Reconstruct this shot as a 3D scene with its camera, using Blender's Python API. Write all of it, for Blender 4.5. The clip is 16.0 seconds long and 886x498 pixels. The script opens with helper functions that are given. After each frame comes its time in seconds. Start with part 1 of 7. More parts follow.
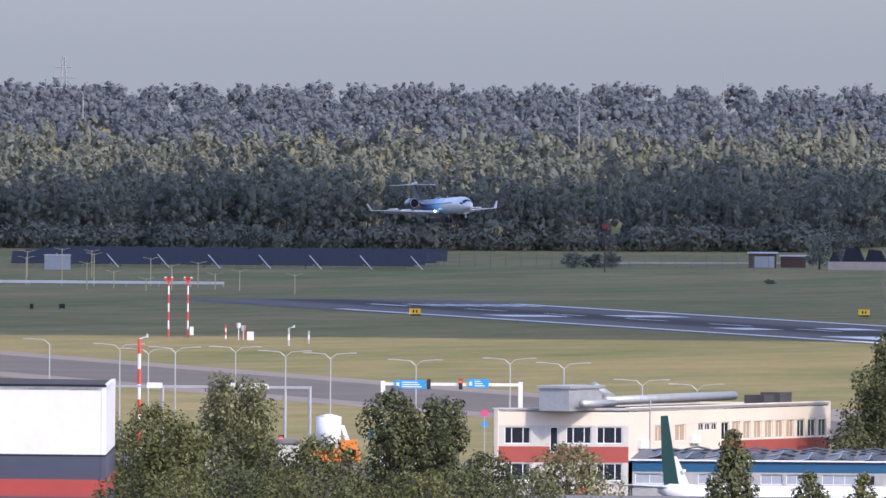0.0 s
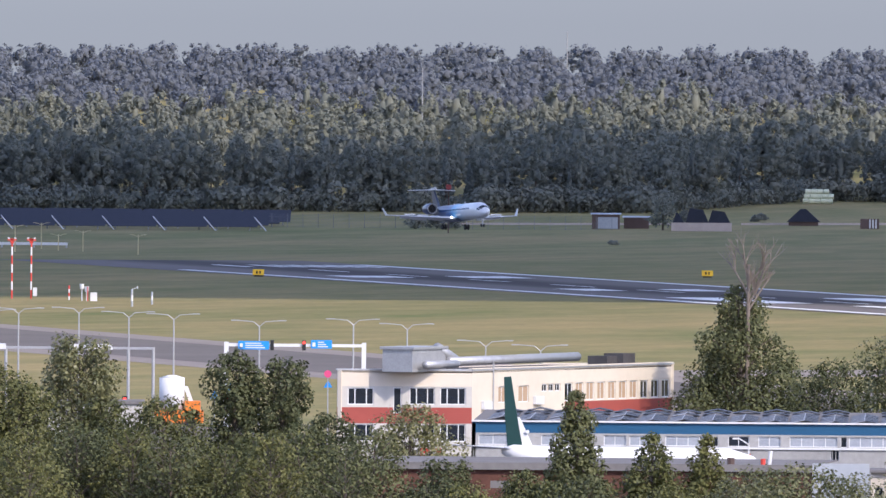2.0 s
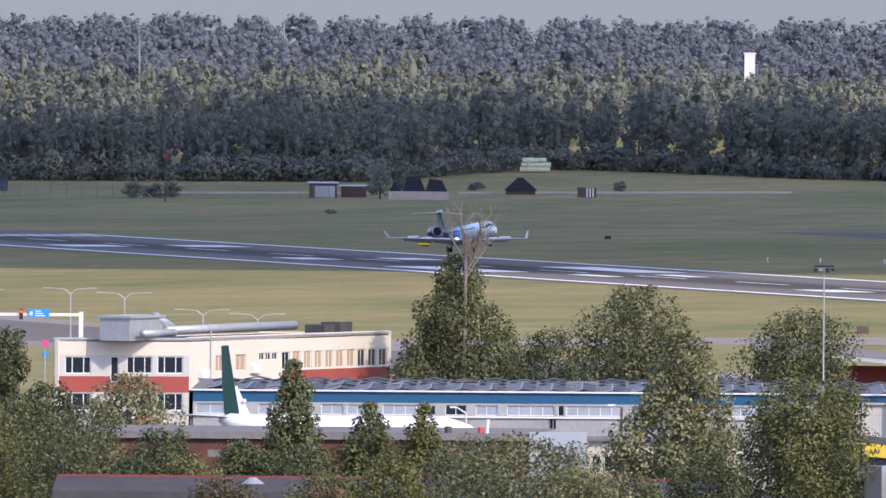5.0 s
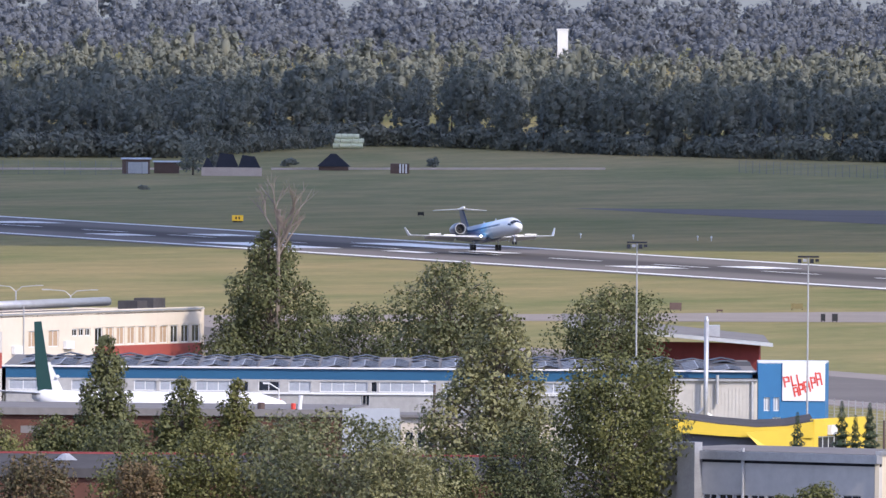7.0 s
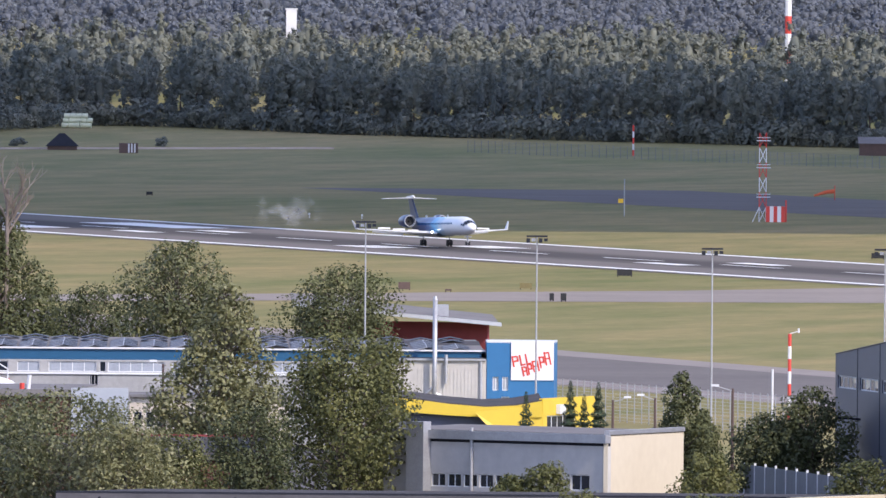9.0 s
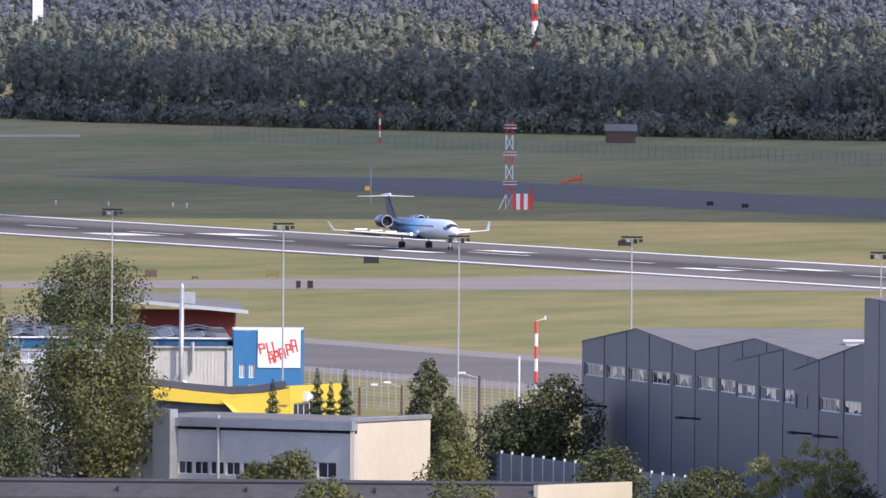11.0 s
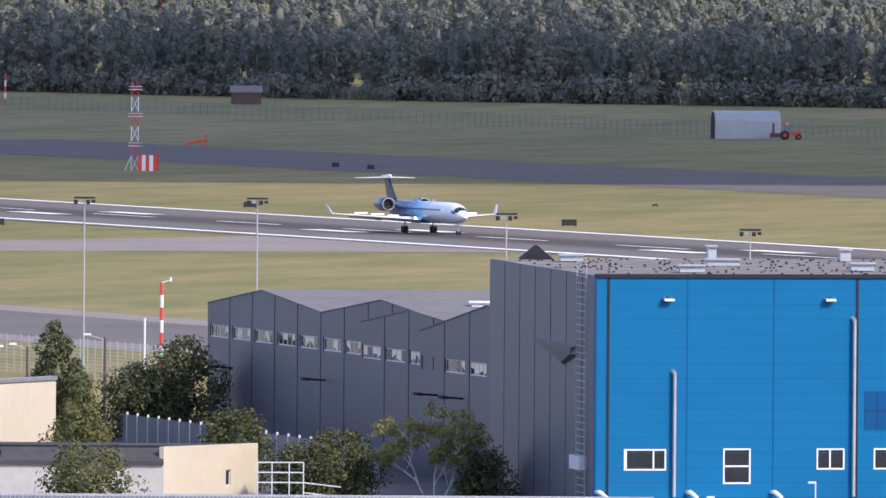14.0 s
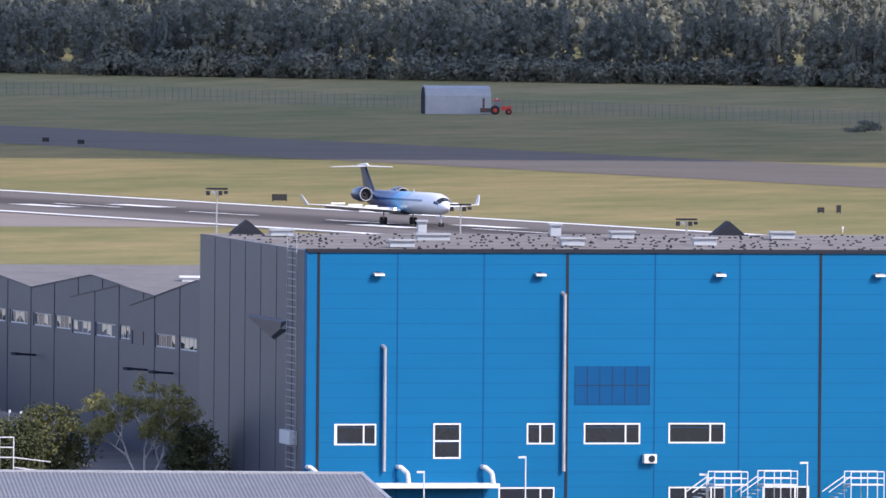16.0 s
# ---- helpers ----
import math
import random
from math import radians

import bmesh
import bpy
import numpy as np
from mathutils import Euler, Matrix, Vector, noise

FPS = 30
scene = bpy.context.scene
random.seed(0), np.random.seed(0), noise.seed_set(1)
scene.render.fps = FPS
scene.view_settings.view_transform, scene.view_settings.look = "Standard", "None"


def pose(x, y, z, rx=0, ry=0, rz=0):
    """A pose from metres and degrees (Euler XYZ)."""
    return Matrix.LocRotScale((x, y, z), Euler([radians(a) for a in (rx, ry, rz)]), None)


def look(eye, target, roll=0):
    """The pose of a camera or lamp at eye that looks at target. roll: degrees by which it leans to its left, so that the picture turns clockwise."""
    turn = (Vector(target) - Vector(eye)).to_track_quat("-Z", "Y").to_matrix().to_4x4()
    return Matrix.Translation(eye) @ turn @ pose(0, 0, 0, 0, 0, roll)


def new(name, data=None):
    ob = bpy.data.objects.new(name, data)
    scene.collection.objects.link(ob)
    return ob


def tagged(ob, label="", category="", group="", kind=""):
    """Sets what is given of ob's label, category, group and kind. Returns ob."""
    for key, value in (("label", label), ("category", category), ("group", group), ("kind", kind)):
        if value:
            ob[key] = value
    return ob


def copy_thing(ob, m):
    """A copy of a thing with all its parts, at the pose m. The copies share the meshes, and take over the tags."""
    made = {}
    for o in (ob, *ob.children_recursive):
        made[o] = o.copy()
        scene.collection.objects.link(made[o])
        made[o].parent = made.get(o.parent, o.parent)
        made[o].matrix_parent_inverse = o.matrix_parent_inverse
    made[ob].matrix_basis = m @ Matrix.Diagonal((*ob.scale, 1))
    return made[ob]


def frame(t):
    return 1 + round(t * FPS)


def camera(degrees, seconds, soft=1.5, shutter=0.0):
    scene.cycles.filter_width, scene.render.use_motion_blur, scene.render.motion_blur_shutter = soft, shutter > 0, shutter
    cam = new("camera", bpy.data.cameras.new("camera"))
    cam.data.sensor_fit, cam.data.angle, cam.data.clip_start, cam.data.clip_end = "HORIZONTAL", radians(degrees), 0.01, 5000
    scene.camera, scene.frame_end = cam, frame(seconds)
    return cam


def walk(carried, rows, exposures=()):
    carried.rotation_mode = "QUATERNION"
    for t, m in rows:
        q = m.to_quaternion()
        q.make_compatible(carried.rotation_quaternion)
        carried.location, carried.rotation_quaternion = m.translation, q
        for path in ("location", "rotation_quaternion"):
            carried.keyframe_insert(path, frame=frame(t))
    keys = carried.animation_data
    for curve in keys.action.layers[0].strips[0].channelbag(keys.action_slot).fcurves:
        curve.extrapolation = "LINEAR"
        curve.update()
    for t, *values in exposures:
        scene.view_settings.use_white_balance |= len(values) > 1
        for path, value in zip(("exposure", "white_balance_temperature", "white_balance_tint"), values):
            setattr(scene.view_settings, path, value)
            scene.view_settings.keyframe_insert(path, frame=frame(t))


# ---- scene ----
# ---- the camera: a long lens panning on a tripod, 42 m above the airfield ----
EYE = (0.0, 0.0, 42.4)
cam = camera(2.483, 16.0)
# seconds, yaw, pitch, roll in degrees
PAN = [
    (0.0, 1.758, -0.5262, 0.4476), (0.5, 1.6447, -0.5736, 0.4556), (1.0, 1.5302, -0.5987, 0.4528), (1.5, 1.4235, -0.6213, 0.4568),
    (2.0, 1.3181, -0.6323, 0.4621), (2.5, 1.2166, -0.64, 0.4262), (3.0, 1.1271, -0.6492, 0.4191), (3.5, 1.0131, -0.6648, 0.4494),
    (4.0, 0.864, -0.6796, 0.4877), (4.5, 0.6817, -0.6967, 0.462), (7.0, 0.0, -0.7767, 0.4552), (7.5, -0.18, -0.7917, 0.474),
    (8.0, -0.3682, -0.8036, 0.4551), (8.5, -0.5707, -0.8186, 0.4421), (9.0, -0.7609, -0.8281, 0.4576), (11.5, -1.6584, -0.8797, 0.4306),
    (12.0, -1.85, -0.9075, 0.4415), (12.5, -2.019, -0.9218, 0.4669), (13.0, -2.1623, -0.9319, 0.4437), (13.5, -2.3288, -0.9428, 0.4507),
    (14.0, -2.5219, -0.958, 0.4303), (14.5, -2.7145, -0.9846, 0.4723), (15.0, -2.9193, -0.9991, 0.4632), (15.5, -3.1311, -1.011, 0.4545),
    (16.0, -3.3347, -1.0224, 0.459)]
walk(cam, [(t, pose(*EYE, 90 + pitch, 0, yaw) @ pose(0, 0, 0, 0, 0, roll)) for t, yaw, pitch, roll in PAN],
     exposures=[(0.0, 0.96, 5750, 20), (16.0, 0.96, 5750, 20)])

# ---- light: afternoon sun from behind the camera on its right, hazy sky, a bank of cloud over the far field ----
SUN_EL, SUN_AZ = 36.0, 138.0          # degrees; azimuth from +y towards +x
sun_to = Vector((math.sin(radians(SUN_AZ)) * math.cos(radians(SUN_EL)), math.cos(radians(SUN_AZ)) * math.cos(radians(SUN_EL)), math.sin(radians(SUN_EL))))
world = bpy.data.worlds.new("sky")
world.use_nodes = True
scene.world = world
wn = world.node_tree
sky = wn.nodes.new("ShaderNodeTexSky")
sky.sky_type, sky.sun_disc, sky.sun_elevation, sky.sun_rotation = "NISHITA", False, radians(SUN_EL), radians(SUN_AZ)
sky.air_density, sky.dust_density, sky.ozone_density = 1.3, 1.7, 5.0
wn.nodes["Background"].inputs["Strength"].default_value = 0.15
hazy = wn.nodes.new("ShaderNodeHueSaturation")          # thin haze takes the colour out of the blue
hazy.inputs["Saturation"].default_value = 0.70
tint = wn.nodes.new("ShaderNodeMix")
tint.data_type, tint.blend_type = "RGBA", "MULTIPLY"
tint.inputs["Factor"].default_value = 1.0
tint.inputs["B"].default_value = (0.97, 0.96, 1.05, 1)
wn.links.new(sky.outputs["Color"], hazy.inputs["Color"])
wn.links.new(hazy.outputs["Color"], tint.inputs["A"])
wn.links.new(tint.outputs["Result"], wn.nodes["Background"].inputs["Color"])
sun = new("sun", bpy.data.lights.new("sun", "SUN"))
sun.data.energy, sun.data.angle, sun.data.color = 2.35, radians(0.53), (1.0, 0.87, 0.62)
sun.matrix_world = look((600, -600, 600), Vector((600, -600, 600)) - sun_to)


# ---- materials ----
def mat(name, col, col2=None, rough=0.7, metal=0.0, size=1.0, bump=0.0, fine=6.0, spec=0.4, streak=None, alpha=None, emit=0.0, island=0.0, trans=0.0):
    """A procedural surface: two colours mixed by noise at two scales (size in metres), with bump. streak stretches the noise along x, y, z."""
    m = bpy.data.materials.new(name)
    m.use_nodes = True
    nt = m.node_tree
    N, LK = nt.nodes, nt.links
    bs = N["Principled BSDF"]
    col2 = col2 or tuple(c * 0.82 for c in col)
    tc = N.new("ShaderNodeTexCoord")
    mp = N.new("ShaderNodeMapping")
    mp.inputs["Scale"].default_value = streak or (1, 1, 1)
    LK.new(tc.outputs["Object"], mp.inputs["Vector"])
    n1 = N.new("ShaderNodeTexNoise")
    n1.inputs["Scale"].default_value, n1.inputs["Detail"].default_value = 1.0 / size, 4
    n2 = N.new("ShaderNodeTexNoise")
    n2.inputs["Scale"].default_value, n2.inputs["Detail"].default_value = fine / size, 3
    for n in (n1, n2):
        LK.new(mp.outputs["Vector"], n.inputs["Vector"])
    ad = N.new("ShaderNodeMath")
    ad.operation = "MULTIPLY_ADD"
    ad.inputs[1].default_value = 0.45
    LK.new(n2.outputs["Fac"], ad.inputs[0])
    sc = N.new("ShaderNodeMath")
    sc.operation = "MULTIPLY"
    sc.inputs[1].default_value = 0.55
    LK.new(n1.outputs["Fac"], sc.inputs[0])
    LK.new(sc.outputs[0], ad.inputs[2])
    fac = ad.outputs[0]
    if island:
        ge = N.new("ShaderNodeNewGeometry")
        oi = N.new("ShaderNodeObjectInfo")
        su = N.new("ShaderNodeMath")
        su.operation = "ADD"
        LK.new(ge.outputs["Random Per Island"], su.inputs[0])
        LK.new(oi.outputs["Random"], su.inputs[1])
        ma = N.new("ShaderNodeMath")
        ma.operation = "MULTIPLY_ADD"
        ma.inputs[1].default_value = island
        LK.new(su.outputs[0], ma.inputs[0])
        LK.new(fac, ma.inputs[2])
        sb = N.new("ShaderNodeMath")
        sb.operation = "SUBTRACT"
        sb.inputs[1].default_value = island
        LK.new(ma.outputs[0], sb.inputs[0])
        fac = sb.outputs[0]
    rp = N.new("ShaderNodeValToRGB")
    rp.color_ramp.elements[0].position, rp.color_ramp.elements[1].position = 0.32, 0.68
    rp.color_ramp.elements[0].color, rp.color_ramp.elements[1].color = (*col2, 1), (*col, 1)
    LK.new(fac, rp.inputs["Fac"])
    LK.new(rp.outputs["Color"], bs.inputs["Base Color"])
    bs.inputs["Roughness"].default_value, bs.inputs["Metallic"].default_value = rough, metal
    bs.inputs["Specular IOR Level"].default_value = spec
    if trans:
        # leaves let some light through
        tr = N.new("ShaderNodeBsdfTranslucent")
        mi = N.new("ShaderNodeMixShader")
        mi.inputs["Fac"].default_value = trans
        LK.new(rp.outputs["Color"], tr.inputs["Color"])
        LK.new(bs.outputs[0], mi.inputs[1])
        LK.new(tr.outputs[0], mi.inputs[2])
        LK.new(mi.outputs[0], N["Material Output"].inputs["Surface"])
    if bump:
        bp = N.new("ShaderNodeBump")
        bp.inputs["Strength"].default_value, bp.inputs["Distance"].default_value = 0.6, bump
        LK.new(n2.outputs["Fac"], bp.inputs["Height"])
        LK.new(bp.outputs["Normal"], bs.inputs["Normal"])
    if emit:
        bs.inputs["Emission Color"].default_value, bs.inputs["Emission Strength"].default_value = (*col, 1), emit
    if alpha is not None:
        bs.inputs["Alpha"].default_value = alpha
    return m




def grass_material():
    """Mown airfield grass: dry straw tones and greener stripes along the mowing, over wide patches."""
    m = bpy.data.materials.new("mown_grass")
    m.use_nodes = True
    N, LK = m.node_tree.nodes, m.node_tree.links
    bs = N["Principled BSDF"]
    tc = N.new("ShaderNodeTexCoord")
    fields = []
    for sc, rot, size, det in (((1.0, 0.35, 1), -14.4, 0.014, 8), ((1.0, 0.30, 1), -14.4, 0.09, 9), ((1, 1, 1), 0, 0.55, 6)):
        mp = N.new("ShaderNodeMapping")
        mp.vector_type = "TEXTURE"
        mp.inputs["Rotation"].default_value = (0, 0, radians(rot + 90 if sc[0] != sc[1] else 0))
        mp.inputs["Scale"].default_value = (1 / sc[1], 1 / sc[0], 1)
        LK.new(tc.outputs["Object"], mp.inputs["Vector"])
        n = N.new("ShaderNodeTexNoise")
        n.inputs["Scale"].default_value, n.inputs["Detail"].default_value = size, det
        n.inputs["Roughness"].default_value = 0.6
        LK.new(mp.outputs["Vector"], n.inputs["Vector"])
        fields.append(n)
    r1 = N.new("ShaderNodeValToRGB")
    r1.color_ramp.elements[0].position, r1.color_ramp.elements[1].position = 0.36, 0.64
    r1.color_ramp.elements[0].color, r1.color_ramp.elements[1].color = (0.135, 0.145, 0.052, 1), (0.300, 0.230, 0.112, 1)
    LK.new(fields[0].outputs["Fac"], r1.inputs["Fac"])
    r2 = N.new("ShaderNodeValToRGB")
    r2.color_ramp.elements[0].position, r2.color_ramp.elements[1].position = 0.35, 0.65
    r2.color_ramp.elements[0].color, r2.color_ramp.elements[1].color = (0.115, 0.132, 0.046, 1), (0.290, 0.230, 0.110, 1)
    LK.new(fields[1].outputs["Fac"], r2.inputs["Fac"])
    mx = N.new("ShaderNodeMix")
    mx.data_type = "RGBA"
    mx.inputs["Factor"].default_value = 0.45
    LK.new(r1.outputs["Color"], mx.inputs["A"])
    LK.new(r2.outputs["Color"], mx.inputs["B"])
    r3 = N.new("ShaderNodeValToRGB")
    r3.color_ramp.elements[0].color, r3.color_ramp.elements[1].color = (0.62, 0.62, 0.58, 1), (1.30, 1.30, 1.22, 1)
    LK.new(fields[2].outputs["Fac"], r3.inputs["Fac"])
    mu = N.new("ShaderNodeMix")
    mu.data_type, mu.blend_type = "RGBA", "MULTIPLY"
    mu.inputs["Factor"].default_value = 1.0
    LK.new(mx.outputs["Result"], mu.inputs["A"])
    LK.new(r3.outputs["Color"], mu.inputs["B"])
    LK.new(mu.outputs["Result"], bs.inputs["Base Color"])
    bs.inputs["Roughness"].default_value, bs.inputs["Specular IOR Level"].default_value = 0.95, 0.1
    bp = N.new("ShaderNodeBump")
    bp.inputs["Strength"].default_value, bp.inputs["Distance"].default_value = 0.5, 0.15
    LK.new(fields[2].outputs["Fac"], bp.inputs["Height"])
    LK.new(bp.outputs["Normal"], bs.inputs["Normal"])
    return m


def runway_material():
    """Worn asphalt, darkened by tyre rubber along the middle of the runway (object x runs across it)."""
    m = mat("runway_asphalt", (0.185, 0.165, 0.155), (0.140, 0.126, 0.118), 0.95, size=30, fine=25, streak=(1, 0.05, 1), spec=0.05)
    N, LK = m.node_tree.nodes, m.node_tree.links
    bs = N["Principled BSDF"]
    src = bs.inputs["Base Color"].links[0].from_socket
    tc = N.new("ShaderNodeTexCoord")
    sx = N.new("ShaderNodeSeparateXYZ")
    LK.new(tc.outputs["Object"], sx.inputs[0])
    ab = N.new("ShaderNodeMath")
    ab.operation = "ABSOLUTE"
    LK.new(sx.outputs["X"], ab.inputs[0])
    nz = N.new("ShaderNodeTexNoise")
    nz.inputs["Scale"].default_value = 0.5
    mp = N.new("ShaderNodeMapping")
    mp.inputs["Scale"].default_value = (1, 0.02, 1)
    LK.new(tc.outputs["Object"], mp.inputs["Vector"])
    LK.new(mp.outputs["Vector"], nz.inputs["Vector"])
    ma = N.new("ShaderNodeMath")
    ma.operation = "MULTIPLY_ADD"
    ma.inputs[1].default_value = -7.0
    LK.new(nz.outputs["Fac"], ma.inputs[0])
    LK.new(ab.outputs[0], ma.inputs[2])
    mr = N.new("ShaderNodeMapRange")
    mr.inputs["From Min"].default_value, mr.inputs["From Max"].default_value = 1.0, 9.0
    mr.inputs["To Min"].default_value, mr.inputs["To Max"].default_value = 0.62, 0.0
    LK.new(ma.outputs[0], mr.inputs["Value"])
    mx = N.new("ShaderNodeMix")
    mx.data_type = "RGBA"
    LK.new(mr.outputs["Result"], mx.inputs["Factor"])
    LK.new(src, mx.inputs["A"])
    mx.inputs["B"].default_value = (0.030, 0.028, 0.028, 1)
    LK.new(mx.outputs["Result"], bs.inputs["Base Color"])
    return m


M_grass = grass_material()
M_runway = runway_material()
M_taxi = mat("taxiway_asphalt", (0.165, 0.148, 0.135), (0.125, 0.112, 0.104), 0.95, size=25, fine=20, spec=0.05)
M_concrete = mat("shoulder_concrete", (0.27, 0.235, 0.21), (0.21, 0.185, 0.165), 0.95, size=20, fine=15, spec=0.05)
M_yard = mat("yard_asphalt", (0.14, 0.13, 0.12), (0.09, 0.085, 0.08), 0.95, size=12, fine=12, spec=0.05)
M_mark = mat("runway_paint", (0.86, 0.86, 0.84), (0.70, 0.70, 0.69), 0.9, size=6, fine=10, spec=0.05)
M_markwarm = mat("taxi_paint", (0.5, 0.42, 0.25), (0.4, 0.33, 0.2), 0.7, size=6)
M_leaf = mat("broad_leaves", (0.150, 0.146, 0.044), (0.054, 0.064, 0.022), 0.6, size=2.0, island=0.22, spec=0.3, trans=0.22)
M_leaf2 = mat("willow_leaves", (0.215, 0.205, 0.085), (0.078, 0.088, 0.034), 0.5, size=2.0, island=0.25, spec=0.45, trans=0.25)
M_leafdark = mat("dark_leaves", (0.118, 0.122, 0.046), (0.045, 0.056, 0.024), 0.65, size=2.0, island=0.2, spec=0.3, trans=0.2)
M_spruce = mat("spruce_needles", (0.045, 0.065, 0.03), (0.018, 0.03, 0.014), 0.7, size=2.0, island=0.25)
# forest greens lightened and greyed: the haze over the distance is in these colours
M_woodhazed = mat("haze_paled_forest_leaves", (0.225, 0.228, 0.178), (0.128, 0.148, 0.140), 0.9, size=14, fine=9, island=0.10, spec=0.03, trans=0.3)
M_sprucehazed = mat("haze_paled_forest_needles", (0.150, 0.165, 0.148), (0.105, 0.122, 0.118), 0.9, size=14, fine=9, island=0.10, spec=0.03, trans=0.2)
# aerial haze painted into the colour: far leaves turned pale blue-grey, with little contrast
M_farhazed = mat("haze_tinted_far_leaves", (0.192, 0.206, 0.226), (0.172, 0.187, 0.208), 0.95, size=30, fine=9, island=0.03, spec=0.0, trans=0.45)
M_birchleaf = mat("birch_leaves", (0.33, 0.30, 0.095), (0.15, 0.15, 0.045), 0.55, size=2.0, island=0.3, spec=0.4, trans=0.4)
M_bark = mat("bark", (0.13, 0.10, 0.075), (0.06, 0.05, 0.04), 0.9, size=0.6)
M_birch = mat("birch_bark", (0.62, 0.60, 0.55), (0.30, 0.28, 0.26), 0.8, size=0.5)
M_dead = mat("dead_branches", (0.20, 0.165, 0.135), (0.13, 0.105, 0.085), 0.9, size=0.8)
M_white = mat("white_paint", (0.68, 0.67, 0.65), (0.60, 0.59, 0.57), 0.5, size=3)
M_offwhite = mat("aged_white_render", (0.47, 0.445, 0.40), (0.38, 0.36, 0.325), 0.8, size=4, bump=0.01)
M_cream = mat("cream_render", (0.58, 0.51, 0.41), (0.52, 0.455, 0.365), 0.85, size=6, bump=0.01)
M_redband = mat("red_render", (0.29, 0.062, 0.045), (0.25, 0.052, 0.040), 0.8, size=5)
M_redwall = mat("dark_red_boards", (0.23, 0.045, 0.045), (0.17, 0.035, 0.035), 0.8, size=4)
M_blue = mat("blue_cladding", (0.004, 0.110, 0.245), (0.003, 0.098, 0.222), 0.55, size=9, streak=(0.3, 0.3, 2), spec=0.12)
M_bluedark = mat("dark_blue_panel", (0.005, 0.062, 0.165), (0.004, 0.055, 0.15), 0.65, size=5, spec=0.1)
M_fascia = mat("blue_fascia", (0.012, 0.075, 0.155), (0.010, 0.066, 0.14), 0.5, size=8)
M_grey = mat("grey_cladding", (0.066, 0.071, 0.098), (0.052, 0.056, 0.078), 0.45, metal=0.0, size=6, streak=(0.3, 0.3, 1), spec=0.4)
M_joint = mat("dark_joint", (0.026, 0.028, 0.036), (0.019, 0.021, 0.027), 0.8, spec=0.1)
M_roof = mat("grey_roof_felt", (0.20, 0.19, 0.18), (0.145, 0.135, 0.13), 0.95, size=4, bump=0.02, spec=0.05)
M_darkroof = mat("dark_roof_felt", (0.085, 0.08, 0.08), (0.055, 0.052, 0.052), 0.95, size=4, spec=0.05)
M_metal = mat("galvanised_steel", (0.42, 0.42, 0.42), (0.32, 0.32, 0.32), 0.45, metal=0.5, size=1.0)
M_pole = mat("grey_pole", (0.36, 0.36, 0.36), (0.29, 0.29, 0.29), 0.5, metal=0.3, size=1.0)
M_dark = mat("black_rubber", (0.02, 0.02, 0.022), (0.014, 0.014, 0.015), 0.8)
M_glass = mat("window_glass", (0.018, 0.022, 0.03), (0.012, 0.015, 0.02), 0.06, spec=0.7, size=3)
M_blind = mat("beige_blind", (0.38, 0.27, 0.17), (0.32, 0.225, 0.14), 0.8, size=0.6)
M_frame = mat("white_window_frame", (0.62, 0.62, 0.61), (0.54, 0.54, 0.53), 0.5)
M_yellow = mat("yellow_cladding", (0.58, 0.42, 0.03), (0.52, 0.37, 0.03), 0.55, size=4)
M_solar = mat("solar_cells", (0.026, 0.027, 0.036), (0.018, 0.019, 0.026), 0.5, spec=0.2, size=1)
M_red = mat("signal_red", (0.55, 0.055, 0.035), (0.48, 0.045, 0.03), 0.6, size=2)
M_orange = mat("orange_paint", (0.72, 0.20, 0.02), (0.64, 0.17, 0.02), 0.5)
M_roadsign = mat("blue_road_sign", (0.02, 0.24, 0.62), (0.02, 0.22, 0.58), 0.4)
M_signyel = mat("yellow_sign", (0.80, 0.50, 0.02), (0.74, 0.45, 0.02), 0.5)
M_lightlamp = mat("landing_light_glow", (1.0, 0.97, 0.88), (1.0, 0.97, 0.88), 0.3, emit=6.0)
M_cloud = mat("cloud_vapour", (0.9, 0.9, 0.92), (0.8, 0.8, 0.83), 1.0, size=150)
M_brown = mat("rusty_box", (0.10, 0.065, 0.055), (0.075, 0.05, 0.042), 0.8)
M_bale = mat("white_bale_film", (0.55, 0.56, 0.42), (0.42, 0.48, 0.28), 0.5, size=1.5)
M_brick = mat("brown_brick", (0.13, 0.062, 0.045), (0.085, 0.042, 0.032), 0.9, size=1.2, spec=0.1)
M_navy = mat("navy_paint", (0.016, 0.035, 0.095), (0.013, 0.028, 0.08), 0.3, size=3)
M_green = mat("green_tail_paint", (0.009, 0.042, 0.038), (0.008, 0.036, 0.032), 0.35, size=4)


# ---- mesh helpers ----
def box(bm, x0, x1, y0, y1, z0, z1, m=None):
    vs = [bm.verts.new(Vector(p) if m is None else m @ Vector(p)) for p in
          ((x0, y0, z0), (x1, y0, z0), (x1, y1, z0), (x0, y1, z0), (x0, y0, z1), (x1, y0, z1), (x1, y1, z1), (x0, y1, z1))]
    for f in ((3, 2, 1, 0), (4, 5, 6, 7), (0, 1, 5, 4), (1, 2, 6, 5), (2, 3, 7, 6), (3, 0, 4, 7)):
        bm.faces.new([vs[i] for i in f])
    return bm


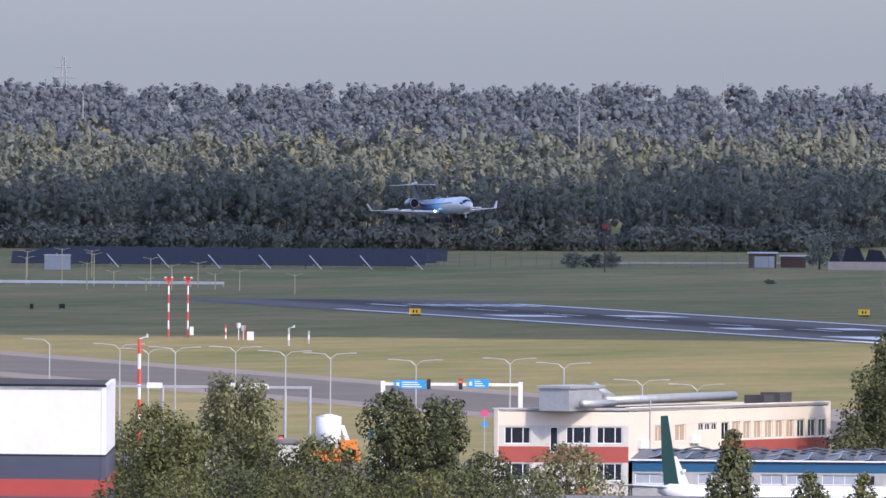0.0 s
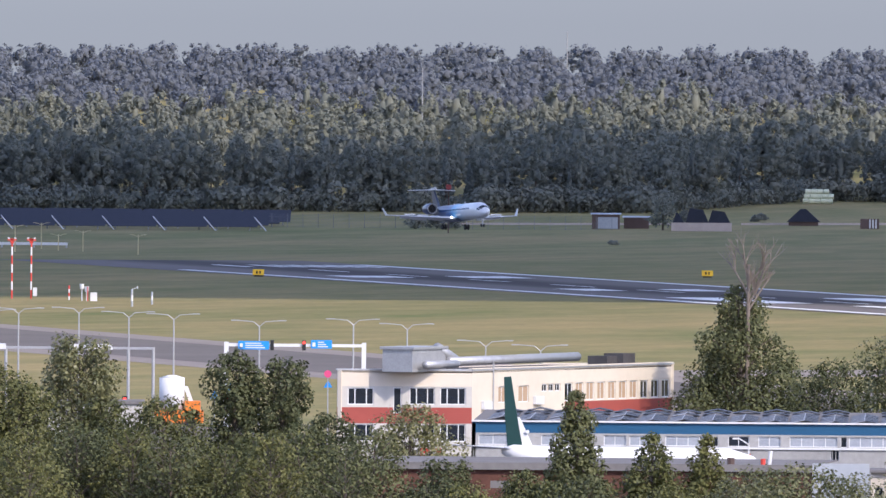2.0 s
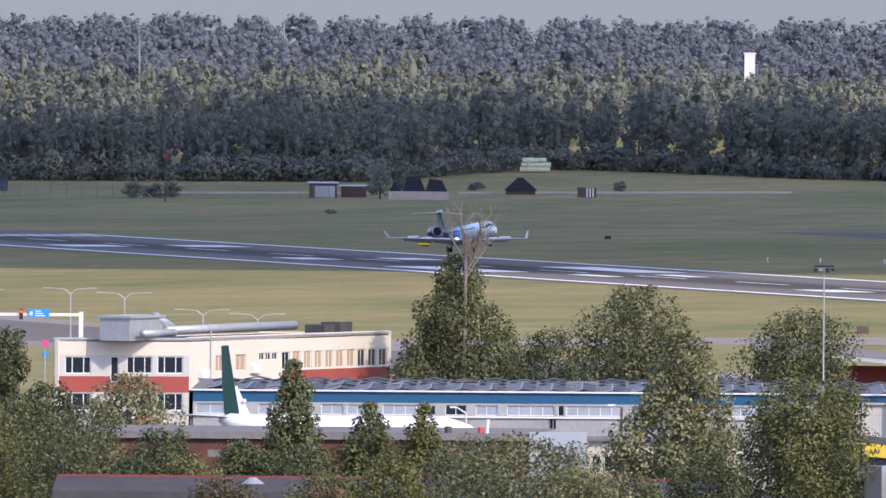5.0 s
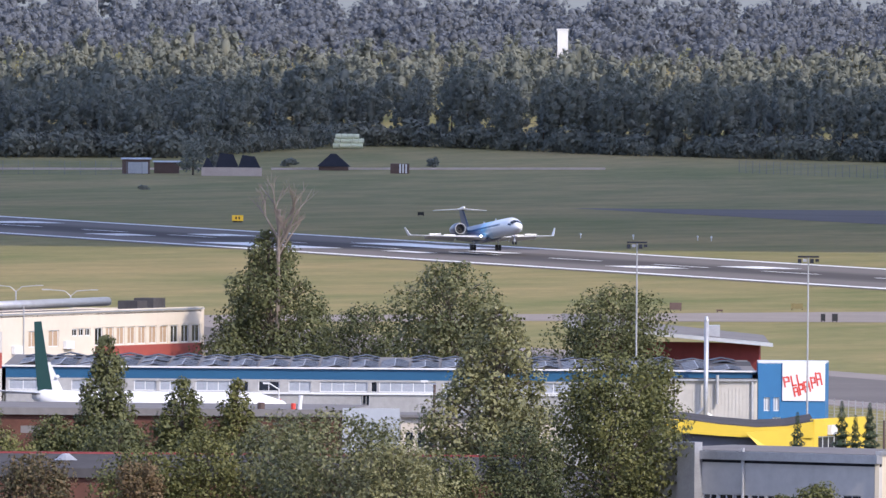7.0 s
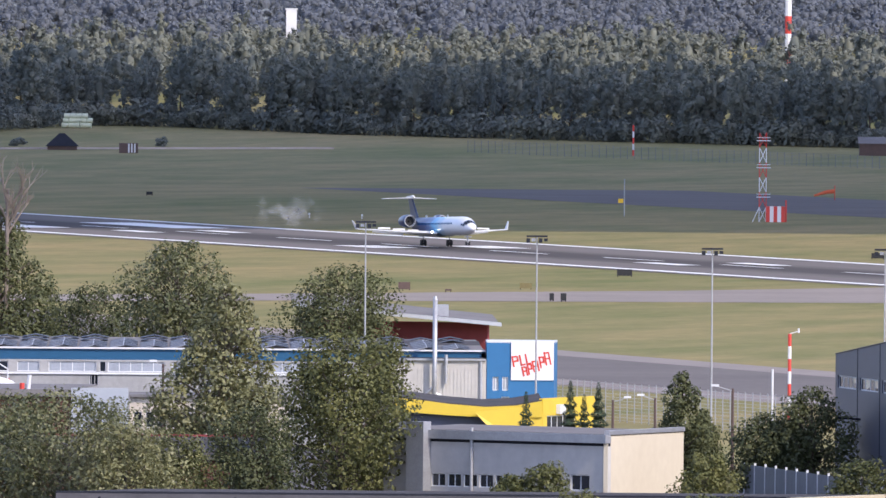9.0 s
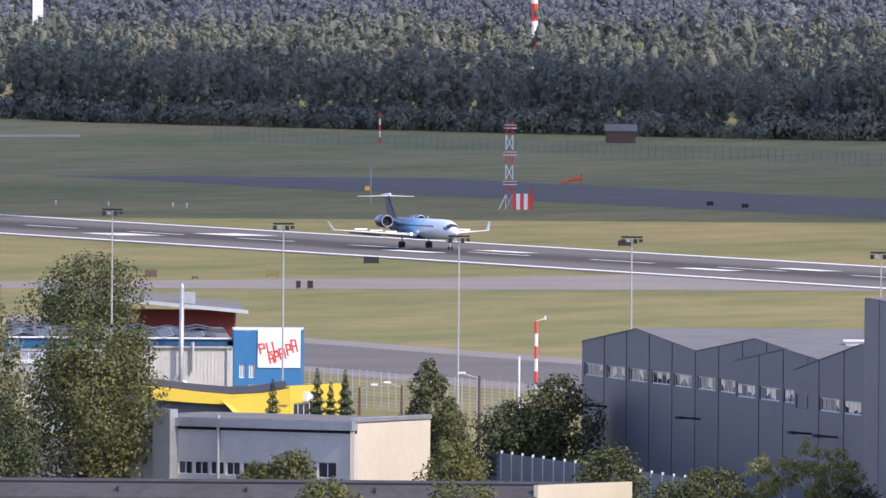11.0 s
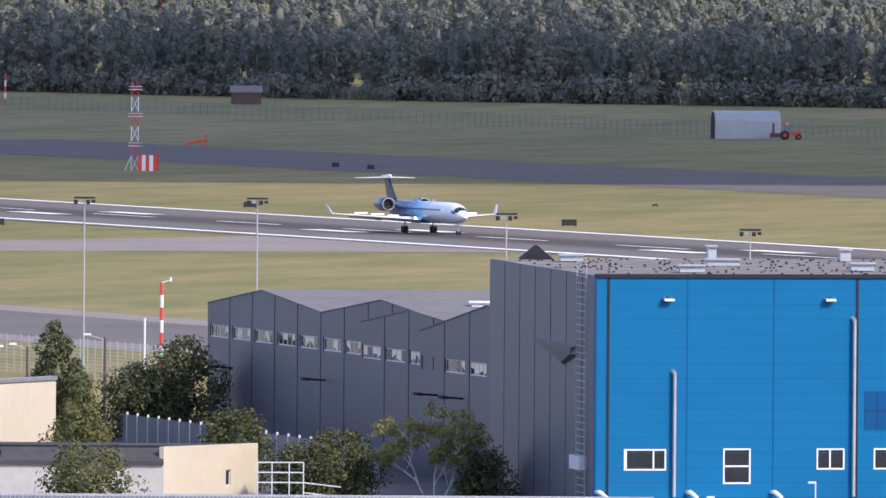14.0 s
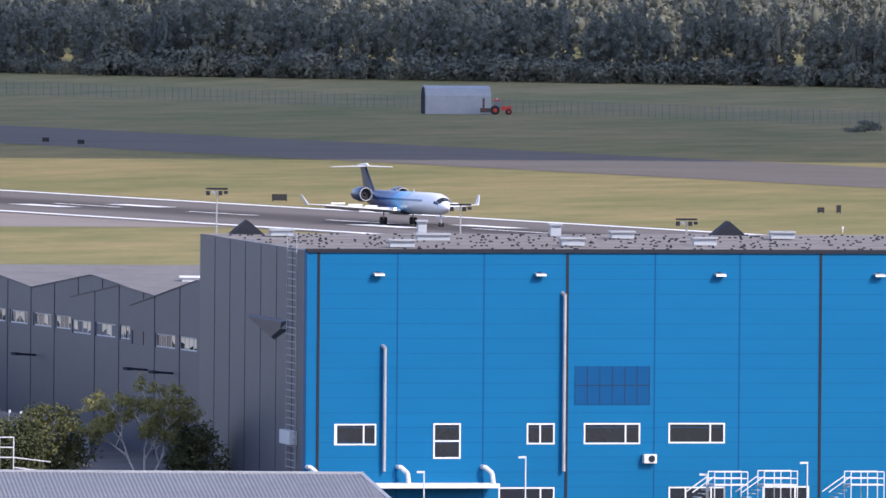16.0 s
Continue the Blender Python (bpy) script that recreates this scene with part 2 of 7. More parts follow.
def tube(bm, p0, p1, r0, r1=None, n=8, caps=True):
    """A tapered round bar from p0 to p1."""
    p0, p1 = Vector(p0), Vector(p1)
    r1 = r0 if r1 is None else r1
    q = (p1 - p0).to_track_quat("Z", "Y")
    rings = []
    for p, r in ((p0, r0), (p1, r1)):
        rings.append([bm.verts.new(p + q @ Vector((r * math.cos(2 * math.pi * i / n), r * math.sin(2 * math.pi * i / n), 0))) for i in range(n)])
    for i in range(n):
        bm.faces.new((rings[0][i], rings[0][(i + 1) % n], rings[1][(i + 1) % n], rings[1][i]))
    if caps:
        bm.faces.new(rings[0][::-1])
        bm.faces.new(rings[1])
    return bm


def loft(bm, rings, closed=True, caps=True):
    """Skin over rings of points of equal count."""
    vr = [[bm.verts.new(p) for p in r] for r in rings]
    n = len(vr[0])
    for a, b in zip(vr, vr[1:]):
        for i in range(n if closed else n - 1):
            j = (i + 1) % n
            bm.faces.new((a[i], a[j], b[j], b[i]))
    if caps:
        bm.faces.new(vr[0][::-1])
        bm.faces.new(vr[-1])
    return bm


def prism(bm, poly, z0, z1):
    """Upright prism over a plan polygon; z1 may be a list, one height per corner."""
    zt = z1 if isinstance(z1, (list, tuple)) else [z1] * len(poly)
    lo = [bm.verts.new((x, y, z0)) for x, y in poly]
    hi = [bm.verts.new((x, y, z)) for (x, y), z in zip(poly, zt)]
    n = len(poly)
    bm.faces.new(lo[::-1])
    bm.faces.new(hi)
    for i in range(n):
        j = (i + 1) % n
        bm.faces.new((lo[i], lo[j], hi[j], hi[i]))
    return bm


def mesh_of(name, bm, material, smooth=False):
    me = bpy.data.meshes.new(name)
    bmesh.ops.recalc_face_normals(bm, faces=bm.faces[:])
    bm.to_mesh(me)
    bm.free()
    if smooth:
        for p in me.polygons:
            p.use_smooth = True
    if material:
        me.materials.append(material)
    return me


def part(name, bm, material, parent, label="", smooth=False):
    ob = new(name, mesh_of(name, bm, material, smooth))
    ob.parent = parent
    if label:
        tagged(ob, label)
    return ob


def piece(name, me, parent, m=None):
    ob = new(name, me)
    ob.parent = parent
    if m is not None:
        ob.matrix_basis = m
    return ob


def thing(name, x, y, z=0.0, rz=0.0, label="", category="", group="", kind=""):
    ob = new(name)
    ob.empty_display_size = 0.5
    ob.matrix_basis = pose(x, y, z, 0, 0, rz)
    return tagged(ob, label, category, group, kind)


def solid(name, bm, material, label="", category="", kind="", smooth=False, group=""):
    return tagged(new(name, mesh_of(name, bm, material, smooth)), label, category, group, kind)


def arrays_mesh(name, V, Q, material):
    """A mesh from numpy vertices and quads."""
    me = bpy.data.meshes.new(name)
    me.vertices.add(len(V))
    me.vertices.foreach_set("co", np.ascontiguousarray(V, dtype=np.float32).ravel())
    me.loops.add(Q.size)
    me.loops.foreach_set("vertex_index", np.ascontiguousarray(Q, dtype=np.int32).ravel())
    me.polygons.add(len(Q))
    me.polygons.foreach_set("loop_start", np.arange(0, Q.size, Q.shape[1], dtype=np.int32))
    me.update(calc_edges=True)
    me.validate()
    if material:
        me.materials.append(material)
    return me


def at(b, r):
    """A place on the plan: bearing in milliradians right of north, and range in metres from the tripod."""
    return r * math.sin(b / 1000), r * math.cos(b / 1000)


def land(y):
    """Height of the ground: the airfield is flat, and the land beyond it climbs gently."""
    if y <= 3600:
        return 0.0
    d = min(y, 4600.0)
    z = 42.4 * (1 - d / (3600 - 1100 * math.log(1 - (d - 3600) / 1100)))
    return z + max(0.0, min(y, 4960) - 4600) * 0.042


# ---- ground, runway and taxiways ----
RUN = 14.36                                     # the runway's heading off the line of sight, degrees
DIR = Vector((math.sin(radians(RUN)), -math.cos(radians(RUN))))
NRM = Vector((math.cos(radians(RUN)), math.sin(radians(RUN))))


def field(s, n):
    """A place on the airfield: s metres along the landing direction, n metres across it."""
    p = DIR * s + NRM * n
    return p.x, p.y


def ground():
    ys = [-3000, -1000, 0, 800, 1600, 2400, 3200, 3600] + list(range(3650, 4961, 50)) + [6000, 9000]
    xs = [-7000, -3000, -1200, -600, -300, 0, 300, 600, 1200, 3000, 7000]
    bm = bmesh.new()
    grid = [[bm.verts.new((x, y, land(y))) for x in xs] for y in ys]
    for a, b in zip(grid, grid[1:]):
        for i in range(len(xs) - 1):
            bm.faces.new((a[i], a[i + 1], b[i + 1], b[i]))
    solid("ground", bm, M_grass, "mown airfield grass, dry straw and green patches", "grass", "structure")


def ribbon(name, s0, s1, n0, n1, z, material, label, category="runway", taper=0.0):
    """A paved strip in its own space: x across, y along the landing direction."""
    bm = bmesh.new()
    k = max(1, int(abs(s1 - s0) / 40))
    rows = []
    for i in range(k + 1):
        s = s0 + (s1 - s0) * i / k
        rows.append([bm.verts.new((n - (n0 + n1) / 2, s - s0, zz)) for n in (n0, n1) for zz in (0.0,)])
    for a, b in zip(rows, rows[1:]):
        bm.faces.new((a[0], a[1], b[1], b[0]))
    ob = solid(name, bm, material, label, category, "structure")
    x, y = field(s0, (n0 + n1) / 2)
    ob.matrix_basis = Matrix.Translation((x, y, z)) @ Matrix(((NRM.x, DIR.x, 0, 0), (NRM.y, DIR.y, 0, 0), (0, 0, 1, 0), (0, 0, 0, 1)))
    return ob


S0 = -3482.0                                    # the landing threshold
NC, NH = 767.0, 25.2                            # centre line and half width


def runway():
    ribbon("runway", S0 - 60, S0 + 3400, NC - NH - 2.5, NC + NH + 2.5, 0.05, M_runway, "worn grey runway asphalt with dark rubber streaks")
    bm = bmesh.new()

    def bar(s, length, n, w):
        pts = [field(s, n - w / 2), field(s, n + w / 2), field(s + length, n + w / 2), field(s + length, n - w / 2)]
        bm.faces.new([bm.verts.new((x, y, 0.12)) for x, y in pts])
    for side in (-1, 1):
        for k in range(0 if side > 0 else 2, 85):
            bar(S0 + 40 * k, 40, NC + side * (NH - 0.7), 2.4)
        for k in range(6 if side > 0 else 1):
            bar(S0 + 8, 30, NC + side * (3.2 + 3.4 * k), 1.8)
        bar(S0 + 396, 60, NC + side * 12.5, 9.0)
        for d, rows in ((150, 3), (300, 2), (480, 1), (626, 2), (774, 1), (916, 1), (1064, 1)):
            for r in range(rows):
                bar(S0 + d, 23, NC + side * (6.6 + 3.6 * r), 3.2)
    for k in range(55):
        bar(S0 + 70 + 60 * k, 30, NC, 0.9)
    solid("runway_markings", bm, M_mark, "white painted runway edge, touchdown and centre lines", "runway marking", "structure")


ground()
runway()


def sheet(name, poly, z, material, label, category):
    bm = bmesh.new()
    bm.faces.new([bm.verts.new((x, y, z)) for x, y in poly])
    return solid(name, bm, material, label, category, "structure")


def taxiways():
    ribbon("taxiway", S0 - 200, S0 + 3300, 935, 1003, 0.04, M_taxi, "grey asphalt parallel taxiway beyond the runway", "taxiway")
    ribbon("taxiway", S0 - 300, S0 + 3300, 544, 575, 0.05, M_taxi, "grey asphalt taxiway with pale shoulders", "taxiway")
    ribbon("taxiway_shoulder", S0 - 300, S0 + 3300, 536, 583, 0.03, M_concrete, "pale pinkish concrete taxiway shoulder", "taxiway shoulder")
    sheet("runway_exit", [(-60, 2490), (14, 2538), (63, 2581), (95, 2625), (125, 2510), (61, 2497), (14, 2488), (-60, 2440)], 0.035, M_concrete, "pale concrete runway exit crossing the grass", "taxiway")
    sheet("yard", [(-260, 900), (-190, 2290), (-128, 2290), (60, 1560), (92, 1400), (150, 1400), (150, 900)], 0.02, M_yard, "grey asphalt yards and streets between the buildings", "yard")
    sheet("approach_road", [(-330, 2120), (-330, 2230), (-120, 2150), (-40, 1990), (-70, 1960)], 0.06, M_yard, "grey asphalt approach road with lamps", "road")


taxiways()


# ---- woods ----
def crown(rng, n, lobes, size, spread=0.5, inner=0.62):
    """n leaf clumps as bent quads on the skins of rounded lobes (cx, cy, cz, rx, ry, rz)."""
    lobes = np.array(lobes, dtype=float)
    w = lobes[:, 3] * lobes[:, 5]
    k = rng.choice(len(lobes), n, p=w / w.sum())
    d = rng.normal(size=(n, 3))
    d /= np.linalg.norm(d, axis=1, keepdims=True)
    r = inner + (1.06 - inner) * rng.random((n, 1))
    c = lobes[k, :3] + d * lobes[k, 3:] * r
    up = d + rng.normal(size=(n, 3)) * 0.55 * spread + np.array((0, 0, 0.35))
    up /= np.linalg.norm(up, axis=1, keepdims=True)
    a = np.cross(up, rng.normal(size=(n, 3)))
    a /= np.linalg.norm(a, axis=1, keepdims=True) + 1e-9
    b = np.cross(up, a)
    s = size * (0.6 + 0.8 * rng.random((n, 1)))
    e = 0.35 * s * up
    V = np.stack([c - a * s, c - b * s * 0.7 - e, c + a * s, c + b * s * 0.7 - e], 1).reshape(-1, 3)
    return V, np.arange(4 * n).reshape(-1, 4)


def trunk_arrays(r, h, lean=(0, 0)):
    an = np.arange(5) * 2 * math.pi / 5
    lo = np.stack([r * np.cos(an), r * np.sin(an), np.full(5, -0.4)], 1)
    hi = np.stack([0.3 * r * np.cos(an) + lean[0], 0.3 * r * np.sin(an) + lean[1], np.full(5, h)], 1)
    i = np.arange(5)
    j = (i + 1) % 5
    return np.vstack([lo, hi]), np.stack([i, j, 5 + j, 5 + i], 1)


def ball(k):
    """A ball of k x k quads a side without its underside, as unit points and quads."""
    pts, ids, quads = [], {}, []

    def idx(p):
        key = tuple(round(c, 4) for c in p)
        if key not in ids:
            ids[key] = len(pts)
            pts.append(Vector(p).normalized())
        return ids[key]
    for ax in range(3):
        for sg in (-1, 1):
            if ax == 2 and sg < 0:
                continue
            for i in range(k):
                for j in range(k):
                    q = []
                    for u, v in ((i, j), (i + 1, j), (i + 1, j + 1), (i, j + 1)):
                        p = [0, 0, 0]
                        p[ax], p[(ax + 1) % 3], p[(ax + 2) % 3] = sg, 2 * u / k - 1, 2 * v / k - 1
                        q.append(idx(p))
                    quads.append(q if sg > 0 else q[::-1])
    return np.array(pts), np.array(quads)


BALL = ball(2)


def cores(rng, lobes, ragged=0.25):
    """The dense inner foliage: one uneven mass for each lobe (cx, cy, cz, rx, ry, rz)."""
    P, Q = BALL
    VS, QS = [], []
    for i, l in enumerate(lobes):
        r = 1 + rng.uniform(-ragged, ragged, (len(P), 1))
        VS.append(P * r * np.array(l[3:]) + np.array(l[:3]))
        QS.append(Q + i * len(P))
    return np.vstack(VS), np.vstack(QS)


def wood_tree(rng, kind, h, count, leaves, low=0.12, leaf=0.020):
    """A forest tree: many small foliage masses over a leafy, pine or spruce outline, with ragged leaf clumps."""
    lobes = []
    w = h * {"leafy": rng.uniform(0.22, 0.29), "canopy": rng.uniform(0.34, 0.42), "pine": 0.17, "spruce": 0.15}[kind]
    for i in range(count):
        f = (i + rng.uniform(0.2, 0.8)) / count
        z = low + (0.98 - low) * f
        if kind in ("leafy", "canopy"):
            e = w * min(1.0, 0.7 + f) * max(0.05, 1 - f * f) ** 0.5
        elif kind == "pine":
            e = w * (0.45 + 0.8 * f) * max(0.12, 1 - f) ** 0.35
        else:
            e = w * (1.02 - f)
        an = i * 2.4 + rng.uniform(-0.5, 0.5)
        q = rng.uniform(0.45, 0.85)
        r = (0.36 * e + 0.03 * h) * rng.uniform(0.55, 1.25) * (0.5 if kind == "spruce" else 1)
        lobes.append((e * q * math.cos(an), e * q * math.sin(an), h * z - r * 0.5, r, r, r * rng.uniform(0.75, 1.15)))
    lobes.append((0, 0, h * (0.5 + low / 2), 0.5 * w, 0.5 * w, h * (0.5 - low / 2) * 0.92))
    V, Q = cores(rng, [l[:3] + tuple(0.5 * r for r in l[3:]) for l in lobes])
    LV, LQ = crown(rng, leaves, lobes[:-1], h * leaf, 0.6, 0.55)
    return np.vstack([V, LV]), np.vstack([Q, LQ + len(V)])


def spruce_tree(rng, h, n):
    """A young spruce: drooping needle fans in whorls."""
    z = rng.random(n) ** 0.75
    rad = h * 0.19 * (1 - z) * (0.75 + 0.35 * np.cos(z * 60)) + 0.1
    an = rng.uniform(0, 6.28, n)
    c = np.stack([rad * np.cos(an), rad * np.sin(an), h * (0.06 + 0.94 * z) - 0.25 * rad], 1)
    o = np.stack([np.cos(an), np.sin(an), np.full(n, -0.45)], 1)
    t = np.stack([-np.sin(an), np.cos(an), np.zeros(n)], 1)
    s = (h * 0.055 * (1.15 - z) * math.sqrt(420 / n))[:, None] * 1.6
    V = np.stack([c - t * s * 0.6, c + o * s, c + t * s * 0.6, c - o * s * 0.5 + np.array((0, 0, 0.2)) * s], 1).reshape(-1, 3)
    return V, np.arange(4 * n).reshape(-1, 4)


def place_many(protos, spots, rng, tall=(0.9, 1.12)):
    """Joins turned and scaled copies of the given trees."""
    VS, QS, off = [], [], 0
    for x, y, z, s, k in spots:
        V, Q = protos[k]
        a = rng.uniform(0, 6.28)
        ca, sa = math.cos(a), math.sin(a)
        W = np.stack([V[:, 0] * ca - V[:, 1] * sa, V[:, 0] * sa + V[:, 1] * ca, V[:, 2] * rng.uniform(*tall)], 1) * s + np.array((x, y, z))
        VS.append(W)
        QS.append(Q + off)
        off += len(V)
    return np.vstack(VS), np.vstack(QS)


def edge_range(b):
    """Range of the wood's edge by bearing."""
    return float(np.interp(b, (-60, -33, -13, -5, 0, 8, 41, 70, 90), (4240, 4250, 4262, 4385, 4375, 4322, 4205, 4160, 4120)))


def soft(me):
    for p in me.polygons:
        p.use_smooth = True
    return me


def woods():
    rng = np.random.default_rng(7)
    protos = [wood_tree(rng, "leafy", 18, 9, 430, 0.36, 0.027) for _ in range(9)] + [wood_tree(rng, "pine", 18, 8, 380, 0.42, 0.026) for _ in range(4)] + [wood_tree(rng, "spruce", 17, 13, 360, 0.34, 0.024) for _ in range(3)]
    spots = []
    for r in np.arange(4240, 4640, 24.0):
        for b in np.arange(-62, 90, 1.35):
            bb, rr = b + rng.uniform(-0.8, 0.8), r + rng.uniform(-11, 11)
            e = edge_range(bb)
            if rr < e + 16 or rr > 4618 + 36 * noise.noise((bb / 9, 3, 1)) + 12 * noise.noise((bb / 2.5, 8, 1)):
                continue
            x, y = at(bb, rr)
            deep = (rr - e) / 300
            wood = noise.noise((x / 45, y / 60, 4))
            k = int(rng.choice(16, p=np.array([2 + 3 * (wood > 0)] * 9 + [2 + 3 * deep] * 4 + [1.5 + 3 * (wood < -0.2)] * 3) / (9 * (2 + 3 * (wood > 0)) + 4 * (2 + 3 * deep) + 3 * (1.5 + 3 * (wood < -0.2)))))
            spots.append((x, y, land(y), rng.uniform(0.70, 1.0) + 0.2 * noise.noise((x / 30, y / 40, 7)), k))
    for b in np.arange(4.6, 7.2, 0.35):
        x, y = at(b, 4631 + rng.uniform(-2, 2))
        spots.append((x, y, land(y), rng.uniform(0.72, 0.78), int(rng.integers(0, 9))))
    V, Q = place_many(protos, spots, rng)
    tagged(new("forest", soft(arrays_mesh("forest", V, Q, M_woodhazed))), "mixed leafy and pine forest beyond the airfield, leaves paled to imitate haze", "forest", kind="stuff")
    # the far ridge; its haze is only the leaf colour
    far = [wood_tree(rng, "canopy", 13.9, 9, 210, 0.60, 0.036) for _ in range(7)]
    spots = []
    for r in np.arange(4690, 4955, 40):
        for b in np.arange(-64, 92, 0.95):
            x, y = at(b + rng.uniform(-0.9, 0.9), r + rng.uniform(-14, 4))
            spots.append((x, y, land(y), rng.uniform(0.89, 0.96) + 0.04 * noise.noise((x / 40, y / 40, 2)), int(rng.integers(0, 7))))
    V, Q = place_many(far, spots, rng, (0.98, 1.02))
    tagged(new("distant_forest", soft(arrays_mesh("distant_forest", V, Q, M_farhazed))), "forest on the horizon, leaves coloured blue-grey to imitate haze", "forest", kind="stuff")
    under = []
    bush = [crown(rng, 210, [(0, 0, 1.6, 2.4, 2.4, 1.9), (1.2, 0.5, 2.4, 1.5, 1.5, 1.5), (-1.2, -0.4, 2.2, 1.6, 1.6, 1.4)], 0.30) for _ in range(3)]
    for b in np.arange(-62, 88, 0.42):
        x, y = at(b, edge_range(b) + rng.uniform(-5, 4))
        under.append((x, y, land(y), rng.uniform(0.7, 1.7), int(rng.integers(0, 3))))
    V, Q = place_many(bush, under, rng)
    tagged(new("undergrowth", arrays_mesh("undergrowth", V, Q, M_woodhazed)), "dense dark shrubs along the forest edge", "shrubs", kind="stuff")
    # the wood's edge, tree by tree, in the same haze-paled leaf and needle colours
    kinds = [("leafy", M_woodhazed, 26), ("leafy", M_woodhazed, 30), ("leafy", M_woodhazed, 22), ("spruce", M_sprucehazed, 34), ("pine", M_woodhazed, 20), ("leafy", M_woodhazed, 28)]
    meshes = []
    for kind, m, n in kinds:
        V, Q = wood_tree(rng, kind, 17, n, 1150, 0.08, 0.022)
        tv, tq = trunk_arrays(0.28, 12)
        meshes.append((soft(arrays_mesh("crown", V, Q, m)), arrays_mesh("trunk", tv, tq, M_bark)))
    firsts = {}
    for i, b in enumerate(np.arange(-61, 88, 1.15)):
        for row in (0, 1):
            bb = b + rng.uniform(-0.5, 0.5)
            x, y = at(bb, edge_range(bb) + 3 + row * 7 + rng.uniform(-2, 2))
            k = int(rng.integers(0, 6))
            s = rng.uniform(0.70, 1.0) + 0.22 * noise.noise((bb / 5, 2, 2))
            m = pose(x, y, land(y) - 0.1, 0, 0, rng.uniform(0, 360))
            if k not in firsts:
                t = thing("forest_tree", x, y, land(y) - 0.1, 0, "dark spruce at the edge of the forest" if kinds[k][0] == "spruce" else "leafy tree with a dense green crown at the forest edge", "tree", "trees along the forest edge")
                piece("crown", meshes[k][0], t)
                piece("trunk", meshes[k][1], t)
                firsts[k] = t
            else:
                t = copy_thing(firsts[k], m)
            t.scale = (s, s, s * rng.uniform(0.9, 1.15))


woods()


def clouds():
    """The underside of a bank of cumulus over the far field; its shade lies on the grass and the wood."""
    rng = np.random.default_rng(3)
    up = 700.0
    sh = sun_to / sun_to.z * up
    bm = bmesh.new()
    nx, ny = 52, 50
    x0, x1, y0, y1 = -700 + sh.x, 900 + sh.x, 3125 + sh.y, 4480 + sh.y
    grid = {}
    for j in range(ny + 1):
        for i in range(nx + 1):
            x, y = x0 + (x1 - x0) * i / nx, y0 + (y1 - y0) * j / ny
            wob = 22 * noise.noise((x / 160, j * 0.4, 1)) if j == 0 else 0
            grid[i, j] = bm.verts.new((x, y + wob, up + 25 * noise.noise((x / 150, y / 150, 5))))
    for j in range(ny):
        for i in range(nx):
            x, y = x0 + (x1 - x0) * (i + .5) / nx, y0 + (y1 - y0) * (j + .5) / ny
            bear = 1000 * math.atan2(x - sh.x, y - sh.y)
            if y - sh.y < edge_range(bear) + float(np.interp(bear, (-55, -15, 2, 20), (38, 46, 84, 78))) or noise.noise((x / 240, y / 130, 9)) > 0.25:
                bm.faces.new((grid[i, j], grid[i + 1, j], grid[i + 1, j + 1], grid[i, j + 1]))
    geom = bmesh.ops.extrude_face_region(bm, geom=bm.faces[:])
    for v in [g for g in geom["geom"] if isinstance(g, bmesh.types.BMVert)]:
        v.co.z += 60 + 50 * noise.noise((v.co.x / 120, v.co.y / 120, 2))
    solid("cloud", bm, M_cloud, "grey flat-bottomed cloud bank over the field", "cloud", "structure")


clouds()


# ---- the jet ----
def livery():
    """White nose, azure middle, dark blue rear, in ragged patches; y runs towards the nose."""
    m = bpy.data.materials.new("jet_paint")
    m.use_nodes = True
    N, LK = m.node_tree.nodes, m.node_tree.links
    bs = N["Principled BSDF"]
    tc = N.new("ShaderNodeTexCoord")
    sp = N.new("ShaderNodeSeparateXYZ")
    LK.new(tc.outputs["Object"], sp.inputs[0])
    mp = N.new("ShaderNodeMapping")
    mp.inputs["Scale"].default_value = (0.35, 0.35, 1.1)
    LK.new(tc.outputs["Object"], mp.inputs["Vector"])
    nz = N.new("ShaderNodeTexNoise")
    nz.inputs["Scale"].default_value, nz.inputs["Detail"].default_value = 1.0, 4
    LK.new(mp.outputs["Vector"], nz.inputs["Vector"])
    ma = N.new("ShaderNodeMath")
    ma.operation = "MULTIPLY_ADD"
    ma.inputs[1].default_value = 7.0
    LK.new(nz.outputs["Fac"], ma.inputs[0])
    LK.new(sp.outputs["Y"], ma.inputs[2])
    mr = N.new("ShaderNodeMapRange")
    mr.inputs["From Min"].default_value, mr.inputs["From Max"].default_value = -12.0, 24.0
    LK.new(ma.outputs[0], mr.inputs["Value"])
    rp = N.new("ShaderNodeValToRGB")
    el = rp.color_ramp.elements
    el[0].position, el[0].color = 0.12, (0.008, 0.018, 0.05, 1)
    el[1].position, el[1].color = 0.86, (0.70, 0.70, 0.70, 1)
    for p, c in ((0.38, (0.014, 0.045, 0.145, 1)), (0.46, (0.022, 0.10, 0.27, 1)), (0.52, (0.045, 0.30, 0.56, 1)), (0.58, (0.18, 0.38, 0.54, 1)), (0.65, (0.52, 0.56, 0.60, 1))):
        e = el.new(p)
        e.color = c
    LK.new(mr.outputs["Result"], rp.inputs["Fac"])
    LK.new(rp.outputs["Color"], bs.inputs["Base Color"])
    bs.inputs["Roughness"].default_value, bs.inputs["Coat Weight"].default_value = 0.38, 0.15
    return m


def ring(y, zc, rx, rz, n=20):
    return [(rx * math.sin(2 * math.pi * i / n), y, zc + rz * math.cos(2 * math.pi * i / n)) for i in range(n)]


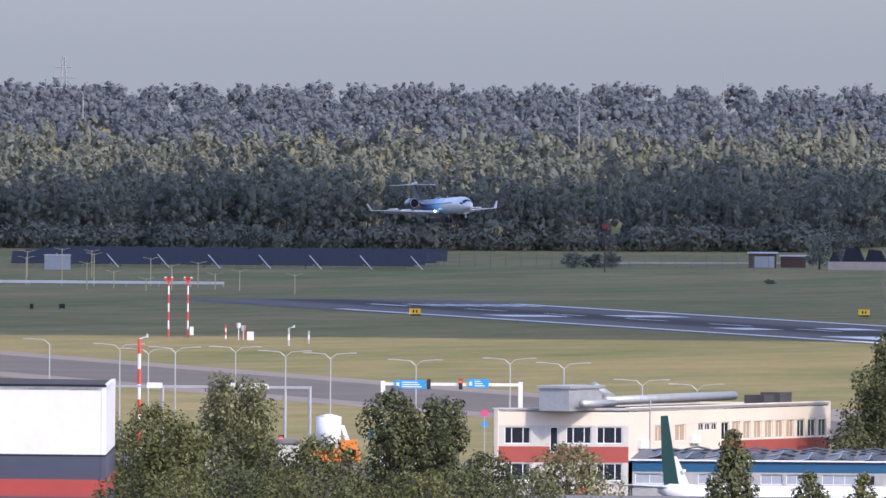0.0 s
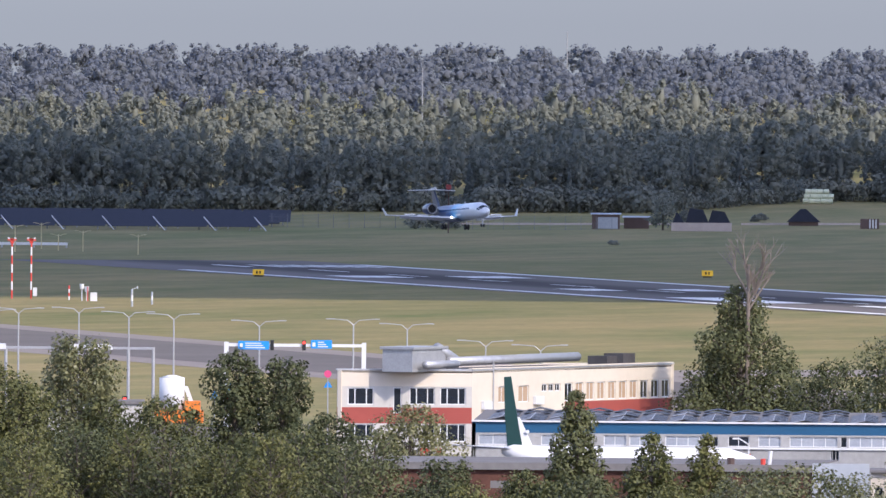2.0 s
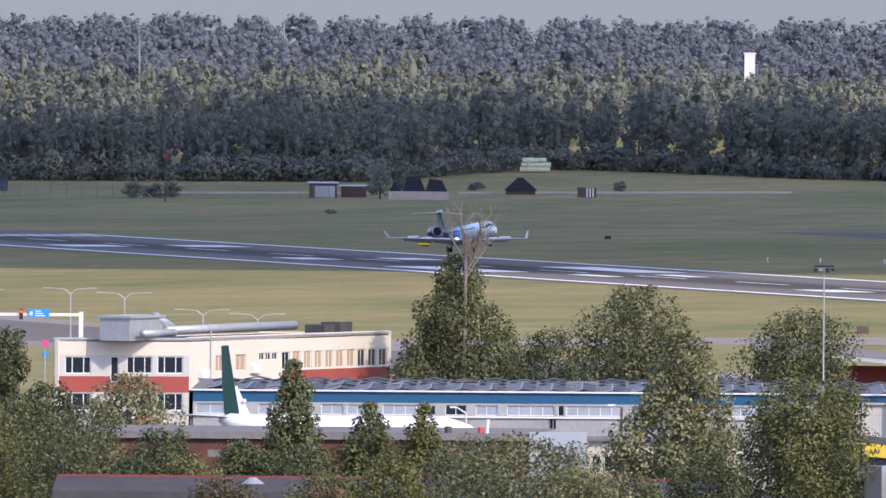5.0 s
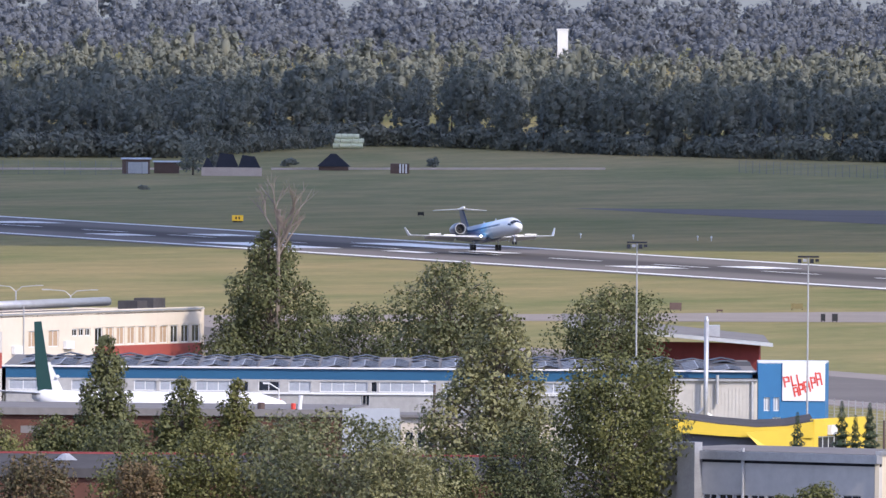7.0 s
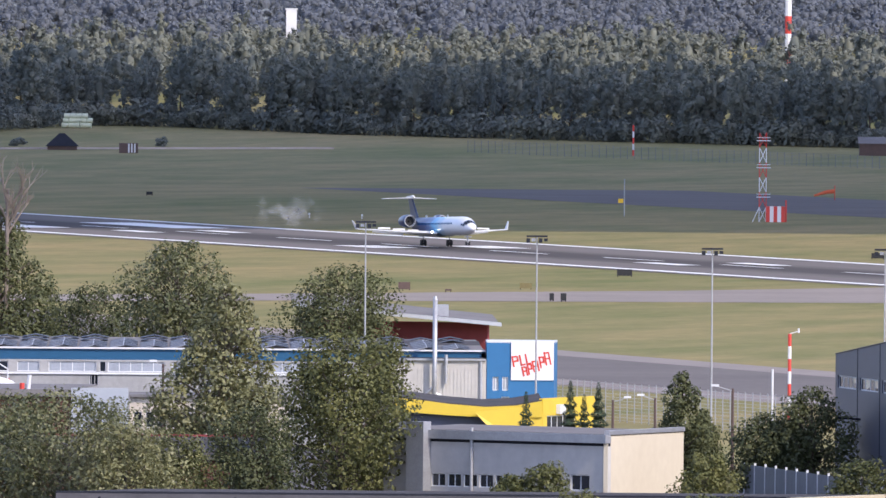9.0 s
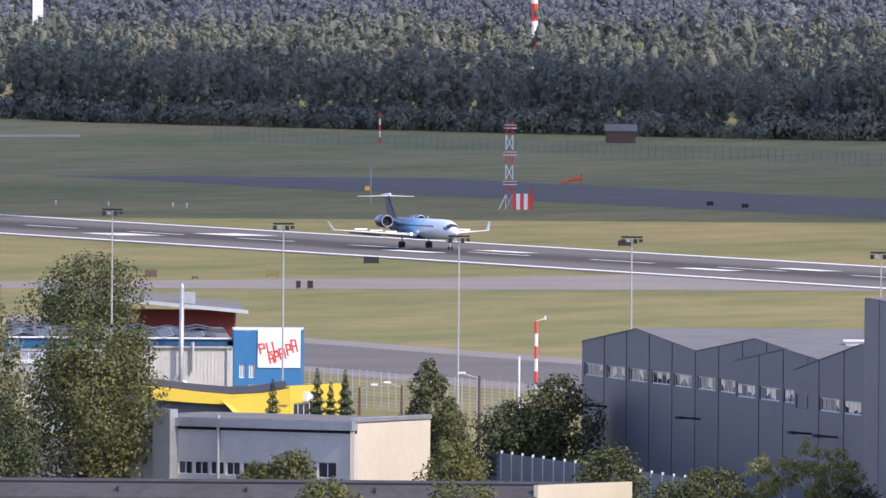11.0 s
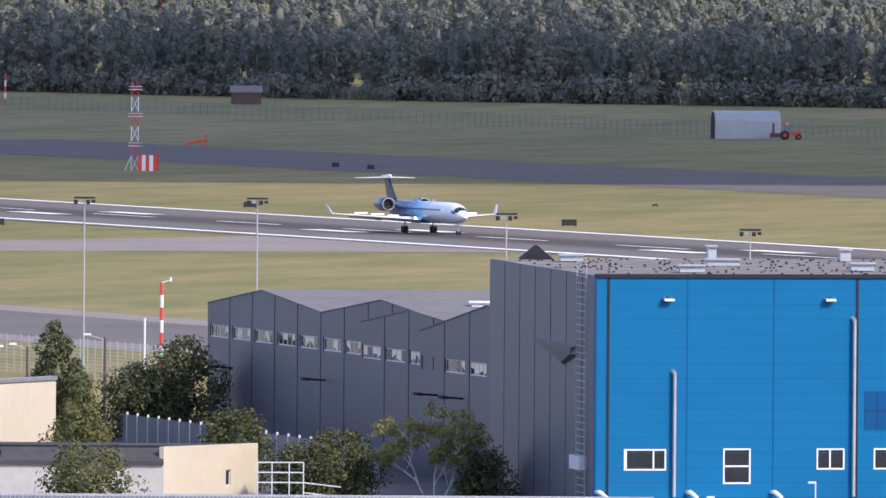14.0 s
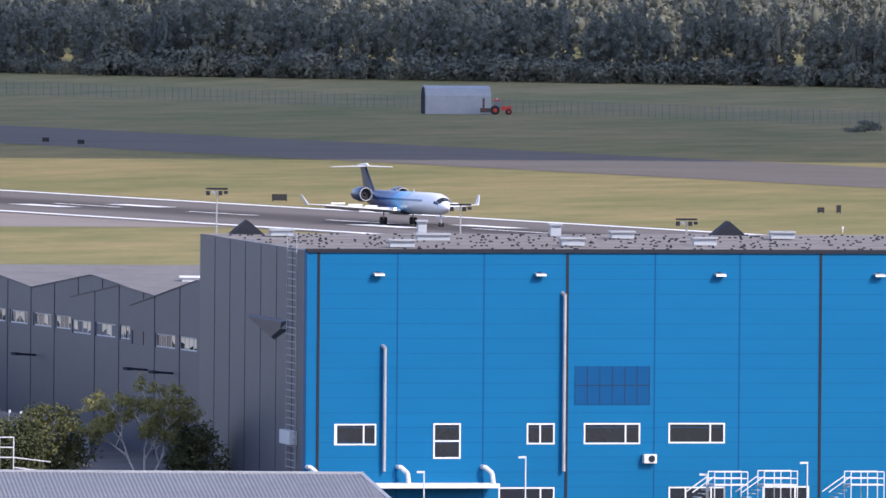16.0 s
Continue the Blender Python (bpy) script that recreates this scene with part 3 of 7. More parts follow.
def foil(root, tip, thick=0.12, n=6):
    """A wing panel from a root chord (x, y_lead, y_trail, z) to a tip chord, as a lofted aerofoil."""
    def sec(x, yl, yt, z):
        c = yl - yt
        top = [(x, yl - c * k / n, z + thick * c * 0.5 * (math.sin(math.pi * (k / n) ** 0.6))) for k in range(n + 1)]
        bot = [(x, yl - c * k / n, z - thick * c * 0.35 * (math.sin(math.pi * (k / n) ** 0.6))) for k in range(n - 1, 0, -1)]
        return top + bot
    return [sec(*root), sec(*tip)]


def build_jet():
    j = thing("jet_airliner", 0, 0, 0, 0, "twin-engined regional jet, white nose fading to dark blue tail", "airplane")
    paint = livery()
    # y is measured from the main wheels towards the nose; the fuselage is 2.7 m across
    st = [(20.2, 2.35, 0.05, 0.05), (19.9, 2.38, 0.32, 0.30), (19.3, 2.45, 0.66, 0.62), (18.4, 2.56, 0.98, 0.94), (17.3, 2.68, 1.20, 1.20), (16.0, 2.78, 1.32, 1.33),
          (14.0, 2.80, 1.35, 1.36), (-4.0, 2.80, 1.35, 1.36), (-7.0, 2.88, 1.28, 1.28), (-10.0, 3.10, 1.02, 1.05), (-13.0, 3.42, 0.62, 0.68), (-15.2, 3.62, 0.26, 0.32), (-15.9, 3.66, 0.08, 0.1)]
    body = part("fuselage", loft(bmesh.new(), [ring(*s) for s in st]), paint, j, "white, azure and dark blue painted fuselage", True)
    sy = [s[0] for s in st[::-1]]

    def skin(y, a):
        zc, rx, rz = (float(np.interp(y, sy, [s[k] for s in st[::-1]])) for k in (1, 2, 3))
        return 1.02 * rx * math.sin(radians(a)), y + 0.02, zc + 1.02 * rz * math.cos(radians(a))
    for a0, a1, ya, yb in ((-60, -32, 18.95, 18.0), (-31, -1, 19.0, 18.1), (1, 31, 19.0, 18.1), (32, 60, 18.95, 18.0), (-80, -62, 18.6, 17.5), (62, 80, 18.6, 17.5)):
        bm = bmesh.new()
        n = 4
        fr = [[bm.verts.new(skin(y, a0 + (a1 - a0) * i / n)) for i in range(n + 1)] for y in (ya, (ya + yb) / 2, yb)]
        for p, q in zip(fr, fr[1:]):
            for i in range(n):
                bm.faces.new((p[i], p[i + 1], q[i + 1], q[i]))
        part("windscreen_pane", bm, M_glass, body, "dark cockpit window")
    pane = mesh_of("cabin_window", box(bmesh.new(), -0.03, 0.03, -0.11, 0.11, 3.05, 3.30), M_bluedark)
    for side in (-1, 1):
        for k in range(24):
            piece("cabin_window", pane, body, Matrix.Translation((side * 1.325, 13.2 - 0.80 * k, 0)))
    for s in (-1, 1):
        bm = bmesh.new()
        a, b = foil((s * 1.0, 4.6, -1.9, 1.75), (s * 4.2, 2.5, -1.7, 1.95))
        loft(bm, [a, b])
        a, b = foil((s * 4.2, 2.5, -1.7, 1.95), (s * 11.1, -1.9, -3.3, 2.42), 0.11)
        loft(bm, [a, b])
        wing = part("wing", bm, M_white, j, "swept white wing")
        bm = bmesh.new()
        loft(bm, [[(s * 11.05, -1.9, 2.43), (s * 11.05, -3.3, 2.43), (s * 11.15, -3.3, 2.37), (s * 11.15, -1.9, 2.37)],
                  [(s * 11.60, -3.1, 3.65), (s * 11.60, -3.75, 3.65), (s * 11.65, -3.75, 3.64), (s * 11.65, -3.1, 3.64)]])
        part("winglet", bm, M_white, wing, "white upturned winglet")
        bm = bmesh.new()
        for x0, x1, y0 in ((1.5, 4.0, -1.75), (4.3, 8.6, -1.72)):
            k = (x0 - 4.2) * 0.20 if x0 > 4 else 0
            loft(bm, [[(s * x0, y0, 1.92 + 0.03 * x0), (s * x0, y0 - 1.15, 1.45 + 0.03 * x0), (s * x0, y0 - 1.1, 1.40 + 0.03 * x0), (s * x0, y0, 1.80 + 0.03 * x0)],
                      [(s * x1, y0 - 0.21 * (x1 - x0) * (x0 > 4), 1.95 + 0.055 * x1), (s * x1, y0 - 0.95 - 0.21 * (x1 - x0) * (x0 > 4), 1.55 + 0.055 * x1), (s * x1, y0 - 0.9 - 0.21 * (x1 - x0) * (x0 > 4), 1.50 + 0.055 * x1), (s * x1, y0 - 0.21 * (x1 - x0) * (x0 > 4), 1.85 + 0.055 * x1)]])
        part("flap", bm, M_white, wing, "lowered white flap")
        bm = bmesh.new()
        for x0, x1 in ((2.4, 4.0), (4.4, 6.2), (6.5, 8.3)):
            y = -1.0 - max(0, x0 - 4.2) * 0.2
            z = 2.12 + 0.075 * (x0 - 2)
            box(bm, s * x0, s * x1, y - 0.12, y, z, z + 0.2)
        part("spoiler", bm, M_white, wing, "raised white spoiler panels")
        # engine on the rear fuselage
        bm = bmesh.new()
        rings = [[(s * 2.42 + r * math.sin(2 * math.pi * i / 18), y - 3.2, 3.62 + r * math.cos(2 * math.pi * i / 18)) for i in range(18)] for y, r in ((-2.55, 0.70), (-2.42, 0.80), (-2.6, 0.88), (-3.6, 0.95), (-5.0, 0.92), (-6.4, 0.72), (-7.0, 0.55))]
        loft(bm, rings, caps=False)
        eng = part("engine", bm, M_navy, j, "dark blue engine nacelle", True)
        bm = bmesh.new()
        loft(bm, [[(s * 2.42 + r * math.sin(2 * math.pi * i / 18), y, 3.62 + r * math.cos(2 * math.pi * i / 18)) for i in range(18)] for y, r in ((-5.95, 0.885), (-5.66, 0.845), (-5.60, 0.79), (-5.66, 0.73), (-5.9, 0.69))], caps=False)
        part("intake_lip", bm, M_metal, eng, "polished metal intake lip", True)
        bm = bmesh.new()
        tube(bm, (s * 2.42, -6.25, 3.62), (s * 2.42, -6.3, 3.62), 0.69, n=18)
        tube(bm, (s * 2.42, -5.9, 3.62), (s * 2.42, -6.25, 3.62), 0.03, 0.2, n=10)
        part("fan", bm, M_dark, eng, "dark engine fan")
        bm = bmesh.new()
        box(bm, min(s * 1.1, s * 2.0), max(s * 1.1, s * 2.0), -8.8, -6.7, 3.48, 3.70)
        part("pylon", bm, M_navy, j)
        # main gear
        g = bmesh.new()
        tube(g, (s * 1.95, 0, 0.5), (s * 1.9, 0, 1.8), 0.10)
        leg = part("main_gear", g, M_metal, j, "main landing gear leg")
        for dx in (-0.24, 0.24):
            g = bmesh.new()
            tube(g, (s * 1.95 + dx - 0.14, 0, 0.46), (s * 1.95 + dx + 0.14, 0, 0.46), 0.46, n=16)
            part("tyre", g, M_dark, leg)
    bm = bmesh.new()
    loft(bm, [[(0.17, -10.0, 3.9), (0.0, -9.4, 3.9), (-0.17, -10.0, 3.9), (-0.10, -13.6, 3.9), (0.10, -13.6, 3.9)],
              [(0.12, -13.7, 7.1), (0.0, -13.3, 7.1), (-0.12, -13.7, 7.1), (-0.06, -15.6, 7.1), (0.06, -15.6, 7.1)]])
    fin = part("fin", bm, M_navy, j, "dark blue swept tail fin")
    bm = bmesh.new()
    tube(bm, (0, -13.0, 7.18), (0, -16.6, 7.15), 0.26, 0.08, 10)
    tube(bm, (0, -12.6, 7.16), (0, -13.0, 7.18), 0.06, 0.26, 10)
    part("bullet_fairing", bm, M_white, fin)
    bm = bmesh.new()
    for s in (-1, 1):
        loft(bm, foil((0, -12.6, -15.4, 7.0), (s * 4.0, -14.6, -16.0, 6.9), 0.09))
    part("tailplane", bm, M_white, j, "white tailplane on top of the fin")
    bm = bmesh.new()
    box(bm, -0.12, 0.12, -9.3, 9.0, 1.36, 1.55)
    loft(bm, [[(1.15 * math.sin(a), y, 1.85 - 0.62 * k * math.cos(a) * (1 if math.cos(a) > 0 else 0.2)) for a in np.linspace(-1.7, 1.7, 9)] for y, k in ((5.6, 0.4), (4.0, 0.9), (-2.0, 0.95), (-4.4, 0.4))], closed=False, caps=False)
    part("belly_fairing", bm, M_navy, j, "dark blue belly fairing")
    g = bmesh.new()
    tube(g, (0, 17.25, 0.4), (0, 17.1, 1.6), 0.13)
    box(g, -0.35, 0.35, 16.5, 17.9, 1.15, 1.3)
    leg = part("nose_gear", g, M_metal, j, "nose landing gear leg")
    for dx in (-0.2, 0.2):
        g = bmesh.new()
        tube(g, (dx - 0.1, 17.25, 0.27), (dx + 0.1, 17.25, 0.27), 0.27, n=14)
        part("tyre", g, M_dark, leg)
    for s in (-1, 1):
        g = bmesh.new()
        tube(g, (s * 1.75, 4.05, 1.98), (s * 1.75, 4.16, 1.98), 0.15, n=12)
        part("landing_light", g, M_lightlamp if s < 0 else M_lightlamp, j, "glowing white landing light")
    for y0, top in ((6.0, 4.45), (-1.0, 4.4)):
        part("antenna", box(bmesh.new(), -0.02, 0.02, y0, y0 + 0.5, 4.1, top), M_white, j)
    return j


HEIGHT_T = (0.0, 0.5, 1.0, 1.5, 2.0, 2.5, 3.0, 3.5, 4.0, 4.5, 5.5, 6.5, 7.0, 7.5, 8.0, 16.0)
HEIGHT_Z = (14.55, 12.9, 11.3, 9.8, 8.2, 6.7, 5.5, 4.3, 3.4, 2.65, 1.45, 0.85, 0.6, 0.45, 0.3, 0.08)
jet = build_jet()


# ---- buildings ----
def frame_of(p0, p1):
    """A wall's own space: x along it from p0 to p1, y inwards, z up."""
    d = Vector((p1[0] - p0[0], p1[1] - p0[1], 0))
    ln = d.length
    d.normalize()
    return Matrix(((d.x, -d.y, 0, p0[0]), (d.y, d.x, 0, p0[1]), (0, 0, 1, 0), (0, 0, 0, 1))), ln


def wall(b, p0, p1, bands, openings=(), thick=0.35, name="wall"):
    """A wall with openings cut through, one mesh a colour band: bands (z0, z1, material, label)."""
    m, ln = frame_of(p0, p1)
    for z0, z1, material, label in bands:
        bm = bmesh.new()
        ops = [(max(0, o[0]), min(ln, o[1]), max(z0, o[2]), min(z1, o[3])) for o in openings if o[3] > z0 and o[2] < z1]
        xs = sorted({0.0, ln, *[o[0] for o in ops], *[o[1] for o in ops]})
        zs = sorted({z0, z1, *[o[2] for o in ops], *[o[3] for o in ops]})
        for za, zb in zip(zs, zs[1:]):
            run = None
            for xa, xb in list(zip(xs, xs[1:])) + [(None, None)]:
                hole = xa is None or any(o[0] < (xa + xb) / 2 < o[1] and o[2] < (za + zb) / 2 < o[3] for o in ops)
                if not hole and run is None:
                    run = xa
                if hole and run is not None:
                    box(bm, run, prev, 0, thick, za, zb, m)
                    run = None
                prev = xb
        bmesh.ops.remove_doubles(bm, verts=bm.verts[:], dist=0.001)
        part(name, bm, material, b, label)
    return m, ln


def window(b, m, x0, x1, z0, z1, bars=(), cross=(), pane=None, fr=0.09, deep=0.10, label=""):
    """A framed window in a wall's space, with upright bars at the given shares of its width."""
    bm = bmesh.new()
    for a, c in ((x0, x0 + fr), (x1 - fr, x1)):
        box(bm, a, c, deep, deep + 0.08, z0, z1, m)
    for a, c in ((z0, z0 + fr), (z1 - fr, z1)):
        box(bm, x0 + fr, x1 - fr, deep, deep + 0.08, a, c, m)
    for k in cross:
        z = z0 + (z1 - z0) * k
        box(bm, x0 + fr, x1 - fr, deep, deep + 0.08, z - fr / 2, z + fr / 2, m)
    w = part("window", bm, M_frame, b, label)
    for k in bars:
        x = x0 + (x1 - x0) * k
        part("mullion", box(bmesh.new(), x - fr / 2, x + fr / 2, deep, deep + 0.08, z0 + fr, z1 - fr, m), M_frame, w)
    part("pane", box(bmesh.new(), x0 + fr * .5, x1 - fr * .5, deep + 0.03, deep + 0.05, z0 + fr * .5, z1 - fr * .5, m), pane or M_glass, w)
    return w


def slab(b, poly, z0, z1, material, name="roof", label=""):
    return part(name, prism(bmesh.new(), poly, z0, z1), material, b, label)


def tubes(b, name, runs, r, material, label="", n=8):
    bm = bmesh.new()
    for p, q in runs:
        tube(bm, p, q, r, n=n)
    return part(name, bm, material, b, label)


def office_building():
    b = thing("office_building", 0, 0, label="cream three-storey office building with red bands and roof ducts", category="building")
    L, C, R = (-53.2, 1892.3), (-40.8, 1894.6), (-22.7, 1940.9)
    K = (L[0] + R[0] - C[0], L[1] + R[1] - C[1])
    wl = [(0.97, 3.40, 7.02, 8.60), (6.76, 9.12, 7.05, 8.64), (9.63, 12.03, 7.05, 8.64), (8.0, 9.14, 3.62, 5.24), (9.65, 12.04, 3.62, 5.24), (0.97, 3.4, 3.62, 5.24)]
    door = (5.23, 6.01, 6.22, 8.63)
    m, ln = wall(b, L, C, [(0, 3.5, M_offwhite, "off-white rendered ground floor wall"), (3.5, 5.3, M_offwhite, ""), (5.3, 6.79, M_redband, "red rendered band"), (6.79, 8.74, M_offwhite, ""), (8.74, 10.2, M_cream, "cream parapet band")], wl + [door])
    for x0, x1, z0, z1 in wl:
        window(b, m, x0, x1, z0, z1, (0.28, 0.72) if x1 - x0 > 2 else (0.5,), label="white-framed office window")
    window(b, m, *door, pane=M_glass, label="narrow dark balcony door")
    wr = [(6.39, 8.31, 7.15, 8.69, M_blind), (11.29, 13.84, 7.14, 8.69, M_blind), (17.0, 18.4, 8.05, 8.77, M_glass), (18.6, 20.0, 8.05, 8.77, M_glass), (20.2, 21.6, 8.05, 8.77, M_glass)]
    for k in range(10):
        x = 22.65 + 2.69 * k
        wr.append((x, x + 1.95, 7.12, 8.80, M_glass if k in (0, 7, 8, 9) else M_blind))
    m, ln = wall(b, C, R, [(0, 5.7, M_cream, "cream rendered wall"), (5.7, 7.05, M_cream, ""), (7.05, 8.85, M_cream, ""), (8.85, 10.45, M_cream, "")], [w[:4] for w in wr])
    for x0, x1, z0, z1, pn in wr:
        window(b, m, x0, x1, z0, z1, (0.5,), pane=pn, label="white-framed window with a beige blind" if pn is M_blind else "white-framed window")
    part("red_band", box(bmesh.new(), 22.66, ln, -0.03, 0.0, 5.2, 7.03, m), M_redband, b, "red rendered band")
    wall(b, R, K, [(0, 10.3, M_cream, "")])
    wall(b, K, L, [(0, 10.2, M_cream, "")])
    slab(b, [L, C, R, K], 10.0, 10.12, M_darkroof, label="flat dark felt roof")
    bm = bmesh.new()
    for p, q in ((L, C), (C, R)):
        mm, l2 = frame_of(p, q)
        box(bm, -0.1, l2 + 0.1, -0.08, 0.45, 10.2, 10.36, mm)
    part("parapet_cap", bm, M_metal, b, "pale metal parapet cap")
    fm, _ = frame_of(C, R)
    v = part("ventilation_unit", box(box(bmesh.new(), -6.0, 2.0, 3.5, 6.5, 10.1, 12.2, fm), -6.2, 2.2, 3.3, 6.7, 12.2, 12.45, fm), M_metal, b, "grey rooftop ventilation unit")
    bm = bmesh.new()
    tube(bm, fm @ Vector((2, 3.2, 11.0)), fm @ Vector((33, 3.0, 11.1)), 0.42, n=12)
    tube(bm, fm @ Vector((1, 4, 12.3)), fm @ Vector((4, 3.4, 11.1)), 0.5, n=12)
    tube(bm, fm @ Vector((-5, 2.6, 10.8)), fm @ Vector((2.5, 2.6, 10.8)), 0.36, n=12)
    part("duct", bm, M_metal, b, "round galvanised roof duct", True)
    for x0, x1, h in ((38, 40.5, 11.1), (42, 45, 11.3)):
        part("rooftop_unit", box(bmesh.new(), x0, x1, 2, 4, 10.1, h, fm), M_darkroof, b, "dark rooftop unit")
    for x, z in ((2.2, 6.6), (14.8, 6.9)):
        ac = part("air_conditioner", box(bmesh.new(), x, x + 2.0, -0.35, -0.02, z, z + 0.75, fm), M_frame, b, "white wall air conditioner")
    tubes(b, "downpipe", [(fm @ Vector((5.0, -0.08, 5.6)), fm @ Vector((5.0, -0.08, 11.0)))], 0.08, M_metal)


def hall():
    b = thing("industrial_hall", 0, 0, label="long white hall with blue fascia and rooftop solar panels", category="building")
    y = 1759.7
    x0, x1 = -37.9, 27.1
    wins = [(0.6, 3.1), (6.0, 8.36), (11.4, 13.3), (13.6, 16.3), (16.7, 20.6), (22.1, 23.9), (24.7, 26.6), (27.4, 31.5), (32.5, 37.4), (38.0, 41.6), (42.2, 45.9), (46.6, 50.2), (51.0, 53.6), (54.1, 56.9)]
    ops = [(a, c, 6.17, 7.05) for a, c in wins]
    doors = [(20.84, 21.22, 6.17, 7.0), (31.8, 32.3, 6.17, 7.05), (30.94, 31.65, 4.96, 5.94)]
    m, ln = wall(b, (x0, y), (x1, y), [(0, 5.95, M_hallwall, "ribbed off-white metal wall"), (5.95, 7.2, M_hallwall, ""), (7.2, 8.14, M_fascia, "dark blue fascia band")], ops + doors)
    for i, (a, c) in enumerate(wins):
        n = max(1, round((c - a) / 1.0))
        window(b, m, a, c, 6.17, 7.05, [k / n for k in range(1, n)], pane=M_glass if i in (5, 12) else M_paleglass, fr=0.06)
    for a, c, z0, z1 in doors:
        window(b, m, a, c, z0, z1, fr=0.04, pane=M_glass)
    part("gutter", box(bmesh.new(), 0, ln, -0.25, 0.1, 8.14, 8.28, m), M_frame, b, "white roof edge trim")
    part("ledge", box(bmesh.new(), 0, ln, -0.18, 0.0, 5.95, 6.1, m), M_frame, b, "white sill ledge")
    bm = bmesh.new()
    for k in range(216):
        box(bm, 0.15 + 0.3 * k, 0.21 + 0.3 * k, -0.03, 0, 0.2, 5.9, m)
    part("wall_ribs", bm, M_hallwall, b)
    wall(b, (x1, y), (x1, y + 56), [(0, 8.0, M_offwhite, "")])
    wall(b, (x1, y + 56), (x0, y + 56), [(0, 8.0, M_offwhite, "")])
    wall(b, (x0, y + 56), (x0, y), [(0, 8.0, M_offwhite, "")])
    slab(b, [(x0, y + .1), (x1, y + .1), (x1, y + 56), (x0, y + 56)], 8.0, 8.12, M_roof, label="grey felt roof")
    # tented rows of solar panels, each panel on its own
    pm = mesh_of("solar_panel", box(bmesh.new(), 0, 1.2, 0, 5.6, 0, 0.05), M_solar)
    fm = mesh_of("panel_rim", box(box(bmesh.new(), 0, 1.2, -0.05, 0, -0.01, 0.055), 1.17, 1.22, 0, 5.6, 0.0, 0.06), M_rim)
    for j in range(8):
        for i in range(24):
            if (i * 7 + j * 3) % 17 == 0:
                continue
            px = x0 + 1.2 + i * 2.62
            py = y + 1.5 + j * 6.7
            for sgn in (0, 1):
                mm = Matrix.Translation((px if sgn == 0 else px + 2.36, py + (0 if i % 2 else 2.2), 8.16)) @ Matrix.Rotation(radians(180 * sgn), 4, "Z") @ Matrix.Rotation(radians(-11), 4, "Y")
                if sgn:
                    mm = mm @ Matrix.Translation((0, -5.6, 0))
                if (i + j) % 2 == 0 or j < 4:
                    p = piece("solar_panel", pm, b, mm)
                    if j < 5:
                        piece("panel_rim", fm, p)


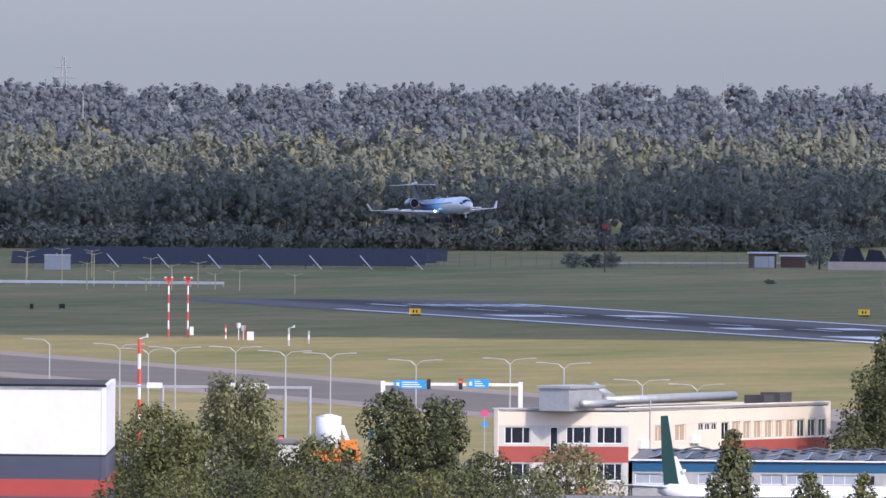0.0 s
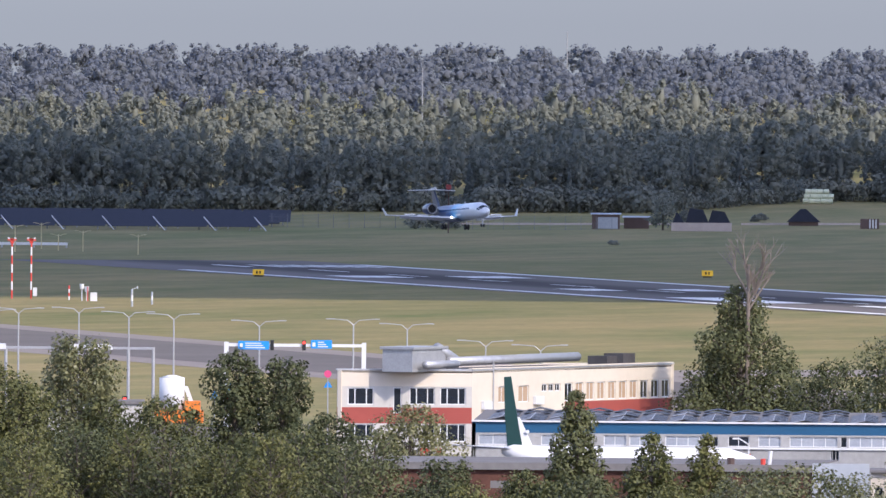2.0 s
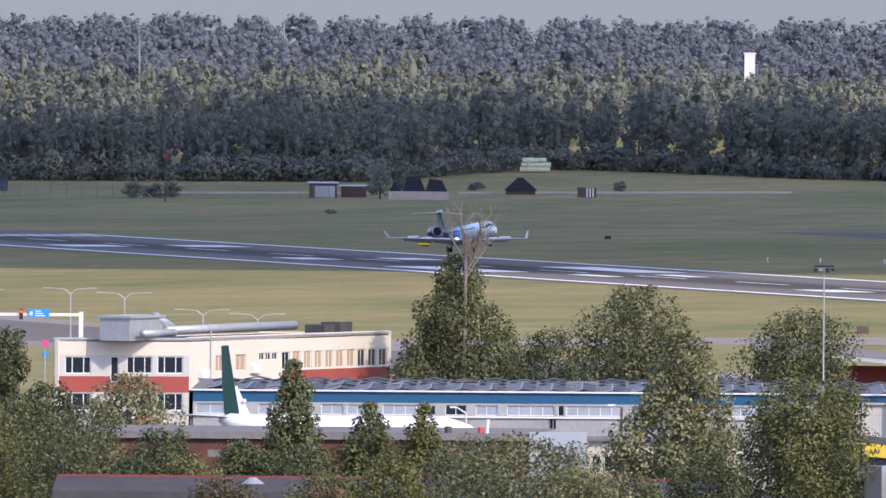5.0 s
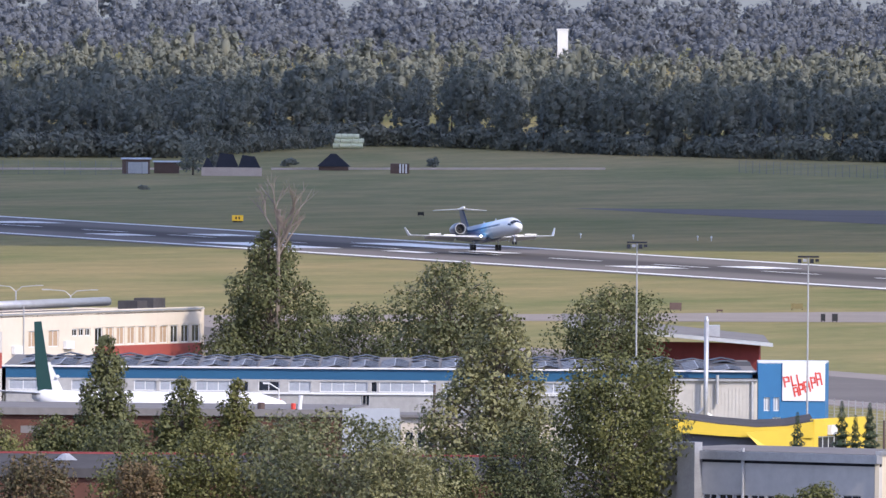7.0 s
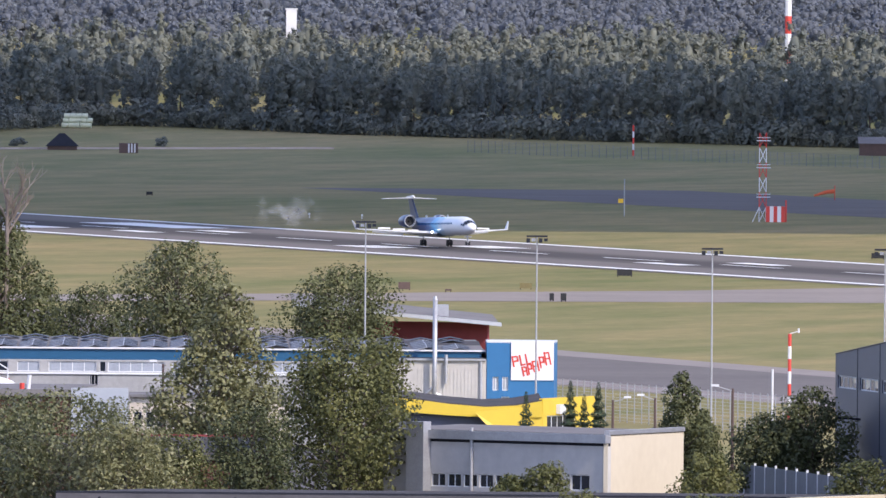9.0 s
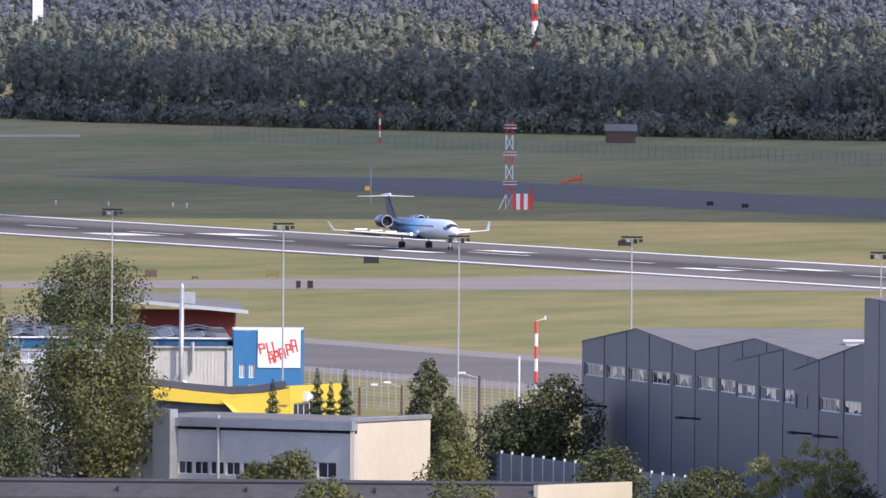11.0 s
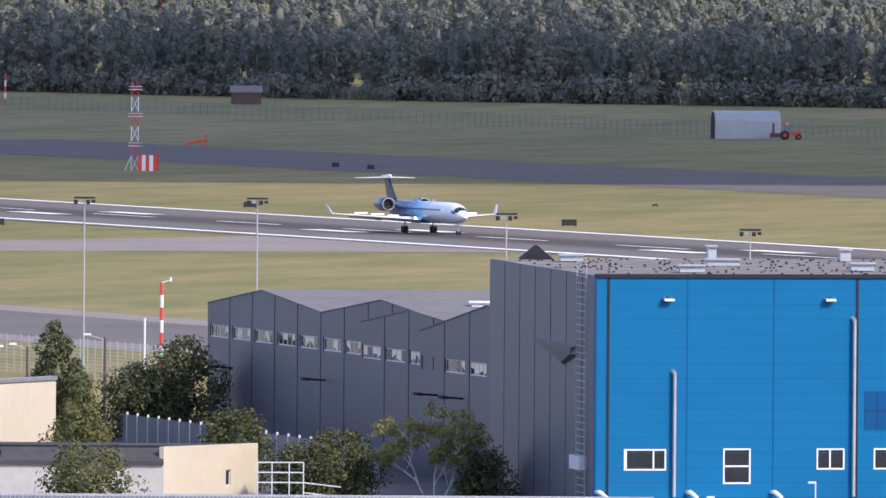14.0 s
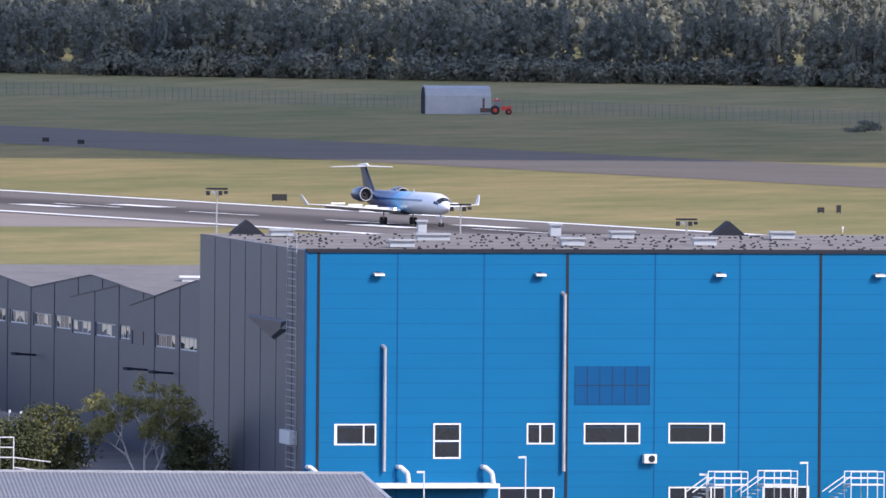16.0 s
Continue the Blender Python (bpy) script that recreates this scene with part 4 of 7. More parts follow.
def sign_tower():
    b = thing("sign_tower", 0, 0, label="blue stair tower with a white advertising board lettered in red", category="building")
    p0, p1 = (27.2, 1759.0), (33.0, 1759.2)
    ops = [(0.53, 1.03, 4.83, 6.0), (1.36, 1.86, 4.83, 6.0), (1.3, 1.97, 3.5, 4.3)]
    m, ln = wall(b, p0, p1, [(0, 8.95, M_fasciabright, "bright blue rendered wall")], ops)
    for o in ops:
        window(b, m, *o, (0.5,), pane=M_paleglass, fr=0.07)
    wall(b, p1, (33.4, 1766), [(0, 8.95, M_fasciabright, "")])
    wall(b, (33.4, 1766), (27.2, 1766), [(0, 8.95, M_fasciabright, "")])
    wall(b, (27.2, 1766), p0, [(0, 8.95, M_fasciabright, "")])
    slab(b, [p0, p1, (33.4, 1766), (27.2, 1766)], 8.9, 9.08, M_frame, label="white roof edge")
    board = part("advertising_board", box(bmesh.new(), 2.1, 5.78, -0.12, -0.004, 5.73, 9.05, m), M_white, b, "white advertising board")
    # slanted red strokes in two words
    for i, (x, z, w, h) in enumerate(((2.3, 6.85, .55, .95), (2.95, 6.95, .42, .95), (3.45, 7.05, .42, .95), (3.15, 6.05, .46, .85), (3.62, 6.2, .44, .95), (4.05, 6.42, .55, 1.0), (4.65, 6.75, .46, 1.05), (5.1, 7.0, .5, 1.2))):
        bm = bmesh.new()
        q = m @ Matrix.Translation((x, 0, z)) @ Matrix.Rotation(radians(-12), 4, "Y")
        box(bm, 0, .13, -0.16, -0.125, 0, h, q)
        if i in (1, 2):
            box(bm, 0, w, -0.16, -0.125, 0, .14, q)
        else:
            box(bm, w - .13, w, -0.16, -0.125, 0 if i % 2 else h * .4, h * .92, q)
            box(bm, .1, w - .1, -0.158, -0.127, h * .42, h * .42 + .13, q)
            box(bm, .1, w - .1, -0.158, -0.127, h * .84, h * .84 + .13, q)
        part("red_stroke", bm, M_red, board, "red stroke of a logo")
    h = thing("rear_hall", 0, 0, label="dark red boarded hall with a low gabled grey roof", category="building")
    B = (28.6, 1845)
    wall(h, (12, 1853), B, [(0, 9.1, M_redwall, "dark red boarded wall")])
    part("roof", loft(bmesh.new(), [[(11, 1850, 10.4), (11, 1850, 10.6), (11, 1885, 11.0), (11, 1885, 10.8)], [(29.6, 1842, 8.9), (29.6, 1842, 9.1), (29.6, 1882, 9.2), (29.6, 1882, 9.0)]]), M_roof, h, "grey sheet roof")
    part("roof_edge", loft(bmesh.new(), [[(11, 1849.9, 10.35), (11, 1849.9, 10.68), (11, 1849.7, 10.68), (11, 1849.7, 10.35)], [(29.8, 1841.8, 8.85), (29.8, 1841.8, 9.18), (29.8, 1841.6, 9.18), (29.8, 1841.6, 8.85)]]), M_frame, h, "white verge board")
    part("roof_hatch", box(bmesh.new(), 24, 25.2, 1855, 1858, 9.3, 10.5), M_metal, h)
    g = thing("side_hall", 0, 0, label="white ribbed metal hall end beside the blue tower", category="building")
    m, ln = wall(g, (19.0, 1758.6), (27.15, 1758.6), [(0, 7.4, M_offwhite, "white ribbed metal wall")])
    bm = bmesh.new()
    for k in range(26):
        box(bm, 0.1 + 0.31 * k, 0.2 + 0.31 * k, -0.04, 0, 0.1, 7.3, m)
    part("wall_ribs", bm, M_offwhite, g)
    part("gutter", box(bmesh.new(), -0.2, ln, -0.3, 0.0, 7.38, 7.55, m), M_metal, g, "grey gutter")
    part("roof", loft(bmesh.new(), [[(19, 1758.5, 7.5), (19, 1758.5, 7.6), (19, 1800, 8.3), (19, 1800, 8.2)], [(27.1, 1758.5, 7.5), (27.1, 1758.5, 7.6), (27.1, 1800, 8.3), (27.1, 1800, 8.2)]]), M_darkroof, g, "dark grey roof")
    tubes(g, "downpipe", [(m @ Vector((7.7, -0.1, 0)), m @ Vector((7.7, -0.1, 7.4))), (m @ Vector((4.7, -0.35, 5.4)), m @ Vector((4.7, -0.35, 7.9)))], 0.14, M_metal)
    c = thing("chimney_pipe", 22.72, 1757.8, label="tall galvanised chimney pipe beside the hall", category="chimney")
    part("pipe", tube(bmesh.new(), (0, 0, 0), (0, 0, 12.6), 0.2, n=14), M_metal, c, smooth=True)
    part("cap", tube(bmesh.new(), (0, 0, 12.6), (0, 0, 12.95), 0.22, 0.12, 14), M_metal, c)
    part("elbow", tube(tube(bmesh.new(), (0, 0, 4.6), (1.2, 0.2, 4.0), 0.16, n=10), (0, 0, 5.2), (-1.0, 0.3, 4.2), 0.16, n=10), M_metal, c)


def yellow_building():
    b = thing("yellow_building", 0, 0, label="bright yellow clad low building with a curved roof line", category="building")
    m, ln = frame_of((18.7, 1700), (31.0, 1700))
    top = [(0, 5.4), (1.7, 5.30), (4.5, 4.95), (7.5, 4.72), (10, 4.85), (12.2, 5.25)]
    low = [(0, 4.3), (1.7, 4.2), (4.5, 4.0), (6.8, 3.86), (6.85, 3.86), (12.2, 3.9)]
    bm = bmesh.new()
    loft(bm, [[m @ Vector((x, yy, z)) for yy, z in ((-0.6, zl), (-0.6, zt), (0.1, zt), (0.1, zl))] for (x, zt), (_, zl) in zip(top, low)])
    part("fascia", bm, M_yellow, b, "curved yellow fascia")
    bm = bmesh.new()
    loft(bm, [[m @ Vector((x, yy, z)) for yy, z in ((-0.3, zt + .01), (-0.3, zt + .1), (16, zt + .3), (16, zt + .01))] for x, zt in top])
    part("roof", bm, M_darkroof, b, "dark curved roof")
    wall(b, (18.7, 1700.2), (31, 1700.2), [(0, 4.2, M_grey, "grey recessed wall")])
    bm = bmesh.new()
    loft(bm, [[m @ Vector(p) for p in ((6.6, -1.2, 4.3), (12.25, -0.3, 4.9), (12.25, -0.1, 4.9), (6.6, -1.0, 4.3))], [m @ Vector(p) for p in ((8.6, -1.2, 2.2), (12.25, -0.3, 0.5), (12.25, -0.1, 0.5), (8.6, -1.0, 2.2))]])
    part("canopy", bm, M_yellow, b, "sloping yellow canopy panel")
    m2, l2 = wall(b, (31.0, 1700), (35.6, 1712), [(0, 3.4, M_yellow, "yellow side wall"), (3.4, 4.6, M_yellow, ""), (4.6, 5.45, M_yellow, "")], [(1.0, 8.0, 2.2, 4.0)])
    window(b, m2, 1.0, 8.0, 2.2, 4.0, (.2, .4, .6, .8))
    wall(b, (35.6, 1712), (18.7, 1716), [(0, 4.6, M_yellow, "")])
    part("air_conditioner", box(bmesh.new(), 3.2, 4.6, -0.4, -0.02, 4.1, 4.9, m2), M_frame, b, "white air conditioner")


def low_buildings():
    b = thing("workshop_building", 0, 0, label="low pale grey workshop with strip windows and flat roof", category="building")
    P0, P1, P2 = (16.3, 1559.9), (33.1, 1544.6), (39.2, 1559.5)
    wins = [(4.9 + 1.62 * k, 6.3 + 1.62 * k, 1.84, 2.85) for k in range(6)] + [(19.0, 20.9, 1.84, 3.04)]
    m, ln = wall(b, P0, P1, [(0, 5.24, M_offwhite, "weathered pale grey rendered wall")], wins)
    for w in wins:
        window(b, m, *w, (0.5,), fr=0.07)
    part("roof_shadow_gap", box(bmesh.new(), 0, ln, 0.05, 0.3, 5.24, 5.47, m), M_joint, b)
    part("fascia", box(bmesh.new(), -0.1, ln + 0.05, -0.35, 0.3, 5.47, 6.12, m), M_metal, b, "grey metal roof fascia")
    m2, l2 = wall(b, P1, P2, [(0, 6.1, M_creamplain, "plain cream rendered gable wall")])
    part("verge", box(bmesh.new(), 0, l2, -0.12, 0.3, 6.1, 6.42, m2), M_metal, b)
    K = (P0[0] + P2[0] - P1[0], P0[1] + P2[1] - P1[1])
    wall(b, P2, K, [(0, 6.0, M_offwhite, "")])
    wall(b, K, P0, [(0, 6.0, M_offwhite, "")])
    slab(b, [P0, P1, P2, K], 6.0, 6.16, M_roof, label="grey felt roof")
    part("flue", box(bmesh.new(), 3.1, 4.85, -0.9, -0.02, 0.5, 6.75, m), M_metal, b, "square metal ventilation shaft")
    tubes(b, "downpipe", [(m @ Vector((9.1, -0.15, 0)), m @ Vector((9.1, -0.15, 6.4))), (m @ Vector((0.7, -0.2, 3)), m @ Vector((0.7, -0.2, 7.4)))], 0.13, M_metal)
    n = thing("storage_building", 0, 0, label="low white building with a broad dark roof edge", category="building")
    A, B, Cc = (-8.0, 1430.6), (43.5, 1429.3), (50.5, 1441)
    m, ln = wall(n, A, B, [(0, 3.22, M_offwhite, "off-white rendered wall")], [])
    part("roof_edge", loft(bmesh.new(), [[m @ Vector((x, yy, z)) for yy, z in ((-0.25, 3.25), (-0.25, 3.5), (1.6, 4.45), (1.6, 3.25))] for x in (0, ln)]), M_darkroof, n, "sloping dark felt roof edge")
    part("roof_cap", box(bmesh.new(), 0, ln, 1.5, 1.8, 4.4, 4.55, m), M_joint, n)
    m2, l2 = wall(n, B, Cc, [(0, 4.5, M_creamplain, "cream rendered end wall")], [(9.0, 9.7, 1.6, 2.7)])
    window(n, m2, 9.0, 9.7, 1.6, 2.7, fr=0.06)
    slab(n, [(-8, 1432.2), (43.5, 1430.9), (50.5, 1441), (-2, 1443)], 4.3, 4.46, M_darkroof)
    for x in (3, 12.5, 22, 31, 40, 47):
        part("roof_vent", box(bmesh.new(), x, x + 0.16, 0.4, 0.7, 3.4, 4.2, m), M_joint, n)
    part("air_conditioner", box(bmesh.new(), 32.2, 33.1, -0.5, -0.05, 2.1, 2.75, m), M_frame, n, "white air conditioner")
    # brick buildings among the trees
    k = thing("brick_building", 0, 0, label="brown brick building with a grey roof edge and pale end wall", category="building")
    m, ln = wall(k, (-46, 1650.5), (-8.0, 1650), [(0, 6.4, M_brick, "brown brick wall")], [(30.5, 32.0, 4.9, 5.5), (12, 14, 4.9, 5.5)])
    part("roof_edge", box(bmesh.new(), -0.2, ln, -0.4, 0.3, 6.4, 6.98, m), M_roof, k, "grey felt roof edge")
    slab(k, [(-46, 1650), (-8, 1650), (-6, 1672), (-44, 1674)], 6.85, 6.95, M_roof)
    m2, l2 = wall(k, (-8.0, 1649.6), (-3.4, 1649.6), [(0, 7.12, M_palegrey, "pale grey metal clad end wall")])
    tubes(k, "roof_vent", [(m @ Vector((31.4, 1, 6.9)), m @ Vector((31.4, 1, 7.5)))], 0.3, M_brown, "round rusty roof vent")
    tubes(k, "chimney", [(m @ Vector((34.0, 1, 6.9)), m @ Vector((34.0, 1, 7.45)))], 0.2, M_red, "short red chimney")
    tubes(k, "white_post", [(m @ Vector((34.5, 1.5, 6.9)), m @ Vector((34.6, 1.5, 8.1)))], 0.16, M_frame)
    c = thing("cream_annex", 0, 0, label="low cream annex with barred windows behind the trees", category="building")
    wins = [(0.3 + 1.0 * i, 1.0 + 1.0 * i, 3.7, 5.0) for i in range(6)]
    m, ln = wall(c, (-3.3, 1660), (9.5, 1658), [(0, 5.3, M_cream, "cream wall"), (5.3, 6.2, M_cream, "")], wins)
    for w in wins:
        window(c, m, *w, fr=0.06)
    slab(c, [(-3.4, 1659.6), (9.6, 1657.6), (9.6, 1670), (-3.4, 1670)], 6.2, 6.4, M_roof)
    d = thing("shed_row", 0, 0, label="long low shed with dark roof and red edge", category="building")
    m, ln = wall(d, (-44, 1560), (8, 1559.4), [(0, 3.6, M_brick, "dull red brick wall")])
    part("roof", loft(bmesh.new(), [[m @ Vector((x, yy, z)) for yy, z in ((-0.4, 3.6), (-0.4, 4.3), (9, 5.2), (9, 3.6))] for x in (0, ln)]), M_darkroof, d, "dark sloping felt roof")
    part("ridge", box(bmesh.new(), 0, ln, 8.9, 9.2, 5.18, 5.34, m), M_redwall, d, "red metal ridge")
    part("ridge_dome", tube(bmesh.new(), m @ Vector((15.2, 5, 4.8)), m @ Vector((15.2, 5, 5.3)), 0.9, 0.25, 12), M_metal, d, "metal ventilation dome")
    w = thing("white_warehouse", 0, 0, label="white-clad warehouse with grey and red lower bands", category="building")
    A, B = (-112, 1651.0), (-77.7, 1648.2)
    bands = [(0, 7.0, M_grey, "dark grey lower cladding"), (7.0, 8.4, M_redwarm, "red cladding band"), (8.4, 10.25, M_grey, "dark grey cladding band"), (10.25, 10.42, M_joint, ""), (10.42, 15.9, M_white, "white upper cladding")]
    wall(w, A, B, bands)
    wall(w, B, (-78.9, 1690.0), bands)
    m, _ = frame_of(A, B)
    part("roof_edge", box(bmesh.new(), 0, 34.4, -0.1, 0.4, 15.9, 16.08, m), M_joint, w, "dark roof edge trim")
    slab(w, [A, B, (-78.9, 1690), (-110, 1710)], 15.6, 15.8, M_darkroof)
    wall(w, (-78.9, 1690), (-110, 1710), [(0, 15.6, M_white, "")])
    # corrugated roof in front of the blue hangar
    r = thing("corrugated_shed", 0, 0, label="shed with a grey corrugated metal roof", category="building")
    bm = bmesh.new()
    zf, zb = 3.4, 5.1
    rows = [[], []]
    for i in range(340):
        x = 26 + i * 0.13
        dz = 0.07 if i % 2 else 0.0
        rows[0].append(bm.verts.new((x + (0.9 if i == 339 else 0), 1262, zf + dz)))
        rows[1].append(bm.verts.new((x, 1289, zb + dz)))
    for i in range(339):
        bm.faces.new((rows[0][i], rows[0][i + 1], rows[1][i + 1], rows[1][i]))
    part("roof", bm, M_corr, r, "grey corrugated metal roof")
    part("ridge_cap", box(bmesh.new(), 26, 70.2, 1288.6, 1289.3, 5.06, 5.24), M_metal, r, "metal ridge cap")
    part("verge", loft(bmesh.new(), [[(69.9, 1289, 4.7), (70.2, 1289, 4.7), (70.2, 1289, 5.2), (69.9, 1289, 5.2)], [(71.2, 1262, 3.0), (71.5, 1262, 3.0), (71.5, 1262, 3.5), (71.2, 1262, 3.5)]]), M_metal, r, "pale metal verge")
    wall(r, (26, 1289), (70, 1289), [(0, 4.9, M_offwhite, "")])
    wall(r, (70.0, 1262.3), (70.0, 1289), [(0, 3.3, M_offwhite, "")])


def sawtooth_hangar():
    b = thing("aircraft_hangar", 0, 0, label="grey metal hangar with a zigzag gabled front and ribbon windows", category="hangar")
    P0, P1 = (52.4, 1611.1), (69.3, 1495.4)
    m, ln = frame_of(P0, P1)
    depth = 46.0
    glints = random.Random(17)

    def gable(prof, x_wins, y, zb, zt):
        """One front: a wall below its zigzag top, cut by the window strip, with its roof."""
        xa, xb = prof[0][0], prof[-1][0]
        ops = [(x0 - xa, x1 - xa, zb, zt) for x0, x1 in x_wins]
        q0, q1 = m @ Vector((xa, y, 0)), m @ Vector((xb, y, 0))
        zs = 10.6
        mm, _ = wall(b, q0.xy, q1.xy, [(0, zs, M_grey, "dark grey metal cladding")], ops)
        bm = bmesh.new()
        lo = [m @ Vector((x, y, zs)) for x, z in prof]
        up = [m @ Vector((x, y, z)) for x, z in prof]
        for i in range(len(prof) - 1):
            pts = [lo[i], lo[i + 1], up[i + 1], up[i]]
            off = m.to_3x3() @ Vector((0, 0.35, 0))
            loft(bm, [pts, [p + off for p in pts]])
        part("gable", bm, M_grey, b, "grey clad gable")
        for (xa_, za), (xb_, zb_) in zip(prof, prof[1:]):
            part("roof", loft(bmesh.new(), [[m @ Vector((xx, yy, zz)) for xx, zz in ((xa_, za + .01), (xa_, za + .09), (xb_, zb_ + .09), (xb_, zb_ + .01))] for yy in (y - 0.06, depth)]), M_roof, b, "grey felt roof slope")
        for x0, x1 in x_wins:
            w = window(b, mm, x0 - xa, x1 - xa, zb, zt, (.25, .5, .75), fr=0.10, label="white-framed ribbon window")
            # bright cream pieces stand in for warm reflections in the glass, more to the right
            full = 0.3 + 0.6 * (x0 / 120)
            for k in range(4):
                if glints.random() > full:
                    continue
                u0, u1 = x0 - xa + (x1 - x0) * (k + .08) / 4, x0 - xa + (x1 - x0) * (k + .92) / 4
                lo, ro = glints.uniform(zb + .1, zt - .35), glints.uniform(zb + .1, zt - .35)
                part("pane_reflection", loft(bmesh.new(), [[mm @ Vector(p) for p in ((u0, yy, lo), (u1, yy, ro), (u1, yy, zt - .1), (u0, yy, zt - .1))] for yy in (0.115, 0.125)]), M_panereflect, w, "cream patch imitating a sunlit reflection")
        bm = bmesh.new()
        x = xa + 9.8
        while x < xb:
            zt_ = float(np.interp(x, [p[0] for p in prof], [p[1] for p in prof]))
            part("panel_joint", box(bmesh.new(), x - 0.07, x + 0.07, y - 0.025, y, 0, zt_, m), M_joint, b)
            x += 9.8
    gable([(0.2, 11.04), (24, 12.5), (49.5, 11.3), (74, 12.75), (92, 12.0)], [(1.2, 9.4), (11, 19), (20.8, 28.6), (30.7, 38.3), (40.2, 47.8), (50.2, 57.7), (59.4, 65.9)], 0, 8.45, 9.45)
    gable([(66.4, 10.95), (86, 12.2), (100.6, 11.7)], [(67.0, 74.6), (76.5, 84.5), (86.3, 90.4)], -0.12, 8.27, 9.28)
    gable([(90.8, 10.8), (117, 13.2), (150, 12.4)], [(91.5, 99.6), (100.8, 108.6), (110.2, 117)], -0.2, 8.0, 9.02)
    q = [m @ Vector(p) for p in ((0.2, 0, 0), (0.2, depth, 0), (117, depth, 0))]
    wall(b, q[1].xy, q[0].xy, [(0, 11, M_grey, "")])
    wall(b, q[2].xy, q[1].xy, [(0, 11, M_grey, "")])
    for x, y, z in ((30, 30, 12.2), (55, 14, 11.6), (82, 6, 12.4), (96, 20, 12.2)):
        v = m @ Vector((x, y, z))
        part("roof_vent", box(box(bmesh.new(), -0.6, 0.6, -0.6, 0.6, -0.6, 0.35, Matrix.Translation(v)), -0.8, 0.8, -0.8, 0.8, 0.35, 0.5, Matrix.Translation(v)), M_frame, b, "white roof vent")
    for x in (12, 52, 98, 108):
        bm = bmesh.new()
        p = m @ Vector((x, -0.1, 6.2))
        q2 = m @ Vector((x, -1.6, 6.3))
        tube(bm, p, q2, 0.08)
        box(bm, x - 0.9, x + 0.9, -1.9, -1.5, 6.2, 6.4, m)
        part("wall_lamp", bm, M_joint, b, "wall lamp on a bracket")


def blue_hangar():
    b = thing("blue_hangar", 0, 0, label="large bright blue clad hangar with a grey side wall", category="hangar")
    Lp, C, R = (67.7, 1460.4), (72.2, 1398.1), (132.3, 1413.6)
    wins = [(1.98, 5.01, 3.89, 5.36, (0.05, 0.70), ()), (9.12, 11.1, 2.96, 5.40, (), (0.5,)), (15.86, 17.88, 3.94, 5.40, (0.48,), ()), (19.99, 24.08, 3.95, 5.41, (0.74,), ()), (26.13, 30.23, 4.0, 5.42, (0.74,), ()),
            (13.85, 17.9, -0.1, 1.0, (0.75,), ()), (26.17, 30.29, -0.1, 1.02, (0.3, 0.75), ()), (33.0, 36.4, -0.1, 1.05, (0.7,), ())]
    m, ln = wall(b, C, R, [(0, 17.25, M_blue, "bright blue metal cladding")], [(w[0], w[1], max(w[2], 0.05), w[3]) for w in wins])
    for x0, x1, z0, z1, bars, cross in wins:
        window(b, m, x0, x1, max(z0, 0.05), z1, bars, cross, fr=0.11, deep=-0.02, label="white-framed window")
    for x in (6.47, 12.7, 25.08, 31.24, 43.5, 49.7):
        part("panel_joint", box(bmesh.new(), x - 0.045, x + 0.045, -0.012, 0.0, 0, 17.2, m), M_bluedark, b)
    for k in range(1, 17):
        part("cladding_seam", box(bmesh.new(), 0.9, ln, -0.006, 0.0, k * 1.02 - 0.012, k * 1.02 + 0.012, m), M_bluedark, b)
    for x in (0.78, 18.72, 37.13, 55.5):
        part("downpipe_recess", box(bmesh.new(), x - 0.09, x + 0.09, -0.05, 0.0, 0, 17.2, m), M_joint, b, "dark vertical joint with downpipe")
    part("louvre_panel", box(bmesh.new(), 19.31, 24.72, -0.04, 0, 6.67, 9.33, m), M_bluedark, b, "dark blue louvre panel")
    bm = bmesh.new()
    for k in range(1, 7):
        box(bm, 19.31 + 5.41 * k / 6 - 0.02, 19.31 + 5.41 * k / 6 + 0.02, -0.05, -0.04, 6.67, 9.33, m)
    box(bm, 19.31, 24.72, -0.05, -0.04, 7.98, 8.02, m)
    part("louvre_bars", bm, M_joint, b)
    part("parapet_trim", box(box(bmesh.new(), -0.1, ln, -0.15, 0.2, 17.1, 17.36, m), 0, 0.1, 0, 0.1, 17.1, 17.2, m), M_joint, b, "dark roof edge trim")
    for x in (5.0, 16.66, 29.7, 41.3, 54.0):
        w = part("floodlight", loft(bmesh.new(), [[m @ Vector((xx, yy, zz)) for yy, zz in ((-0.6, 15.52), (-0.55, 15.66), (-0.12, 15.74), (-0.12, 15.56))] for xx in (x - 0.36, x + 0.36)]), M_pole, b, "small grey floodlight")
        part("bracket", box(bmesh.new(), x - 0.1, x + 0.1, -0.2, 0, 15.6, 15.8, m), M_joint, w)
    for x, z0, z1 in ((5.5, 2.1, 10.55), (18.45, 2.1, 14.2)):
        bm = bmesh.new()
        tube(bm, m @ Vector((x, -0.32, z0)), m @ Vector((x, -0.32, z1)), 0.12, n=12)
        tube(bm, m @ Vector((x, -0.32, z1)), m @ Vector((x - 0.1, 0.0, z1 + 0.15)), 0.15, n=12)
        part("flue_pipe", bm, M_metal, b, "galvanised flue pipe")
    ac = part("air_conditioner", box(bmesh.new(), 24.22, 25.13, -0.55, -0.05, 2.65, 3.27, m), M_frame, b, "white air conditioner unit")
    part("fan_grille", tube(bmesh.new(), m @ Vector((24.75, -0.56, 2.96)), m @ Vector((24.75, -0.60, 2.96)), 0.24, n=14), M_joint, ac)
